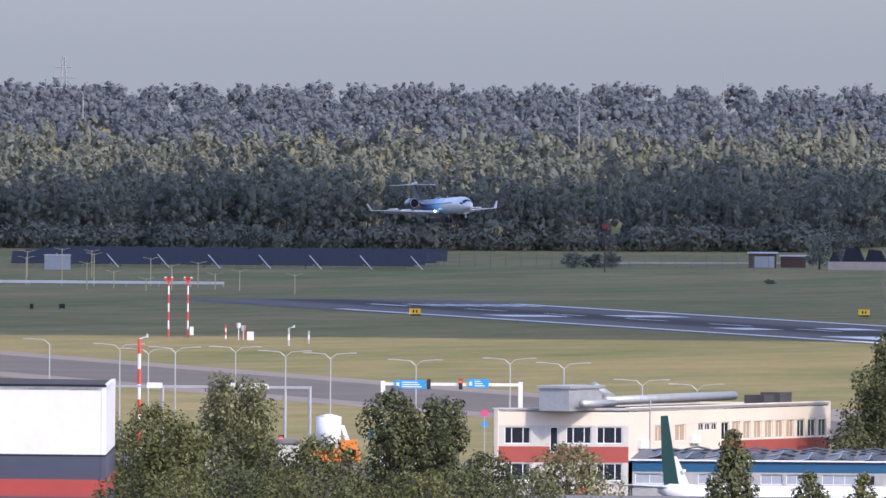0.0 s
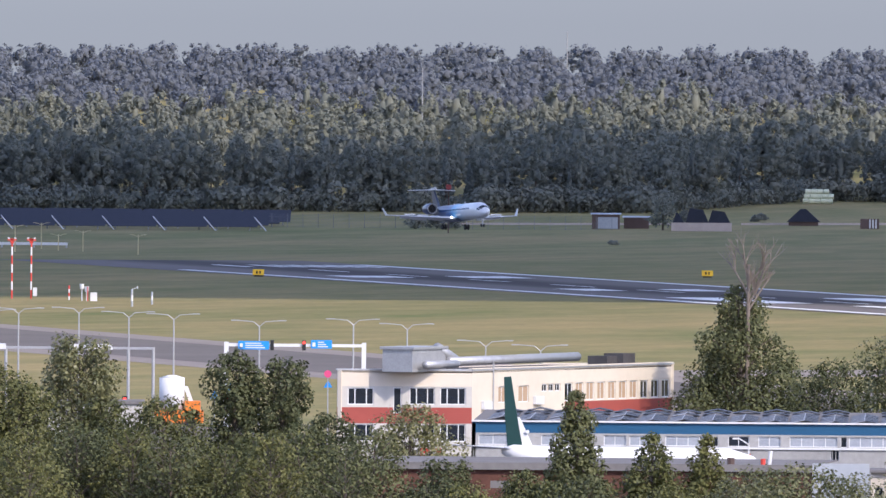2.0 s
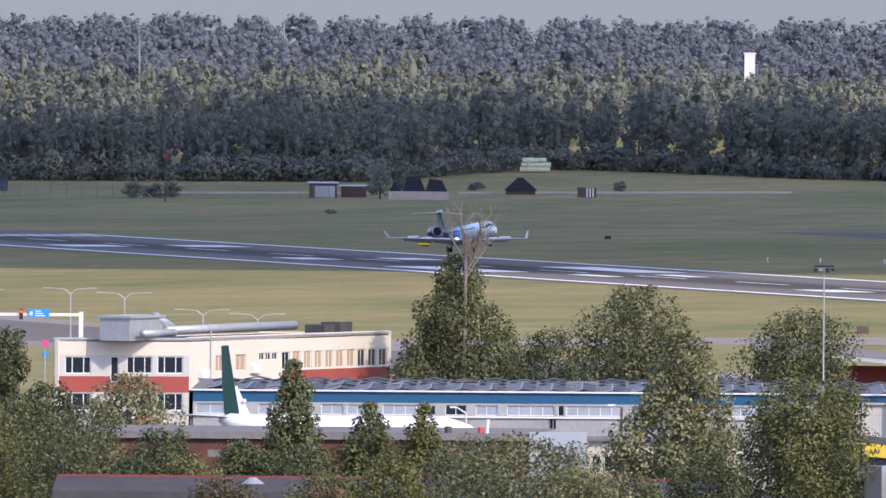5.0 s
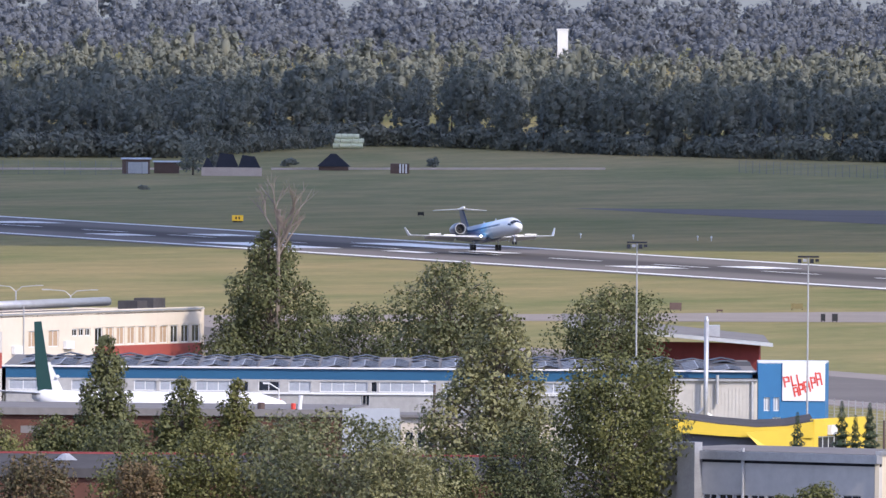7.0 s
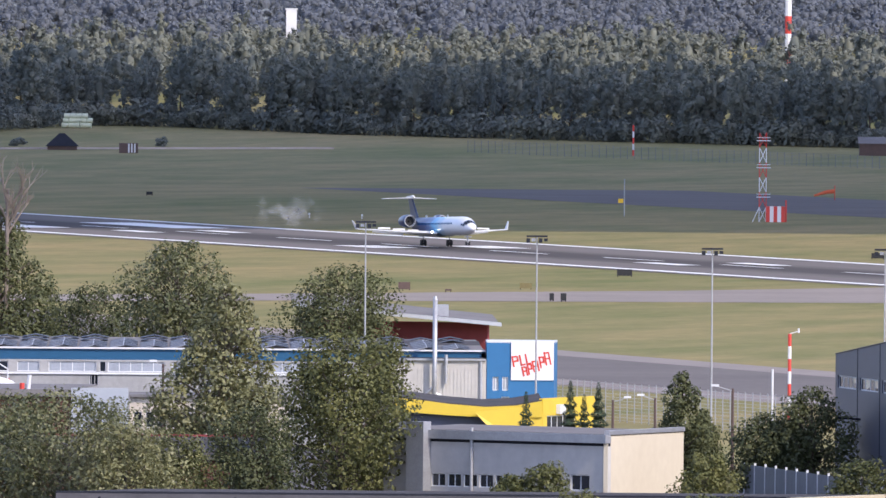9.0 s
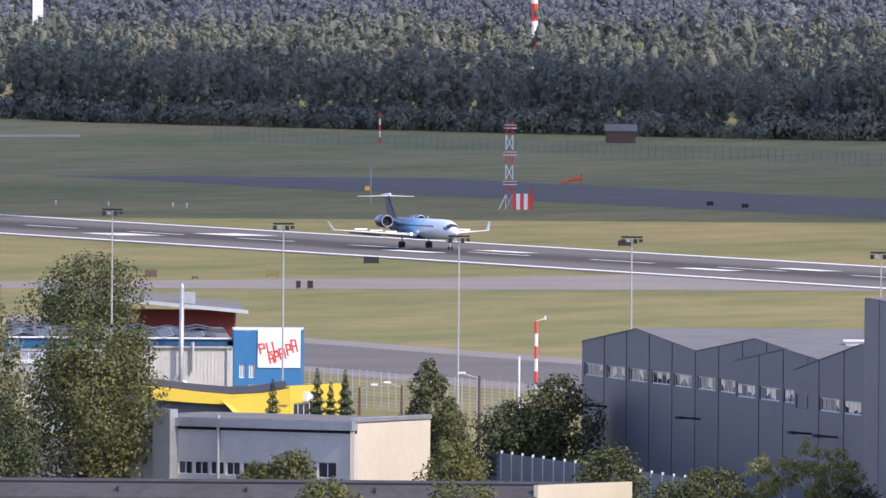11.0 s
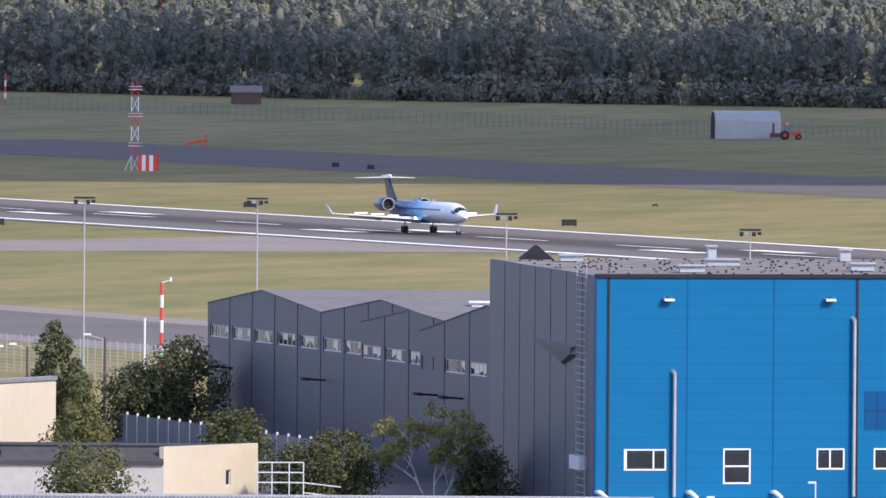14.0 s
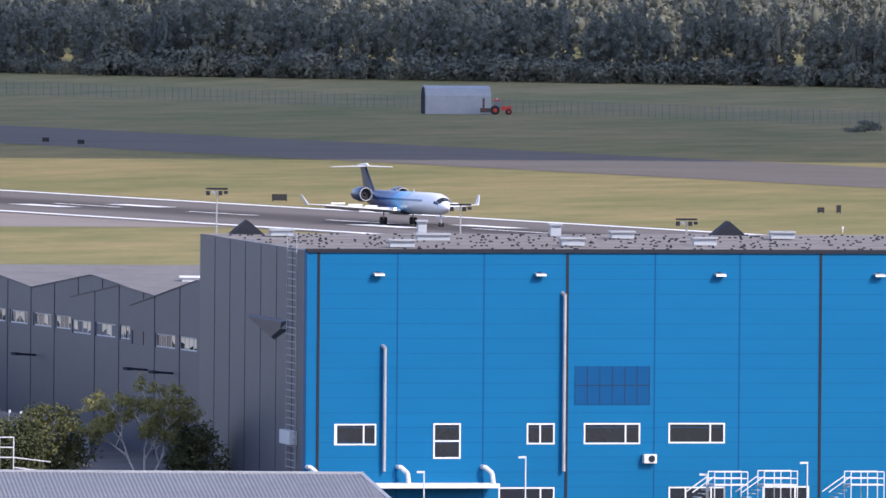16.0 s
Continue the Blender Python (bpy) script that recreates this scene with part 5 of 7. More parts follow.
    part("canopy", box(bmesh.new(), 4.2, 13.25, -2.2, 0, 1.0, 1.32, m), M_frame, b, "white entrance canopy")
    for x in (0.1, 6.6, 12.7):
        bm = bmesh.new()
        tube(bm, m @ Vector((x + 0.5, -0.9, 1.3)), m @ Vector((x + 0.4, -0.9, 2.0)), 0.16, n=10)
        tube(bm, m @ Vector((x + 0.4, -0.9, 2.0)), m @ Vector((x, -0.6, 2.4)), 0.16, n=10)
        tube(bm, m @ Vector((x, -0.6, 2.4)), m @ Vector((x - 0.05, 0, 2.4)), 0.16, n=10)
        part("vent_pipe", bm, M_frame, b, "white curved vent pipe")
    # grey side wall, with ladder and hood
    d2 = (Vector(C) - Vector(Lp)).normalized() * 0.36
    wall(b, Lp, (C[0] - d2.x, C[1] - d2.y), [(0, 17.25, M_grey, "dark grey side cladding")])
    m2, l2 = frame_of(Lp, C)
    for x in (9, 18, 27, 36, 45, 54):
        part("panel_joint", box(bmesh.new(), x - 0.06, x + 0.06, -0.02, 0, 0, 17.2, m2), M_joint, b)
    part("corner_trim", box(bmesh.new(), l2 - 1.6, l2 + 0.05, -0.06, 0, 0, 17.3, m2), M_blue, b, "blue corner trim")
    bm = bmesh.new()
    for x in (52.9, 58.2):
        tube(bm, m2 @ Vector((x, -0.25, 2)), m2 @ Vector((x, -0.25, 18.4)), 0.04, n=6)
    lad = part("ladder", bm, M_pole, b, "galvanised wall ladder")
    for k in range(34):
        part("rung", tube(bmesh.new(), m2 @ Vector((52.9, -0.25, 2.2 + 0.48 * k)), m2 @ Vector((58.2, -0.25, 2.2 + 0.48 * k)), 0.035, n=6), M_pole, lad)
    part("meter_box", box(bmesh.new(), 51.2, 57.0, -0.5, 0, 3.75, 4.7, m2), M_frame, b, "white meter box")
    bm = bmesh.new()
    loft(bm, [[m2 @ Vector(p) for p in ((30, -0.02, 12.2), (52, -0.02, 12.2), (52, -0.02, 11.6), (44, -0.02, 10.7))], [m2 @ Vector(p) for p in ((31, -0.4, 12.1), (51, -0.4, 12.1), (50, -0.35, 11.6), (44, -0.25, 10.9))]])
    part("intake_hood", bm, M_grey, b, "grey metal intake hood")
    K = (Lp[0] + R[0] - C[0], Lp[1] + R[1] - C[1])
    wall(b, R, K, [(0, 17.2, M_grey, "")])
    wall(b, K, Lp, [(0, 17.2, M_grey, "")])
    part("roof", loft(bmesh.new(), [[(*Lp, 17.3), (*C, 17.15)], [(*K, 17.3), (*R, 17.15)]], closed=False, caps=False), M_rooftop, b, "grey felt roof with seams")
    bm = bmesh.new()
    rng = random.Random(5)
    for j in range(1, 13):
        for i in range(42):
            y = j * 4.8 + rng.uniform(-.3, .3)
            x = rng.uniform(0.5 + 0.19 * y, ln - 0.5)
            zr = 17.16 + 0.15 * y / 62
            v = m @ Vector((x, y, zr))
            box(bm, -0.08, 0.08, -0.12, 0.12, 0, 0.09, Matrix.Translation(v))
    tagged(part("roof_ballast", bm, M_joint, b), kind="stuff")
    for j in range(1, 12):
        part("roof_seam", box(bmesh.new(), 0.3 + 0.95 * j, ln, 5.0 * j, 5.0 * j + 0.3, 17.16 + 0.012 * j, 17.20 + 0.012 * j, m), M_roof, b)
    for x, y, w, h in ((-1.3, 50, 1.6, 0.5), (7.0, 14, 1.7, 0.55), (9.7, 36, 2.3, 0.5), (9.2, 52, 0.6, 1.3), (19.6, 20, 1.6, 0.6), (19.2, 52, 0.75, 1.0), (24.0, 44, 1.6, 0.55), (29.4, 22, 1.6, 0.6), (36.0, 44, 1.7, 0.55), (45, 30, 1.6, 0.6)):
        v = m @ Vector((x + 0.30 * y, y, 17.2 + 0.003 * y))
        r = part("roof_vent", box(bmesh.new(), -w / 2, w / 2, -1.0, 1.0, 0, h * .75, Matrix.Translation(v)), M_palegrey, b, "pale roof vent")
        part("vent_cap", box(bmesh.new(), -w / 2 - .1, w / 2 + .1, -1.2, 1.2, h * .75, h * .75 + 0.12, Matrix.Translation(v)), M_metal, r)
    for x in (14.2, 50.5):
        v = m @ Vector((x, 60, 17.3))
        part("skylight", loft(bmesh.new(), [[v + Vector((-1.2, -2, 0)), v + Vector((1.2, -2, 0)), v + Vector((0, -2, 1.0))], [v + Vector((-1.2, 2, 0)), v + Vector((1.2, 2, 0)), v + Vector((0, 2, 1.0))]]), M_joint, b, "dark triangular skylight")


M_hallwall = mat("weathered_metal_wall", (0.33, 0.325, 0.31), (0.25, 0.245, 0.235), 0.7, size=3, fine=8)
M_rim = mat("panel_rim_aluminium", (0.30, 0.31, 0.34), (0.25, 0.26, 0.29), 0.5, size=1)
M_paleglass = mat("pale_window_glass", (0.32, 0.34, 0.37), (0.24, 0.26, 0.29), 0.25, size=1.2, spec=0.6)
# very light cream that paints sunlit reflections into the hangar panes
M_panereflect = mat("cream_pane_reflection", (0.95, 0.80, 0.55), (0.85, 0.68, 0.44), 0.6, size=0.8)
M_fasciabright = mat("bright_blue_render", (0.03, 0.135, 0.29), (0.027, 0.12, 0.26), 0.7, size=4)
M_palegrey = mat("pale_grey_cladding", (0.36, 0.38, 0.40), (0.30, 0.32, 0.34), 0.5, size=4)
M_creamplain = mat("pale_cream_render", (0.56, 0.49, 0.36), (0.50, 0.43, 0.31), 0.85, size=5, bump=0.01)
M_redwarm = mat("red_cladding", (0.36, 0.06, 0.045), (0.31, 0.05, 0.04), 0.5, size=4)
M_corr = mat("corrugated_metal", (0.22, 0.215, 0.21), (0.165, 0.16, 0.155), 0.6, metal=0.2, size=3)
M_rooftop = mat("hangar_roof_felt", (0.26, 0.24, 0.225), (0.17, 0.155, 0.145), 0.95, size=5, fine=8, bump=0.02, spec=0.05)
office_building()
hall()
sign_tower()
yellow_building()
low_buildings()
sawtooth_hangar()
blue_hangar()


# ---- trees between the buildings ----
def envelope(shape, f):
    if shape == "cone":
        return max(0.08, 1.02 * (1 - f) ** 0.6) if f > 0.15 else 0.8
    if shape == "column":
        return (0.80 + 0.20 * math.sin(9 * f)) * max(0.1, 1 - f) ** 0.36
    return math.sin(math.pi * min(1.0, 0.14 + 0.83 * f)) ** 0.6


def garden_tree(x, y, h, w, shape, leaf, label, seed, n=3600, low=0.10, bark=None, size=0.27, z=0.0):
    rng = np.random.default_rng(seed)
    t = thing("tree", x, y, z, 0, label, "tree", "trees between the buildings")
    lobes = []
    bm = bmesh.new()
    lean = (rng.uniform(-.03, .03) * h, rng.uniform(-.03, .03) * h)
    prev = Vector((0, 0, -0.3))
    for k in range(1, 5):
        p = Vector((lean[0] * k / 4 + rng.uniform(-.1, .1), lean[1] * k / 4, h * 0.9 * k / 4))
        tube(bm, prev, p, 0.022 * h * (1.12 - 0.25 * (k - 1)), 0.022 * h * (1.12 - 0.25 * k), 7)
        prev = p
    count = int(34 + 4.2 * w * (h / w) ** 0.5)
    for i in range(count):
        f = low + (1 - low) * (i + 0.5) / count
        e = envelope(shape, (f - low) / (1 - low)) * w / 2
        an = i * 2.4 + rng.uniform(-.5, .5)
        q = rng.uniform(0.40, 1.0)
        c = Vector((lean[0] * f + e * q * math.cos(an), lean[1] * f + e * q * math.sin(an), h * min(f, 0.97)))
        r = e * rng.uniform(0.16, 0.40) + 0.28
        lobes.append((c.x, c.y, c.z, r, r, r * rng.uniform(0.8, 1.25)))
        a = Vector((lean[0] * f, lean[1] * f, max(0.6, c.z - 0.45 * e - 0.5)))
        tube(bm, a, c, 0.010 * h * (1.1 - f), 0.003 * h, 5, caps=False)
    part("trunk", bm, bark or M_bark, t, "trunk with limbs")
    V, Q = crown(rng, n, lobes, size, 0.7, 0.55)
    piece("crown", arrays_mesh("crown", V, Q, leaf), t)
    return t


def bare_limbs(bm, rng, p, d, ln, r, level):
    q = p + d * ln
    tube(bm, p, q, r, r * 0.6, 5, caps=False)
    if level == 0:
        return
    for k in range(3):
        v = (d + Vector((rng.uniform(-.7, .7), rng.uniform(-.7, .7), rng.uniform(-.1, .5)))).normalized()
        bare_limbs(bm, rng, p + d * ln * rng.uniform(0.45, 1.0), v, ln * rng.uniform(0.55, 0.8), r * 0.55, level - 1)


def planting():
    dk, md, wl = M_leafdark, M_leaf, M_leaf2
    A, B, W = "broad dark green leafy tree beside the buildings", "mid-green leafy tree with an uneven crown", "silvery green willow-like tree moving in the wind"
    rows = [(-80.9, 1798, 12.0, 9.0, "round", md, B), (-74.7, 1698, 12.3, 8.0, "round", md, B), (-71.0, 1749, 15.0, 9.0, "column", wl, W), (-66.5, 1690, 11.0, 7.0, "round", md, B), (-57.2, 1719, 14.5, 6.2, "column", dk, A), (-53.1, 1719, 14.0, 6.0, "column", dk, A),
            (-60.4, 1639, 12.0, 8.5, "round", md, B), (-65.5, 1622, 9.6, 7.0, "round", dk, A), (-52.0, 1625, 9.5, 7.0, "round", md, B), (-46.7, 1637, 11.0, 6.5, "round", dk, A), (-41.9, 1699, 10.6, 7.6, "round", wl, W),
            (-36.0, 1600, 8.2, 5.5, "round", dk, A), (-30.2, 1600, 7.4, 4.5, "round", dk, A),
            (-26.6, 1638, 13.2, 5.4, "cone", dk, "tall dark conical alder beside the brick building"), (-20.4, 1600, 10.5, 6.0, "cone", md, B), (-16.2, 1600, 10.5, 5.2, "cone", md, B),
            (-16.1, 1930, 18.2, 12.5, "cone", dk, A), (0.3, 1885, 15.6, 9.8, "round", wl, "pale grey-green birch with a rounded crown"), (-7.5, 1900, 11.1, 8.5, "round", dk, A), (3.9, 1600, 16.6, 11.0, "cone", wl, W),
            (15.1, 1840, 14.0, 11.5, "round", dk, "round dark green lime tree behind the hall"), (12.9, 1557, 13.4, 9.2, "round", md, B), (16.0, 1582, 12.4, 5.5, "column", md, B), (6.2, 1540, 8.0, 6.0, "round", dk, A),
            (-7.7, 1520, 9.4, 11.0, "round", wl, W), (-11.8, 1536, 8.9, 7.5, "round", wl, W), (-3.2, 1512, 7.5, 7.0, "round", wl, W), (0.5, 1525, 6.5, 6.0, "round", md, B), (39.5, 1580, 10.2, 5.0, "cone", dk, A), (50.2, 1599, 8.6, 5.6, "round", dk, A), (46.3, 1600, 6.4, 5.2, "round", dk, A), (48.5, 1602, 6.0, 5.0, "round", dk, A),
            (27.6, 1494, 5.1, 3.4, "round", md, "small bushy tree by the workshop wall"), (24.8, 1494, 4.2, 2.6, "round", md, "small bushy tree by the workshop wall"), (38.2, 1462, 6.7, 4.6, "round", md, B), (49.6, 1462, 6.3, 4.8, "round", md, B),
            (28.3, 1400, 5.5, 4.6, "round", md, B), (36.8, 1380, 5.8, 5.8, "round", md, B), (56.1, 1440, 5.4, 5.0, "round", md, B), (53.5, 1436, 4.6, 4.0, "round", dk, A), (66.6, 1442, 4.0, 4.0, "round", dk, A), (-30.1, 1500, 6.6, 6.5, "round", M_autumn, "bush with reddish brown autumn leaves"), (-22.0, 1500, 6.0, 4.5, "column", M_autumn, "bush with reddish brown autumn leaves"),
            (-28.2, 1598, 6.5, 5.0, "round", md, B), (-22.5, 1532, 6.4, 6.5, "round", md, B), (-17.6, 1534, 7.4, 6.5, "round", md, B), (41.5, 1592, 7.0, 4.0, "cone", dk, A)]
    for i, (x, y, h, w, sh, leaf, lab) in enumerate(rows):
        w *= {"column": 1.4, "cone": 1.15}.get(sh, 1.12)
        garden_tree(x, y, h, w, sh, leaf, lab, 100 + i, n=int(2600 + 84 * h * w), size=0.108 + 0.003 * h)
    fill = random.Random(21)
    for i in range(26):
        x = -74 + 2.9 * i + fill.uniform(-1, 1)
        y = 1612 - 0.9 * i + fill.uniform(-14, 14)
        h = fill.uniform(8.4, 10.4) if x < -42 else fill.uniform(5.2, 7.4) if x < -12 else fill.uniform(3.6, 5.2)
        garden_tree(x, y, h, fill.uniform(6.0, 8.5), "round", fill.choice((md, dk, md)), "low leafy bush filling the gap between trees", 500 + i, n=4200, low=0.02, size=0.14)
    rng = random.Random(11)
    t = thing("birch", 62.9, 1439, 0, 0, "open birch with white forked stems and bright sparse leaves", "tree")
    bm, tips = bmesh.new(), []

    def fork(p, d, ln, r, level):
        q = p + d * ln
        tube(bm, p, q, r, r * 0.65, 6, caps=False)
        if level < 2:
            tips.append(q)
        if level == 0:
            return
        for k in range(3):
            v = (d * 0.7 + Vector((rng.uniform(-1.1, 1.1), rng.uniform(-.7, .7), rng.uniform(0.0, .6)))).normalized()
            fork(p + d * ln * rng.uniform(0.4, 1.0), v, ln * rng.uniform(0.7, 0.98), r * 0.62, level - 1)
    for k in range(3):
        fork(Vector((0.2 * k - .2, 0.1 * k, -0.2)), Vector((0.5 * (k - 1), 0.1 * (k % 2), 1)).normalized(), 2.7, 0.10, 3)
    part("stem", bm, M_birch, t, "white forked stems")
    lobes = [(q.x, q.y, q.z - rng.uniform(0, .3), rng.uniform(.35, .75), rng.uniform(.35, .75), rng.uniform(.3, .65)) for q in tips if q.z > 2.0]
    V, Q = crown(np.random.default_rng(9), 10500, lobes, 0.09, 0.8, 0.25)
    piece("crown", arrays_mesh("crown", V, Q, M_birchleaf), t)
    bm = bmesh.new()
    tube(bm, (0, 0, -12), (0.1, 0, 2.5), 0.22, 0.16, 7)
    for k in range(6):
        bare_limbs(bm, rng, Vector((0, 0, 0.6 * k - 2)), Vector((rng.uniform(-.75, .75), rng.uniform(-.3, .3), 1)).normalized(), 2.6, 0.13, 3)
    t = thing("dead_tree", -15.6, 1928.5, 17.4, 0, "bare dead tree top with pale grey branches", "tree")
    part("dead_crown", bm, M_dead, t)
    for i, (x, y, h) in enumerate(((28.9, 1660, 6.9), (32.9, 1680, 7.4), (35.2, 1680, 7.3), (34.1, 1684, 6.2))):
        r2 = np.random.default_rng(400 + i)
        t = thing("spruce", x, y, 0, 0, "young dark spruce beside the yellow building", "tree", "young spruces")
        V, Q = spruce_tree(r2, h, 2400)
        piece("crown", arrays_mesh("crown", V, Q, M_spruce), t)
        tv, tq = trunk_arrays(0.1, h * .9)
        piece("trunk", arrays_mesh("trunk", tv, tq, M_bark), t)


M_autumn = mat("reddish_leaves", (0.15, 0.10, 0.045), (0.07, 0.065, 0.028), 0.65, size=2.0, island=0.35, trans=0.3)
planting()


# ---- airfield and roadside things ----
def street_lamps():
    spots = [(-112.2, 2247, 11.4, 1), (-104.5, 2248, 10.9, 2), (-103.6, 2298, 9.7, 2), (-96.2, 2198, 11.3, 2), (-89.7, 2198, 11.4, 2), (-82.4, 2148, 11.7, 2), (-77.7, 2149, 11.5, 2), (-67.1, 2099, 11.6, 2), (-58.8, 2149, 11.1, 2), (-51.9, 2099, 11.4, 2), (-42.8, 2050, 10.5, 2), (-37.3, 2050, 10.1, 2)]
    for x, y, h, arms in spots:
        t = thing("street_lamp", x, y, 0, 0, "tall grey street lamp with two curved arms" if arms == 2 else "tall grey street lamp with one curved arm", "street lamp", "street lamps along the approach road")
        part("pole", tube(bmesh.new(), (0, 0, 0), (0, 0, h - 0.5), 0.13, 0.07), M_pole, t)
        for s in ((-1, 1) if arms == 2 else (-1,)):
            bm = bmesh.new()
            tube(bm, (0, 0, h - 0.5), (s * 0.6, 0, h), 0.05, n=6)
            tube(bm, (s * 0.6, 0, h), (s * 2.1, 0.1, h + 0.12), 0.05, n=6)
            a = part("arm", bm, M_pole, t)
            part("lamp_head", box(bmesh.new(), min(s * 2.0, s * 2.9), max(s * 2.0, s * 2.75), -0.12, 0.2, h + 0.08, h + 0.18), M_pole, a, "flat grey lamp head")


def road_gantries():
    t = thing("sign_gantry", 0, 2049, 0, 0, "white steel gantry with blue direction signs over the road", "road gantry")
    for x in (-68.8, -55.0):
        part("post", box(bmesh.new(), x - .22, x + .22, -.2, .2, 0, 10.3), M_frame, t)
    part("beam", box(bmesh.new(), -68.8, -55.0, -.16, .16, 9.85, 10.15), M_frame, t)
    for a, b, z0, z1 in ((-67.6, -64.5, 9.55, 10.4), (-60.3, -58.2, 9.7, 10.55)):
        s = part("direction_sign", box(bmesh.new(), a, b, -.32, -.2, z0, z1), M_roadsign, t, "blue road direction sign")
        for k in range(3):
            part("white_bar", box(bmesh.new(), a + .7, b - .4 - .2 * k, -.335, -.322, z0 + .14 + .22 * k, z0 + .24 + .22 * k), M_frame, s)
        part("white_bar", box(bmesh.new(), a + .15, a + .45, -.335, -.322, z0 + .2, z0 + .6), M_frame, s)
    for x, c in ((-64.2, M_dark), (-61.0, M_dark)):
        l = part("traffic_light", box(bmesh.new(), x - .18, x + .18, -.35, -.1, 9.5, 10.5), c, t, "black traffic light")
    part("red_lamp", tube(bmesh.new(), (-61.0, -.37, 10.28), (-61.0, -.36, 10.28), 0.14, n=10), M_redlamp, t, "lit red lamp")
    t = thing("road_gantry", 0, 2048.5, 0, 0, "grey steel gantry with white boxes over the road", "road gantry")
    for x in (-90.9, -78.6, -76.1):
        part("post", tube(bmesh.new(), (x, 0, 0), (x, 0, 9.7), 0.16), M_pole, t)
    part("beam", box(bmesh.new(), -90.9, -76.1, -.15, .15, 9.45, 9.7), M_pole, t)
    for a, b in ((-99.5, -96.5), (-84.5, -80.2), (-92.5, -90.9)):
        part("sign_box", box(bmesh.new(), a, b, -.4, -.16, 9.4, 9.95), M_frame, t, "white sign box seen from behind")
    part("side_beam", box(bmesh.new(), -101, -90.9, -.15, .15, 9.45, 9.65), M_pole, t)
    for x, y, h, c, lab in ((-71.2, 1990, 7.0, M_roadsign, "blue crossing sign on a post"), (-66.4, 1990, 6.8, M_roadsign, "blue crossing sign on a post"), (-66.4, 1986, 5.7, M_redlamp, "lit red traffic light on a post"), (-68.0, 1992, 6.0, M_roadsign, "blue crossing sign on a post"), (-76.5, 1985, 5.6, M_redlamp, "lit red traffic light on a post"), (-57.2, 2000, 8.0, M_redsign, "round red road sign on a post"), (-57.2, 2001, 7.0, M_roadsign, "blue crossing sign on a post")):
        t = thing("road_sign", x, y, 0, 0, lab, "road sign", "signs along the approach road")
        part("post", tube(bmesh.new(), (0, 0, 0), (0, 0, h), 0.05, n=6), M_pole, t)
        bm = bmesh.new()
        if c is M_roadsign:
            loft(bm, [[(-.42, -.08, h - .35), (.42, -.08, h - .35), (0, -.08, h + .4)], [(-.42, -.05, h - .35), (.42, -.05, h - .35), (0, -.05, h + .4)]])
            box(bm, -.12, .12, -.09, -.081, h - .2, h + .05)
        else:
            tube(bm, (0, -.1, h), (0, -.06, h), 0.36 if c is M_redsign else 0.2, n=14)
        part("sign_plate", bm, c, t)
        if c is M_redlamp:
            part("lamp_housing", box(bmesh.new(), -.26, .26, -.05, .2, h - .75, h + .35), M_dark, t)


def red_white_pole(name, x, y, h, r, label, stripes=7, z=0.0, head=None):
    t = thing(name, x, y, z, 0, label, "mast")
    red = M_red if "red" in label else M_palegrey
    for k in range(stripes):
        part("stripe", tube(bmesh.new(), (0, 0, h * k / stripes), (0, 0, h * (k + 1) / stripes), r, n=8), red if k % 2 == (stripes - 1) % 2 else M_white, t, ("red band" if red is M_red else "grey band") if k % 2 == (stripes - 1) % 2 else "white band")
    if head == "wind":
        part("wind_vane", tube(tube(bmesh.new(), (0, 0, h), (0.8, 0, h + 0.25), 0.05, n=6), (0.8, 0, h + .1), (0.8, 0, h + .5), 0.09, n=6), M_frame, t)
    if head == "red":
        part("lamp_rack", box(box(bmesh.new(), -.7, .7, -.2, .2, h - .35, h - .15), -.25, .25, -.2, .2, h - .8, h - .1), M_red, t, "red lamp rack")
        part("lamps", box(box(bmesh.new(), -.65, -.35, -.1, .1, h - .1, h + .1), .35, .65, -.1, .1, h - .1, h + .1), M_frame, t)
    return t


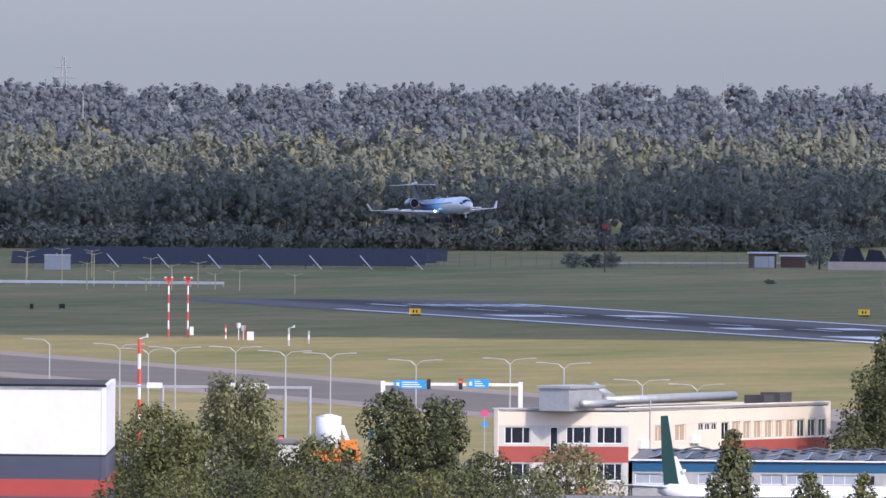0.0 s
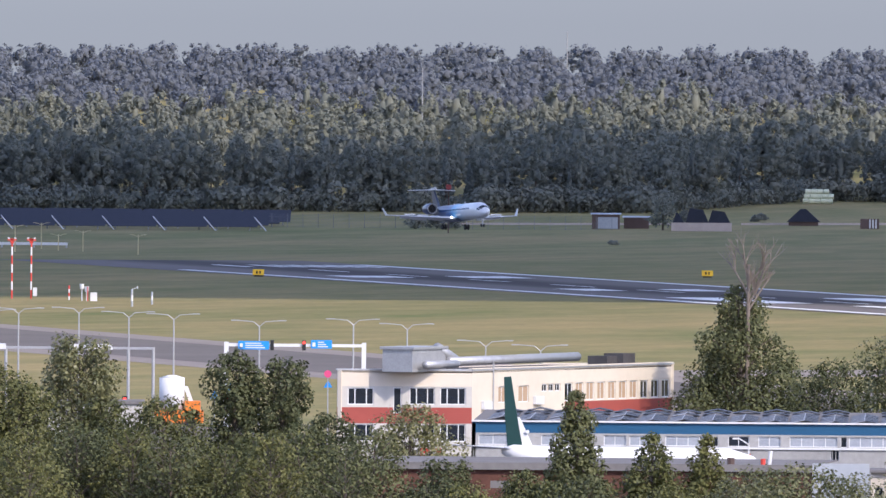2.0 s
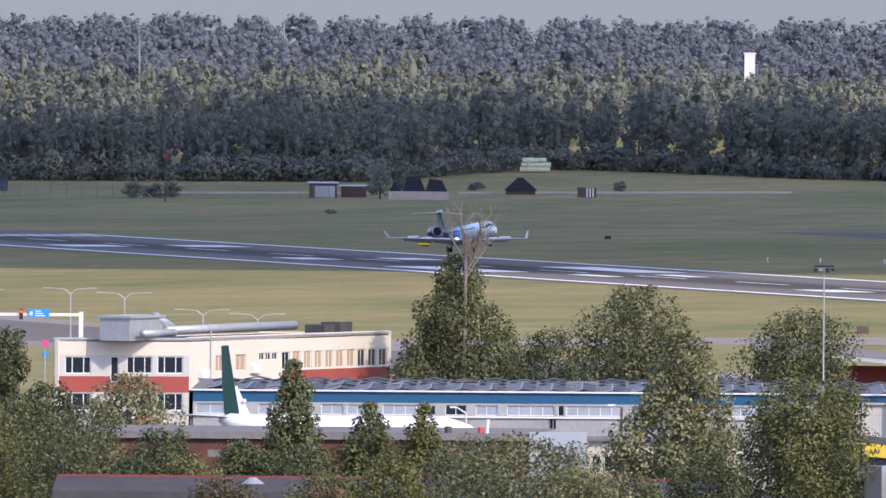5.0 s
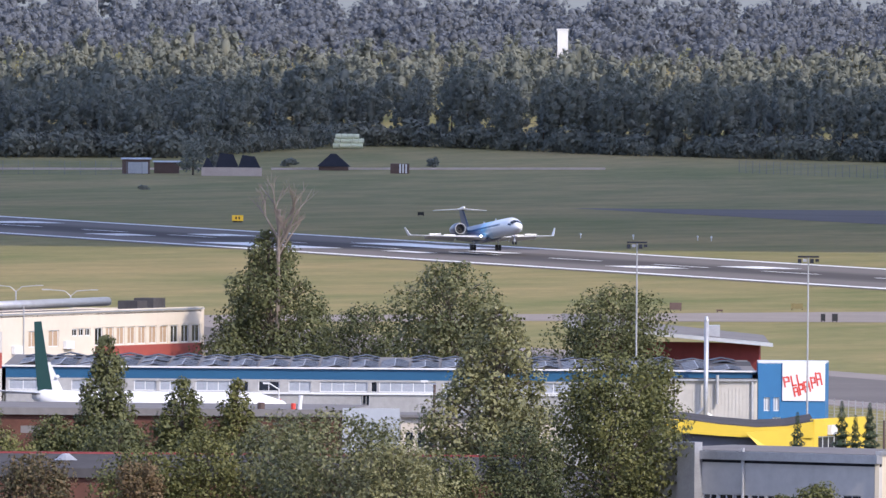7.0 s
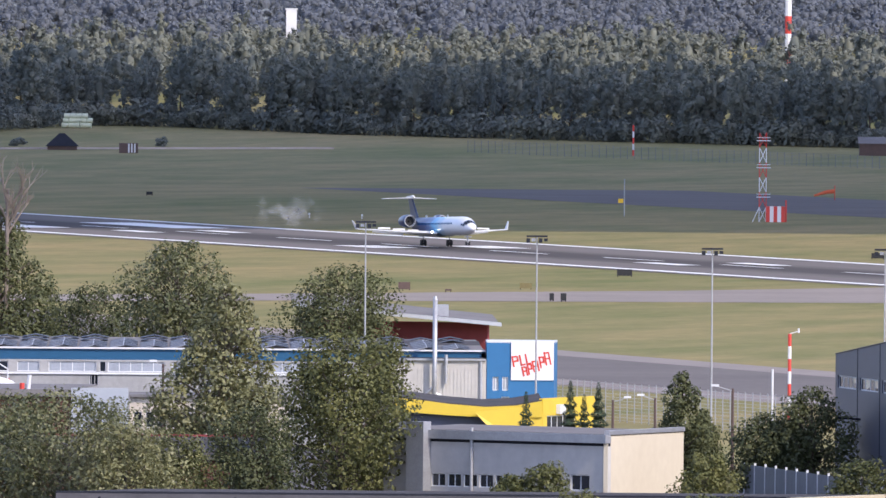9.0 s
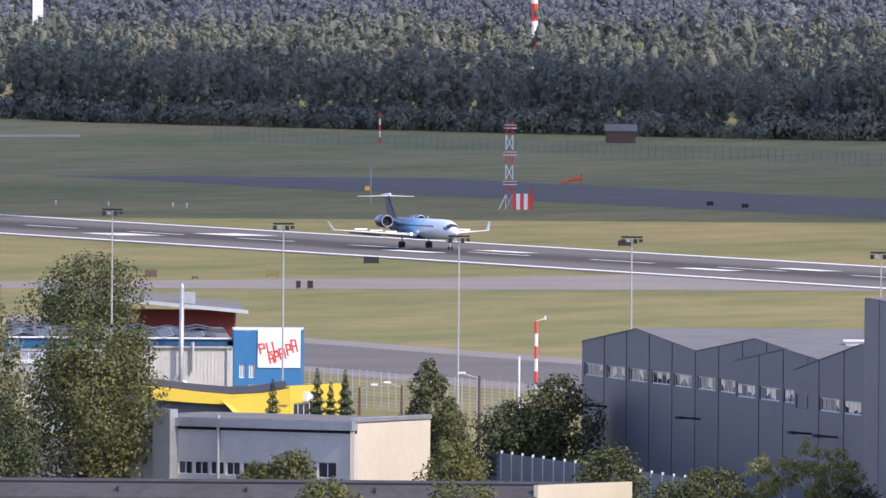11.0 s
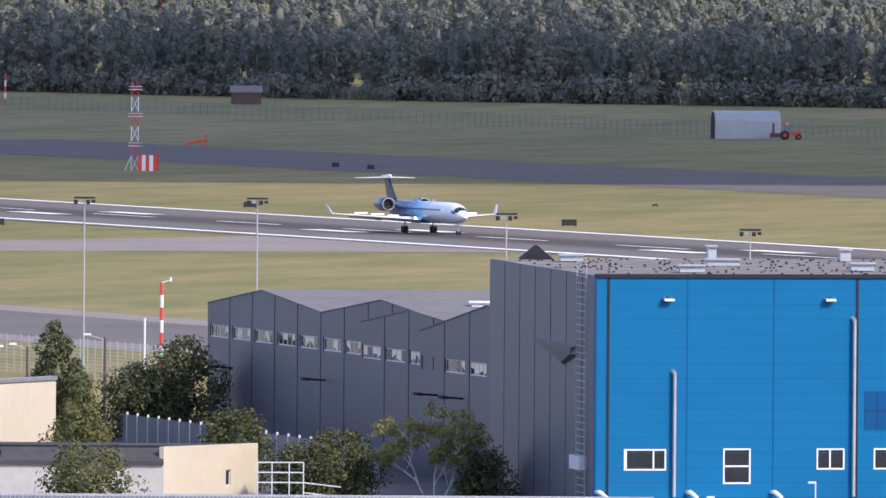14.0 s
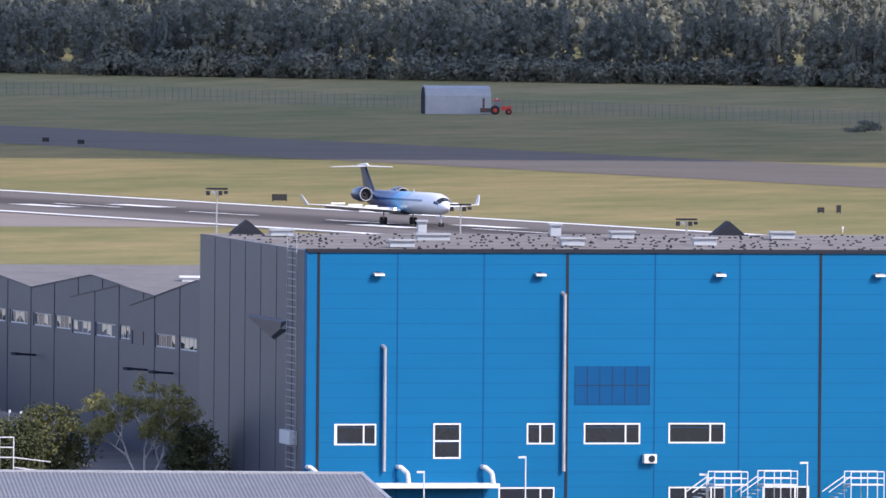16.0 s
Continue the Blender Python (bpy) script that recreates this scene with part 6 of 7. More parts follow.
def masts():
    red_white_pole("marker_mast", -137.1, 3108, 9.2, 0.13, "tall red and white striped lighting mast on the grass", 7, head="red")
    red_white_pole("marker_mast", -134.2, 3109, 9.2, 0.13, "tall red and white striped lighting mast on the grass", 7, head="red")
    part("junction_box", box(bmesh.new(), -133.9, -133.3, 3108.6, 3109, 0.4, 1.7), M_frame, thing("junction_box_stand", 0, 0, 0, 0, "white junction box at the mast foot", "junction box"))
    red_white_pole("marker_post", -128.0, 3099, 2.2, 0.12, "short red and white marker post", 4)
    red_white_pole("marker_post", -115.8, 3030, 2.6, 0.16, "short white marker post with a sensor", 3, head="wind")
    red_white_pole("marker_post", -113.8, 3056, 1.9, 0.14, "short white marker post", 3)
    red_white_pole("wind_mast", -94.7, 2080, 13.9, 0.17, "red and white striped wind mast beside the taxiway", 9, head="wind")
    red_white_pole("wind_mast", 56.4, 1862, 8.0, 0.16, "red and white striped wind mast beside the taxiway", 7, head="wind")
    red_white_pole("far_mast", 93.0, 4124, 6.2, 0.2, "thin red and white mast near the forest", 5, land(4124))
    t = thing("weather_instruments", -124.6, 3088, 0, 0, "white weather instruments and cabinet on the grass", "instrument")
    for x, h in ((-1.0, 2.6), (-0.3, 2.2)):
        part("sensor", tube(tube(bmesh.new(), (x, 0, 0), (x, 0, h), 0.07, n=6), (x, 0, h - .8), (x, 0, h), 0.28, 0.35, 10), M_frame, t)
    part("cabinet", box(bmesh.new(), 0.3, 1.3, -.4, .4, 0, 1.3), M_frame, t)
    part("post", tube(bmesh.new(), (-.1, -.5, 0), (-.1, -.5, 2.2), 0.07, n=6), M_red, t)
    t = thing("white_pole", 54.5, 1850, 0, 0, "plain white pole beside the taxiway", "pole")
    part("pole", tube(bmesh.new(), (0, 0, 0), (0, 0, 5.0), 0.1), M_frame, t)
    # lattice tower with platforms and a striped cabin
    t = thing("antenna_tower", 94.2, 3259, 0, 0, "red and white lattice antenna tower with three platforms", "tower")
    for k in range(6):
        bm = bmesh.new()
        z0, z1 = 14.2 * k / 6, 14.2 * (k + 1) / 6
        w = 0.55
        for a, c in ((-w, -w), (w, -w), (w, w), (-w, w)):
            tube(bm, (a, c, z0), (a, c, z1), 0.065, n=5)
        for a in (-w, w):
            tube(bm, (-w, a, z0), (w, a, z1), 0.05, n=5)
            tube(bm, (a, -w, z0), (a, w, z1), 0.05, n=5)
            tube(bm, (w, a, z0), (-w, a, z1), 0.05, n=5)
        part("lattice_section", bm, M_red if k % 2 else M_white, t, "red lattice section" if k % 2 else "white lattice section")
    for z in (3.9, 8.6, 12.9):
        part("platform", box(box(bmesh.new(), -1.0, 1.2, -1, 1, z, z + .12), -1.0, 1.2, -1, -.9, z + .5, z + .6), M_frame, t, "white platform with rail")
    part("stay", tube(bmesh.new(), (-1.6, 0, 0), (-0.5, 0, 2.4), 0.08, n=6), M_white, t)
    t = thing("striped_cabin", 96.2, 3258, 0, 0, "small red and white striped equipment cabin", "cabin")
    for k in range(5):
        part("panel", box(bmesh.new(), -1.5 + .6 * k, -.9 + .6 * k, -1, 1, 0, 2.5), M_white if k % 2 else M_red, t, "white panel" if k % 2 else "red panel")
    part("pole", tube(bmesh.new(), (1.7, 0, 0), (1.7, 0, 3.5), 0.12, n=6), M_red, t)
    t = thing("windsock", 115.3, 3555, 0, 0, "orange windsock blowing from a low pole", "windsock")
    part("pole", tube(bmesh.new(), (0, 0, 0), (0, 0, 2.6), 0.08, n=6), M_red, t)
    part("sock", loft(bmesh.new(), [[(x, r * math.cos(a), z + r * math.sin(a)) for a in np.linspace(0, 5.24, 6)] for x, z, r in ((0, 1.6, .42), (-1.4, 1.45, .36), (-2.6, 1.1, .28), (-3.6, .8, .2))]), M_orangered, t)
    t = thing("yellow_sensor_mast", 73.5, 3320, 0, 0, "thin mast with a yellow box on the grass", "mast")
    part("pole", tube(bmesh.new(), (0, 0, 0), (0, 0, 6.0), 0.09, n=6), M_pole, t)
    part("box", box(bmesh.new(), -1.0, -.2, -.3, .3, 2.1, 2.8), M_signyel, t)


def floodlights():
    for x, y, h in ((17.3, 1822, 18.5), (31.2, 1745, 18.4), (45.9, 1734, 17.6), (60.4, 1729, 17.7), (81.0, 1718, 16.7), (101.2, 1712, 15.6), (119.8, 1706, 14.6)):
        t = thing("floodlight_mast", x, y, 0, 0, "tall slim grey floodlight mast with a ring of lamps", "floodlight mast", "floodlight masts by the apron")
        part("pole", tube(bmesh.new(), (0, 0, 0), (0, 0, h), 0.10, 0.06), M_pole, t)
        bm = bmesh.new()
        box(bm, -0.9, 0.9, -0.06, 0.06, h - 0.15, h)
        box(bm, -0.06, 0.06, -0.8, 0.8, h - 0.15, h)
        part("crossbar", bm, M_joint, t)
        for k in range(4):
            a = (-.75, -.3, .3, .75)[k]
            part("lamp", box(bmesh.new(), a - .16, a + .16, -.3, -.05, h - .62 + .12 * (k % 2), h - .25), M_joint if k != 1 else M_metal, t, "dark floodlight")
    for x, y, h, arm in ((45.1, 1639, 7.7, 1.4), (40.1, 1690, 5.8, 1.2), (-0.6, 1640, 9.3, 0.8), (36.6, 1690, 5.6, -1.2)):
        t = thing("wooden_lamp_pole", x, y, 0, 0, "dark pole with a small lamp", "lamp pole")
        part("pole", tube(bmesh.new(), (0, 0, 0), (0, 0, h), 0.14, 0.10), M_brown, t)
        a = part("arm", tube(bmesh.new(), (0, 0, h - .2), (-arm, 0, h + .2), 0.04, n=6), M_pole, t)
        part("lamp_head", box(bmesh.new(), -arm - .3, -arm + .3, -.12, .12, h + .15, h + .32), M_frame, a)


def runway_signs():
    for x, y in ((-109.0, 3402.4), (-34.6, 3438.7)):
        t = thing("runway_sign", x, y, 0, 0, "yellow airfield sign beside the runway", "airfield sign", "yellow signs beside the runway")
        p = part("panel", box(bmesh.new(), -.95, .95, -.12, .12, 0.25, 1.2), M_signyel, t)
        part("black_bars", box(box(bmesh.new(), -.4, -.1, -.13, -.121, .5, .95), .15, .4, -.13, -.121, .5, .95), M_dark, p)
        part("foot", box(bmesh.new(), -.8, .8, -.1, .1, 0, .25), M_dark, t)
    for x, y, w, h, c in ((59.7, 2692, 2.0, 1.0, 0), (136.4, 2716, 2.0, 1.0, 0), (44.8, 2583, 1.5, .85, 1), (46.5, 2497, .55, 1.0, 0), (47.9, 2495, .7, 1.05, 0), (29.3, 2570, 1.5, 1.05, 2), (34.7, 2560, .8, .4, 2), (99.0, 2864, 1.8, .9, 0), (128.4, 3314, 1.1, .8, 0), (133.1, 3289, 1.1, .8, 0), (-175.2, 3447, .6, .9, 0), (203.5, 2649, .9, .8, 0), (205.9, 2650, .6, 1.1, 0), (158.0, 2903, .8, .4, 0), (-3.9, 3547, 1.1, .7, 0), (-170.2, 3450, 1.0, .9, 0)):
        t = thing("airfield_sign", x, y, 0, 0, ("dark back of an airfield sign on the grass", "olive airfield sign box on the grass", "dull red airfield sign box on the grass")[c], "airfield sign", "signs on the grass")
        part("panel", box(bmesh.new(), -w / 2, w / 2, -.1, .1, .15, h), (M_dark, M_olive, M_brown)[c], t)
        part("foot", box(box(bmesh.new(), -w / 2 + .05, -w / 2 + .15, -.05, .05, 0, .15), w / 2 - .15, w / 2 - .05, -.05, .05, 0, .15), M_dark, t)
    for x, y in ((40.5, 3251), (42.6, 3245), (195.0, 2503), (22.0, 3268), (30.3, 3256)):
        t = thing("runway_light", x, y, 0, 0, "small white runway light unit", "runway light")
        part("stem", tube(bmesh.new(), (0, 0, 0), (0, 0, .5), .06, n=6), M_frame, t)
        part("lamp", tube(bmesh.new(), (0, 0, .5), (0, 0, .78), .17, .12, 10), M_frame, t)


def approach_lights():
    for x, y, h in ((-140.4, 3701, 3.6), (-152, 3740, 3.8), (-168.5, 3726, 2.4), (-161, 3772, 4.8), (-171, 3800, 5.2), (-180, 3740, 5.0), (-183, 3830, 5.6), (-176, 3760, 3.2), (-190, 3850, 6.2), (-199.4, 3906, 5.0), (-205, 3850, 4.6), (-164, 3730, 4.8), (-157, 3752, 3.0), (-187, 3905, 5.2), (-194.2, 3800, 5.2)):
        z = land(y)
        t = thing("approach_light", x, y, z, 0, "pale yellow approach light post with a branching head", "approach light", "approach lights before the runway")
        part("post", tube(bmesh.new(), (0, 0, 0), (0, 0, h), 0.11, 0.08, 6), M_straw, t)
        bm2 = bmesh.new()
        for sx in (-1, 1):
            tube(bm2, (0, 0, h - .35), (sx * .9, 0, h), 0.05, n=5)
            tube(bm2, (sx * .9, 0, h), (sx * 1.5, 0, h + .05), 0.05, n=5)
        part("arms", bm2, M_straw, t)
    t = thing("cable_duct", 0, 3788, 0.2, 0, "long white cable duct on low supports", "duct")
    part("beam", box(bmesh.new(), -206, -156.8, -.3, .3, .5, 1.0), M_frame, t)
    for x in range(-205, -156, 6):
        part("support", box(bmesh.new(), x - .15, x + .15, -.2, .2, -.2, .5), M_pole, t)
    t = thing("equipment_container", -198, 3994, land(3994), 0, "white equipment container beside the solar field", "container")
    part("body", box(bmesh.new(), -2.5, 2.5, -1.3, 1.3, 0.05, 2.9), M_palegrey, t)
    part("roof", box(bmesh.new(), -2.6, 2.6, -1.4, 1.4, 2.9, 3.05), M_frame, t)
    bm = bmesh.new()
    for r in range(4):
        for i in range(8):
            x, y = -209 + i * 10 + r * 1.5, 4030 + r * 22
            if x > -131:
                continue
            z = land(y)
            t = thing("solar_table", x, y, z, 0, "dark tilted solar table on steel legs", "solar panel", "solar tables beyond the approach lights")
            part("panel", loft(bmesh.new(), [[(0, 0, 0.7), (9.6, 0, 0.7), (9.6, 0, 0.78), (0, 0, 0.78)], [(0, 5.5, 3.0), (9.6, 5.5, 3.0), (9.6, 5.5, 3.08), (0, 5.5, 3.08)]]), M_solar, t)
            for lx in (1.5, 8):
                part("leg", tube(tube(bmesh.new(), (lx, 1, 0), (lx, 1, 1.1), .07, n=5), (lx, 4.5, 0), (lx, 4.5, 2.5), .07, n=5), M_pole, t)
            if r == 0:
                part("end_brace", tube(bmesh.new(), (9.0, -.2, 2.7), (11.4, -1.6, 0.05), .10, n=5), M_frame, t, "pale slanting strut")


def field_buildings():
    def shed(name, x, y, w, d, h, label, wallm, roofm, pitch=0.6, cat="shed"):
        z = land(y)
        t = thing(name, x, y, z - 0.05, 0, label, cat)
        part("wall", box(bmesh.new(), -w / 2, w / 2, -d / 2, d / 2, 0, h), wallm, t)
        if pitch:
            part("roof", loft(bmesh.new(), [[(-w / 2 - .3, -d / 2 - .3, h), (w / 2 + .3, -d / 2 - .3, h), (w / 2 + .3, -d / 2 - .3, h + .15), (-w / 2 - .3, -d / 2 - .3, h + .15)], [(-w / 2 - .3, 0, h + pitch), (w / 2 + .3, 0, h + pitch), (w / 2 + .3, 0, h + pitch + .15), (-w / 2 - .3, 0, h + pitch + .15)], [(-w / 2 - .3, d / 2 + .3, h), (w / 2 + .3, d / 2 + .3, h), (w / 2 + .3, d / 2 + .3, h + .15), (-w / 2 - .3, d / 2 + .3, h + .15)]]), roofm, t)
        return t
    a = shed("brick_shed", -61.5, 4088, 5.5, 5, 2.9, "old brick shed with a pale flat roof", M_brown, M_palegrey, .2)
    part("pale_front", box(bmesh.new(), -1.6, 2.4, -2.58, -2.5, 0.1, 2.4), M_palegrey, a)
    shed("brick_shed", -55.5, 4096, 5.0, 4, 2.2, "old brick shed with a pale flat roof", M_brown, M_palegrey, .2)
    t = thing("ruined_barn", -42.2, 4070, land(4070), 0, "ruined dark barn with a broken roof and pale wall", "barn")
    part("wall", box(bmesh.new(), -6, 6, -2, 2, 0, 1.7), M_palebrick, t, "pale brick wall")
    for x0, x1, h in ((-5.8, -3.4, 3.8), (-3.2, 1.5, 4.6), (1.3, 5.8, 4.2)):
        part("roof", loft(bmesh.new(), [[(x0, -1.8, 1.6), (x0 + .8, 0, h)], [(x1, -1.8, 1.6), (x1 - 1.2, 0, h - .3)], [(x1 - .4, 1.8, 1.6), (x1 - 1.4, 1.0, h - .8)]], closed=False, caps=False), M_joint, t, "broken dark roof")
    t = thing("field_barn", -22.3, 4142, land(4142), 0, "small dark barn with a steep pyramid roof", "barn")
    part("wall", box(bmesh.new(), -3.0, 3.0, -2, 2, 0, .8), M_brown, t)
    part("roof", loft(bmesh.new(), [[(-3.4, -2.4, .8), (3.4, -2.4, .8), (3.4, 2.4, .8), (-3.4, 2.4, .8)], [(-.6, -.2, 3.4), (.5, -.2, 3.4), (.5, .2, 3.4), (-.6, .2, 3.4)]]), M_joint, t)
    t = thing("transformer_hut", -8.8, 4113, land(4113), 0, "small hut with white vertical stripes", "hut")
    part("body", box(bmesh.new(), -1.9, 1.9, -1, 1, 0, 2.0), M_brown, t)
    for k in range(3):
        part("white_stripe", box(bmesh.new(), -.1 + .6 * k, .2 + .6 * k, -1.05, -1.0, .1, 1.9), M_frame, t)
    bm = bmesh.new()
    n = 46
    for i in range(n):
        x0 = -92 + (33 + 92) * i / n
        x1 = -92 + (33 + 92) * (i + 1) / n
        if -49 < x0 < -36:
            continue
        y0, y1 = 4119 + (4174 - 4119) * i / n, 4119 + (4174 - 4119) * (i + 1) / n
        loft(bm, [[(x0, y0, land(y0)), (x0, y0 + .3, land(y0)), (x0, y0 + .3, land(y0) + .42), (x0, y0, land(y0) + .42)], [(x1, y1, land(y1)), (x1, y1 + .3, land(y1)), (x1, y1 + .3, land(y1) + .42), (x1, y1, land(y1) + .42)]])
    tagged(solid("concrete_barrier", bm, M_palebrick), "low whitish concrete barrier across the field", "barrier", kind="structure")
    rng = random.Random(8)
    me = mesh_of("bale", tube(bmesh.new(), (-.6, 0, 0), (.6, 0, 0), .6, n=12), M_bale)
    for r in range(3):
        for i in range(5 - (r == 2)):
            ob = new("hay_bale", me)
            ob.matrix_basis = pose(-23.0 + i * 1.28 + .25 * r, 4357 + r * .1, land(4357) + .6 + r * 0.98, 0, 0, rng.uniform(-6, 6))
            tagged(ob, "white film-wrapped hay bale stacked at the wood", "hay bale", "stack of wrapped hay bales")
    # arched store and tractor
    t = thing("arched_store", 221.2, 3757, land(3757), 4, "pale grey arched metal store, its open end filled with painted shade", "shed")
    prof = [(-3.2, 0), (-3.2, 3.4), (-2.2, 4.7), (0, 5.2), (2.2, 4.7), (3.2, 3.4), (3.2, 0)]
    part("shell", loft(bmesh.new(), [[(-6, y, z) for y, z in prof], [(6, y, z) for y, z in prof]], caps=False), M_palegrey, t, "pale grey metal shell")
    # near-black block closes the open end; its colour is the shade inside
    part("shade_block", loft(bmesh.new(), [[(-6.2, y * .98, z * .98) for y, z in prof], [(-5.6, y * .98, z * .98) for y, z in prof]]), M_joint, t, "dark block imitating the shade inside the open end")
    part("door_frame", loft(bmesh.new(), [[(-6.25, y, z) for y, z in prof], [(-6.0, y * 1.03, z * 1.03) for y, z in prof]], caps=False), M_pole, t)
    t = thing("tractor", 228.5, 3749, land(3749), 0, "red tractor with a rear loader beside the store", "tractor")
    part("bonnet", box(bmesh.new(), .4, 2.3, -.45, .45, .8, 1.55), M_red, t)
    part("cab", loft(bmesh.new(), [[(-1.1, -.75, 1.1), (.5, -.75, 1.1), (.5, .75, 1.1), (-1.1, .75, 1.1)], [(-.9, -.65, 2.6), (.3, -.65, 2.6), (.3, .65, 2.6), (-.9, .65, 2.6)]]), M_glass, t)
    part("cab_roof", box(bmesh.new(), -1.05, .45, -.75, .75, 2.6, 2.8), M_red, t)
    part("beacon", tube(bmesh.new(), (-.3, 0, 2.8), (-.3, 0, 3.1), .12, n=8), M_frame, t)
    part("loader", box(box(bmesh.new(), -3.4, -1.2, -.6, .6, .4, 1.2), -3.0, -2.6, -.2, .2, 1.2, 3.0), M_brown, t)
    for x, r in ((-.7, .85), (1.8, .55)):
        for sy in (-1, 1):
            w = part("wheel", tube(bmesh.new(), (x, sy * .55, r), (x, sy * .95, r), r, n=18), M_dark, t)
            part("hub", tube(bmesh.new(), (x, sy * .95, r), (x, sy * .98, r), r * .45, n=12), M_red, w)
    shed("wooden_hut", 142.5, 4150, 6.0, 4, 2.4, "small grey wooden hut by the forest", M_brown, M_roof, 1.3, "hut")
    # far landmarks
    t = thing("forest_house", 26.8, 4640, land(4640), 0, "white house top above the trees", "house")
    part("wall", box(bmesh.new(), -1.2, 1.2, -2, 2, 0, 16.5), M_white, t)
    part("roof", box(bmesh.new(), -1.4, 1.4, -2.1, 2.1, 16.5, 16.9), M_frame, t)
    red_white_pole("chimney_stack", 139.6, 4640, 32, 0.75, "tall red and white chimney in the forest", 8, land(4640))
    t = thing("power_pylon", -241.3, 4890, land(4890), 0, "distant lattice power pylon", "pylon")
    bm = bmesh.new()
    for s in (-1, 1):
        tube(bm, (s * 1.6, 0, 0), (s * .2, 0, 19.5), .14, n=4)
    for z, w in ((12, 2.2), (14.5, 2.8), (17, 2.0)):
        tube(bm, (-w, 0, z), (w, 0, z), .12, n=4)
    for k in range(8):
        tube(bm, (-1.6 + .17 * k, 0, 2.3 * k), (1.4 - .17 * k, 0, 2.3 * k + 2.3), .08, n=4)
    part("lattice", bm, M_pole, t)
    for x, y, h in ((-224.5, 4640, 21.5), (-109.8, 4560, 23), (-83.8, 4925, 16.0)):
        t = thing("slender_mast", x, y, land(y), 0, "slender grey mast above the trees", "mast")
        part("pole", tube(bmesh.new(), (0, 0, 0), (0, 0, h), .22, .1, 6), M_pole, t)
    t = thing("camera_pole", -91.5, 4020, land(4020), 0, "tall pole with a red light box on the field", "pole")
    part("pole", tube(bmesh.new(), (0, 0, 0), (0, 0, 9), .13, n=6), M_brown, t)
    part("box", box(bmesh.new(), -.5, .5, -.4, .4, 8.6, 9.6), M_redwall, t)


def field_bushes():
    """Lone trees and shrubs on the rough grass before the forest."""
    for i, (x, y, h, w) in enumerate(((-50.0, 4076, 8.6, 6.6), (-31.6, 4180, 2.0, 4.2), (-2.3, 4180, 2.3, 3.8), (-57.2, 3892, 1.0, 2.8), (-99.0, 4066, 3.4, 6.4), (-95.0, 4068, 3.2, 6.4), (-91.2, 4066, 3.5, 6.2),
                                      (-46.0, 4082, 4.2, 4.6), (-39.0, 4080, 3.6, 4.2), (278.6, 3528, 2.3, 8.6))):
        rng = np.random.default_rng(700 + i)
        t = thing("field_tree" if h > 5 else "bush", x, y, land(y) - 0.1, 0, "lone leafy tree on the rough grass" if h > 5 else "low dark shrub on the rough grass", "tree" if h > 5 else "shrub")
        lobes = []
        for k in range(16):
            an, q, f = rng.uniform(0, 6.28), rng.uniform(0.2, 0.75), rng.uniform(0.2, 0.85)
            e = w / 2 * (1.05 - 0.6 * f)
            lobes.append((e * q * math.cos(an), e * q * math.sin(an), h * f, 0.36 * e + 0.1 * h, 0.36 * e + 0.1 * h, 0.13 * h + 0.1))
        V, Q = crown(rng, 900, lobes, 0.16 + 0.012 * h, 0.9, 0.5)
        piece("crown", arrays_mesh("crown", V, Q, M_woodhazed), t)
        tv, tq = trunk_arrays(0.03 * h, h * .7)
        piece("trunk", arrays_mesh("trunk", tv, tq, M_bark), t)


def tyre_smoke():
    """The puff left by the wheels at touchdown: a thin cloud of faint flecks."""
    rng = np.random.default_rng(31)
    m = mat("tyre_smoke", (0.75, 0.76, 0.80), (0.65, 0.66, 0.70), 1.0, spec=0.0, alpha=0.036)
    n = 110
    c = rng.normal(size=(n, 3)) * np.array((2.0, 5.0, 1.1)) + np.array((0, 0, 2.6))
    c[:, 2] = np.maximum(c[:, 2], 0.5)
    a = rng.normal(size=(n, 3))
    a /= np.linalg.norm(a, axis=1, keepdims=True)
    b = np.cross(a, rng.normal(size=(n, 3)))
    b /= np.linalg.norm(b, axis=1, keepdims=True)
    r = rng.uniform(0.5, 1.2, (n, 1))
    V = np.stack([c - a * r, c - b * r, c + a * r, c + b * r], 1).reshape(-1, 3)
    t = thing("tyre_smoke", 0, 0, 0, 0, "faint bluish puff of tyre smoke over the runway", "smoke")
    piece("puff", arrays_mesh("puff", V, np.arange(4 * n).reshape(-1, 4), m), t)
    return t


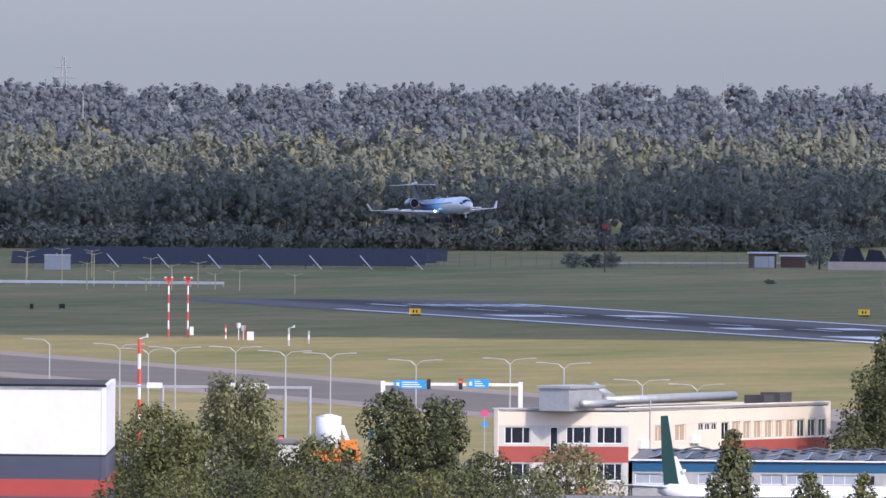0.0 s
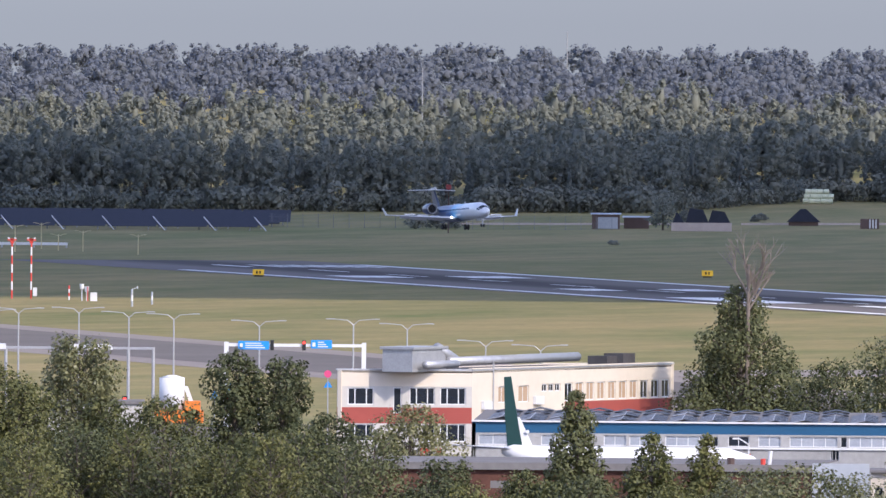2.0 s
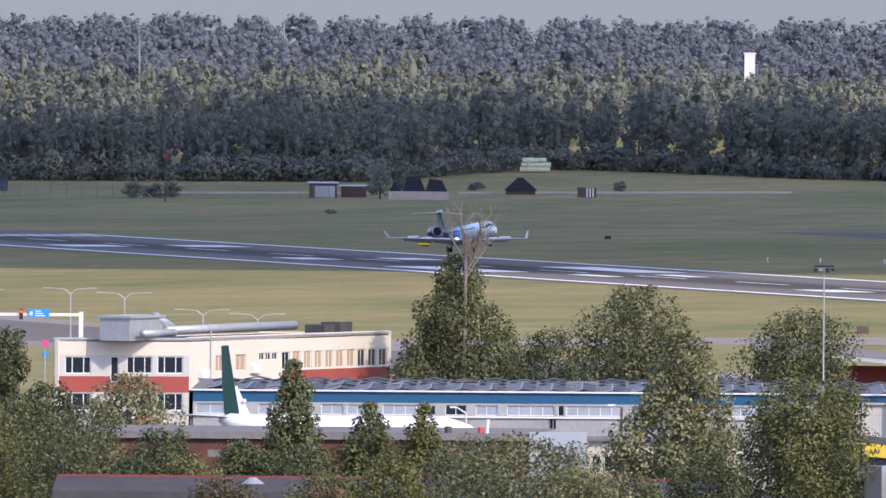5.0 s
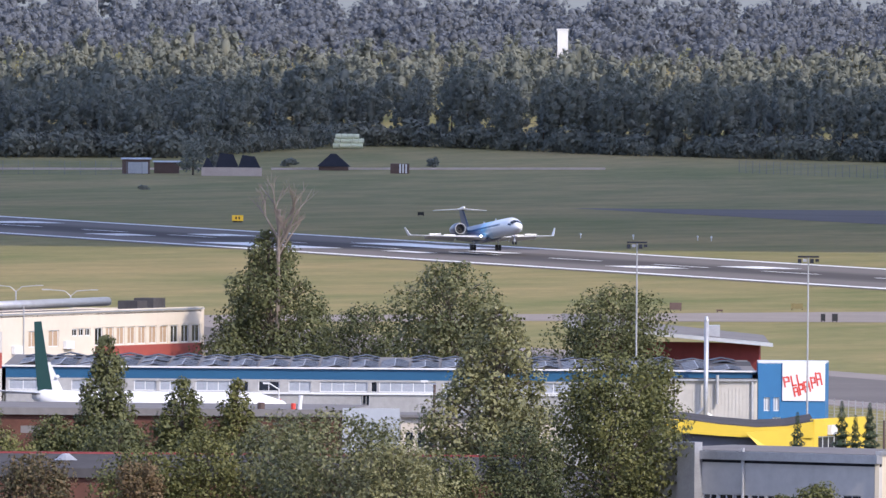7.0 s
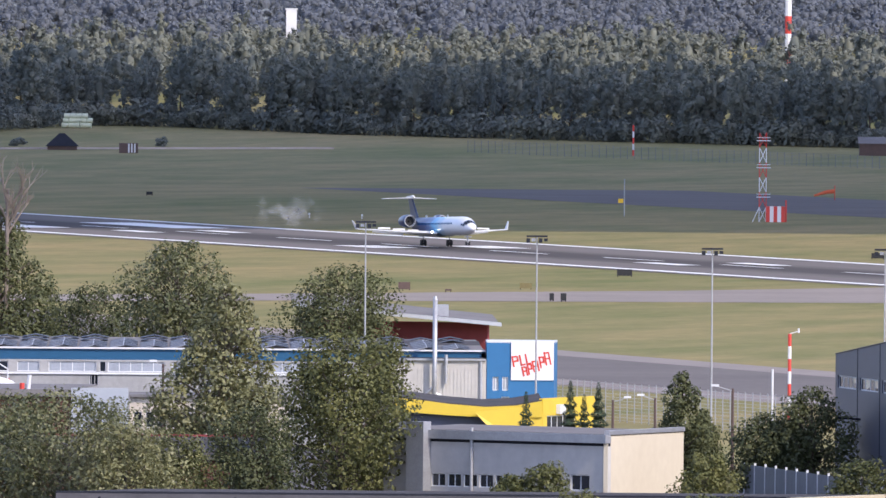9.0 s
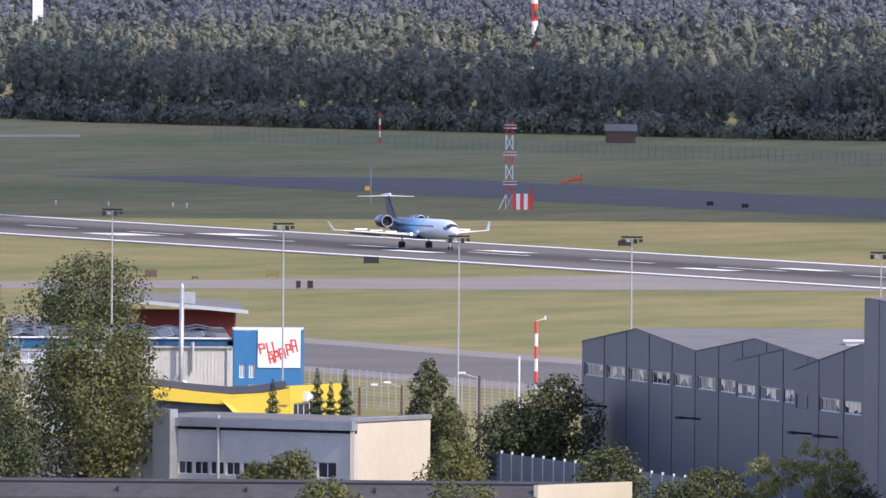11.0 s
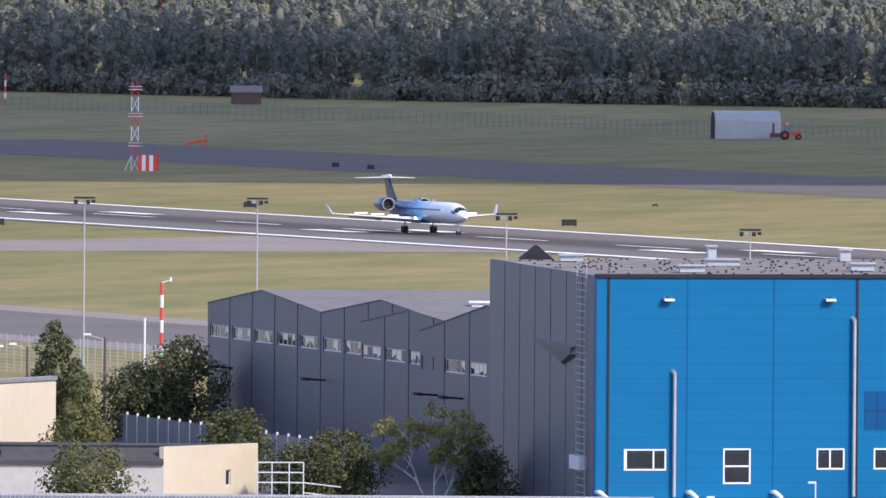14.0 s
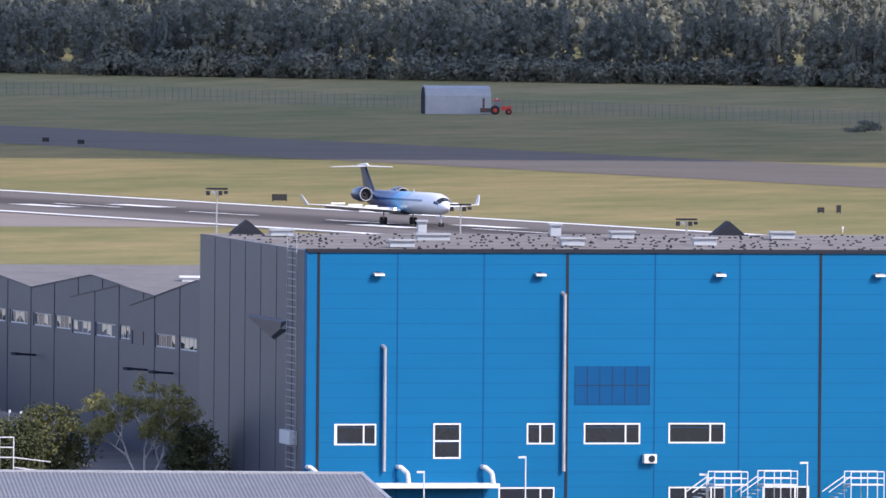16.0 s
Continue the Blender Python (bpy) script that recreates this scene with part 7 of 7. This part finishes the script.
def fences():
    """Wire fences: slim posts with rails and uprights."""
    def run(name, p, q, h, step, label, mat_, wire=0.25, r=0.05):
        a, b = Vector(p), Vector(q)
        n = max(1, int((b - a).length / step))
        t = thing(name, 0, 0, 0, 0, label, "fence")
        pm = mesh_of("post", tube(bmesh.new(), (0, 0, 0), (0, 0, h), r, n=5), mat_)
        for i in range(n + 1):
            c = a.lerp(b, i / n)
            piece("post", pm, t, Matrix.Translation((c.x, c.y, land(c.y))))
        for z in np.arange(0.15, h, wire):
            part("wire", tube(bmesh.new(), (a.x, a.y, land(a.y) + z), (b.x, b.y, land(b.y) + z), 0.014, n=4, caps=False), mat_, t)
    run("perimeter_fence", (60, 4150), (176, 3917), 2.6, 3.0, "long grey wire fence beyond the far taxiway", M_palegreyfence)
    run("perimeter_fence", (176, 3917), (300, 3600), 2.6, 3.0, "long grey wire fence beyond the far taxiway", M_palegreyfence)
    run("perimeter_fence", (-131, 4075), (-60, 4068), 2.8, 3.0, "grey wire fence behind the solar field", M_palegreyfence)
    run("security_fence", (33.5, 1880), (56, 1800), 3.6, 2.2, "tall pale wire security fence beside the taxiway", M_pole, 0.3)
    run("security_fence", (-100, 2080), (-38, 1990), 2.6, 2.5, "pale wire security fence along the road", M_pole, 0.3)
    run("garden_fence", (-3, 1655), (6, 1655), 2.2, 0.5, "dark railing by the annex", M_joint, 0.8, 0.03)
    t = thing("dark_fence", 0, 0, 0, 0, "dark grey panel fence beside the hangar", "fence")
    a, b = Vector((45.0, 1600)), Vector((61.5, 1500))
    for i in range(24):
        p, q = a.lerp(b, i / 24), a.lerp(b, (i + 0.96) / 24)
        m, ln = frame_of(p, q)
        part("panel", box(bmesh.new(), 0, ln, 0, .06, 0.1, 2.6, m), M_palegreyfence, t)
        part("post", box(bmesh.new(), -.08, .08, -.06, .1, 0, 2.8, m), M_frame, t)


def yard_things():
    t = thing("tank_truck", -70.6, 1949, 3.6, 0, "orange truck carrying a white upright tank", "truck")
    part("tank", tube(tube(bmesh.new(), (0, 0, 1.7), (0, 0, 4.8), 1.2, n=20), (0, 0, 4.8), (0, 0, 5.05), 1.2, .3, 20), M_white, t, "white tank", True)
    part("chassis", box(bmesh.new(), -1.6, 3.0, -1.1, 1.1, .5, 1.7), M_orange, t, "orange chassis")
    part("cab", box(bmesh.new(), 1.3, 2.7, -1.1, 1.1, 1.0, 2.6), M_orange, t, "orange cab")
    part("ramp", loft(bmesh.new(), [[(1.1, -.2, 4.0), (1.5, -.2, 4.0), (1.5, .2, 4.0), (1.1, .2, 4.0)], [(1.9, -.2, 1.8), (2.3, -.2, 1.8), (2.3, .2, 1.8), (1.9, .2, 1.8)]]), M_frame, t)
    for x in (-1.0, 1.9):
        for s in (-1, 1):
            part("wheel", tube(bmesh.new(), (x, s * 1.0, .5), (x, s * 1.3, .5), .5, n=14), M_dark, t)
    p = thing("loading_ramp", -70.0, 1949, 0, 0, "raised concrete truck deck behind the trees", "deck")
    part("deck", box(bmesh.new(), -4, 6, -5, 5, 0, 3.6), M_roof, p)
    for x0, x1, y, h in ((-81, -73, 1930, 6.2), (-80.5, -76.5, 1905, 5.6)):
        b = thing("low_store", (x0 + x1) / 2, y, 0, 0, "low store with a pale flat roof among trees", "building")
        w = (x1 - x0) / 2
        part("wall", box(bmesh.new(), -w, w, 0, 8, 0, h), M_offwhite, b)
        part("roof", box(bmesh.new(), -w - .2, w + .2, -.2, 8.2, h, h + .3), M_roof, b)
    # the parked turboprop
    t = thing("parked_airplane", -33.2, 1704.8, 3.4, 0, "parked white turboprop with a dark green tail fin", "airplane")
    part("fuselage", loft(bmesh.new(), [[(x, r * math.sin(a), zc + r * math.cos(a)) for a in np.linspace(0, 2 * math.pi, 19)[:-1]] for x, zc, r in ((-1.0, 3.4, .25), (0.0, 3.2, .75), (2.0, 2.7, 1.15), (5.0, 2.4, 1.4), (12, 2.35, 1.42), (18, 2.35, 1.4), (20, 2.2, .9), (20.8, 2.1, .3))]), M_white, t, "white fuselage", True)
    part("fin", loft(bmesh.new(), [[(-.5, -.16, 3.6), (.75, -.16, 3.7), (.75, .16, 3.7), (-.5, .16, 3.6)], [(-.75, -.14, 6.2), (.3, -.14, 6.2), (.3, .14, 6.2), (-.75, .14, 6.2)], [(-.85, -.1, 9.55), (-.25, -.1, 9.6), (-.25, .1, 9.6), (-.85, .1, 9.55)]]), M_green, t, "dark green fin")
    part("fin_edge", loft(bmesh.new(), [[(.75, -.1, 3.7), (1.7, -.1, 3.6), (1.7, .1, 3.6), (.75, .1, 3.7)], [(.3, -.08, 6.2), (.5, -.08, 6.2), (.5, .08, 6.2), (.3, .08, 6.2)]]), M_white, t, "white fin root")
    part("tailplane", loft(bmesh.new(), [[(-.9, -.4, 3.55), (.6, -.4, 3.55), (.6, .2, 3.6), (-.9, .2, 3.6)], [(-6.4, -1.6, 3.9), (-5.6, -1.6, 3.9), (-5.6, -1.2, 3.95), (-6.4, -1.2, 3.95)]]), M_metal, t)
    part("tail_light", tube(bmesh.new(), (1.15, -.2, 5.0), (1.15, -.3, 5.0), .16, n=8), M_white, t)
    p = thing("apron_deck", -24, 1705, 0, 0, "raised concrete apron behind the brick building", "deck")
    part("slab", box(bmesh.new(), -13, 13, -4, 6, 0, 4.35), M_roof, p)
    for x, y, z, w, h in ((-14.6, 1758.5, 4.75, 1.5, .8), (-44.5, 1890, 2.2, 1.9, 0.9)):
        t = thing("red_poster", x, y, z, 0, "red poster with a white emblem on the wall", "poster")
        part("board", box(bmesh.new(), -w / 2, w / 2, 0, .08, 0, h), M_red, t)
        part("emblem", box(box(bmesh.new(), -w * .3, w * .05, -.012, -.002, h * .2, h * .5), -.05, w * .35, -.012, -.002, h * .45, h * .8), M_frame, t)
    t = thing("lamp_post", -14.0, 1757, 0, 0, "white curved lamp post by the hall", "lamp post")
    part("pole", tube(tube(bmesh.new(), (0, 0, 0), (0, 0, 6.4), .06, n=6), (0, 0, 6.4), (-.8, 0, 6.9), .06, n=6), M_frame, t)
    part("lamp_head", box(bmesh.new(), -1.4, -.8, -.1, .1, 6.85, 7.0), M_frame, t)
    # rolling stairs and lamps before the blue hangar
    fm, _ = frame_of((72.2, 1398.1), (132.3, 1413.6))
    for x, hgt in ((28.6, 2.2), (32.2, 2.25), (38.5, 2.2)):
        o = fm @ Vector((x, -5, 0))
        t = thing("boarding_steps", o.x, o.y, 0, 14.5, "white rolling maintenance steps with railings", "steps")
        part("platform", box(bmesh.new(), -1.0, 1.4, -.7, .7, 1.25, 1.35), M_frame, t)
        bm = bmesh.new()
        for k in range(5):
            box(bm, -1.2 - .32 * k, -.92 - .32 * k, -.6, .6, 1.15 - .24 * k, 1.2 - .24 * k)
        part("treads", bm, M_metal, t)
        bm = bmesh.new()
        for s in (-.7, .7):
            for px in (-1.0, .2, 1.4):
                tube(bm, (px, s, 0), (px, s, hgt), .04, n=5)
            for z in (1.75, hgt):
                tube(bm, (-1.0, s, z), (1.4, s, z), .04, n=5)
            tube(bm, (-1.0, s, 1.9), (-2.6, s, .8), .04, n=5)
        part("railing", bm, M_frame, t, "white tubular railing")
    for x, h in ((14.5, 3.1), (27.6, 1.9), (34.9, 2.7), (7.2, 2.1)):
        o = fm @ Vector((x, -4, 0))
        t = thing("yard_lamp", o.x, o.y, 0, 0, "slim white yard lamp before the hangar", "lamp post", "yard lamps")
        part("pole", tube(bmesh.new(), (0, 0, 0), (0, 0, h), .05, n=6), M_frame, t)
        part("lamp_head", box(bmesh.new(), -.5, .05, -.12, .12, h, h + .14), M_frame, t)
    t = thing("lift_cage", 45.9, 1500, 0, 0, "yellow lifting cage beside the fence", "lift")
    bm = bmesh.new()
    for x in (-.75, 0, .75):
        tube(bm, (x, 0, 0), (x, 0, 2.6), .07, n=5)
    for z in (1.9, 2.55):
        box(bm, -.8, .8, -.3, .3, z, z + .14)
    part("cage", bm, M_signyel, t)
    t = thing("blue_bin", 47.6, 1500, 0, 0, "small light blue bin by the fence", "bin")
    part("body", box(bmesh.new(), -.4, .4, -.3, .3, 0, 2.0), M_roadsign, t)
    part("lid", box(bmesh.new(), -.45, .45, -.35, .35, 2.0, 2.1), M_frame, t)
    t = thing("stair_cage", 51.5, 1424, 0, 0, "white tubular access stair beside the store", "steps")
    bm = bmesh.new()
    for x in (-1.6, -.6, .6, 1.6):
        tube(bm, (x, 0, 0), (x, 0, 3.6), .05, n=5)
    for z in (2.2, 2.9, 3.6):
        tube(bm, (-1.6, 0, z), (1.6, 0, z), .05, n=5)
        tube(bm, (1.6, 0, z - 1.4), (4.2, 0, z - 1.7), .05, n=5)
    part("railing", bm, M_frame, t)
    for x, y, c in ((32.0, 1725, M_white), (34.4, 1724, M_red), (36.8, 1726, M_white), (38.9, 1728, M_palegrey)):
        t = thing("parked_van", x, y, 0, 8, "van parked beside the yellow building", "van")
        part("body", loft(bmesh.new(), [[(-1.1, -1, .4), (1.1, -1, .4), (1.1, 1, .4), (-1.1, 1, .4)], [(-1.1, -1, 1.4), (1.1, -1, 1.4), (1.1, 1, 1.4), (-1.1, 1, 1.4)], [(-.95, -.85, 2.1), (.8, -.85, 2.1), (.8, .85, 2.1), (-.95, .85, 2.1)]]), c, t)
        part("window", box(bmesh.new(), -.8, .7, -1.0, -.9, 1.45, 1.9), M_glass, t)
        for s in (-.7, .7):
            part("wheel", tube(bmesh.new(), (s, -1.02, .35), (s, -.8, .35), .35, n=12), M_dark, t)


M_redlamp = mat("lit_red_lamp", (0.9, 0.05, 0.03), (0.9, 0.05, 0.03), 0.4, emit=1.2)
M_redsign = mat("magenta_red_sign", (0.55, 0.06, 0.16), (0.5, 0.05, 0.14), 0.5)
M_orangered = mat("windsock_cloth", (0.62, 0.13, 0.05), (0.52, 0.10, 0.04), 0.8)
M_olive = mat("olive_sign", (0.16, 0.13, 0.05), (0.12, 0.10, 0.04), 0.7)
M_straw = mat("pale_yellow_steel", (0.52, 0.44, 0.24), (0.44, 0.37, 0.20), 0.6)
M_palebrick = mat("pale_brick", (0.42, 0.36, 0.32), (0.33, 0.28, 0.25), 0.9, size=1.5)
M_palegreyfence = mat("grey_mesh_panel", (0.17, 0.175, 0.18), (0.13, 0.135, 0.14), 0.6, size=1)
street_lamps()
road_gantries()
masts()
floodlights()
runway_signs()
approach_lights()
field_buildings()
field_bushes()
smoke = tyre_smoke()
fences()
yard_things()


def motions():
    """The jet comes down, touches the runway and rolls out along the centre line."""
    rows = []
    for k in range(0, 33):
        t = k * 0.5
        s = -3438.37 + 67.579 * t - 0.05695 * t * t - 0.01286 * t ** 3
        s += float(np.interp(t, (0, 3, 8, 12, 16), (3.5, 0.3, 2.9, -0.8, 1.9)))
        z = float(np.interp(t, HEIGHT_T, HEIGHT_Z))
        nose = float(np.interp(t, (0, 2, 4, 5.5, 7.0, 8.0, 9.0, 10.0, 16), (2.0, 2.2, 3.2, 4.2, 4.0, 2.6, 1.2, 0.0, 0.0)))
        bank = float(np.interp(t, (0, 1.5, 3, 5, 7, 16), (1.5, 0.5, -1.0, 0.0, 0.0, 0.0)))
        crab = float(np.interp(t, (0, 3, 8, 10.5, 16), (3.6, 1.2, -0.3, 0.4, 0.3)))
        x, y = field(s, NC)
        rows.append((t, pose(x, y, z, 0, 0, 180 + RUN + crab) @ pose(0, 0, 0, nose, bank, 0)))
    walk(jet, rows)
    # the puff rises off the asphalt as the wheels touch, drifts and settles
    walk(smoke, [(t, pose(x, y, z, 0, 0, RUN)) for t, x, y, z in ((0.0, 6, 3062, -14), (6.9, 6, 3062, -14), (7.5, 6, 3062, -0.4), (8.0, 8.5, 3058, 0.3), (8.5, 14, 3044, 0.7), (9.2, 18.5, 3030, 1.2), (10.4, 23, 3018, -2.0), (11.2, 26, 3010, -10), (16.0, 26, 3010, -14))])


motions()
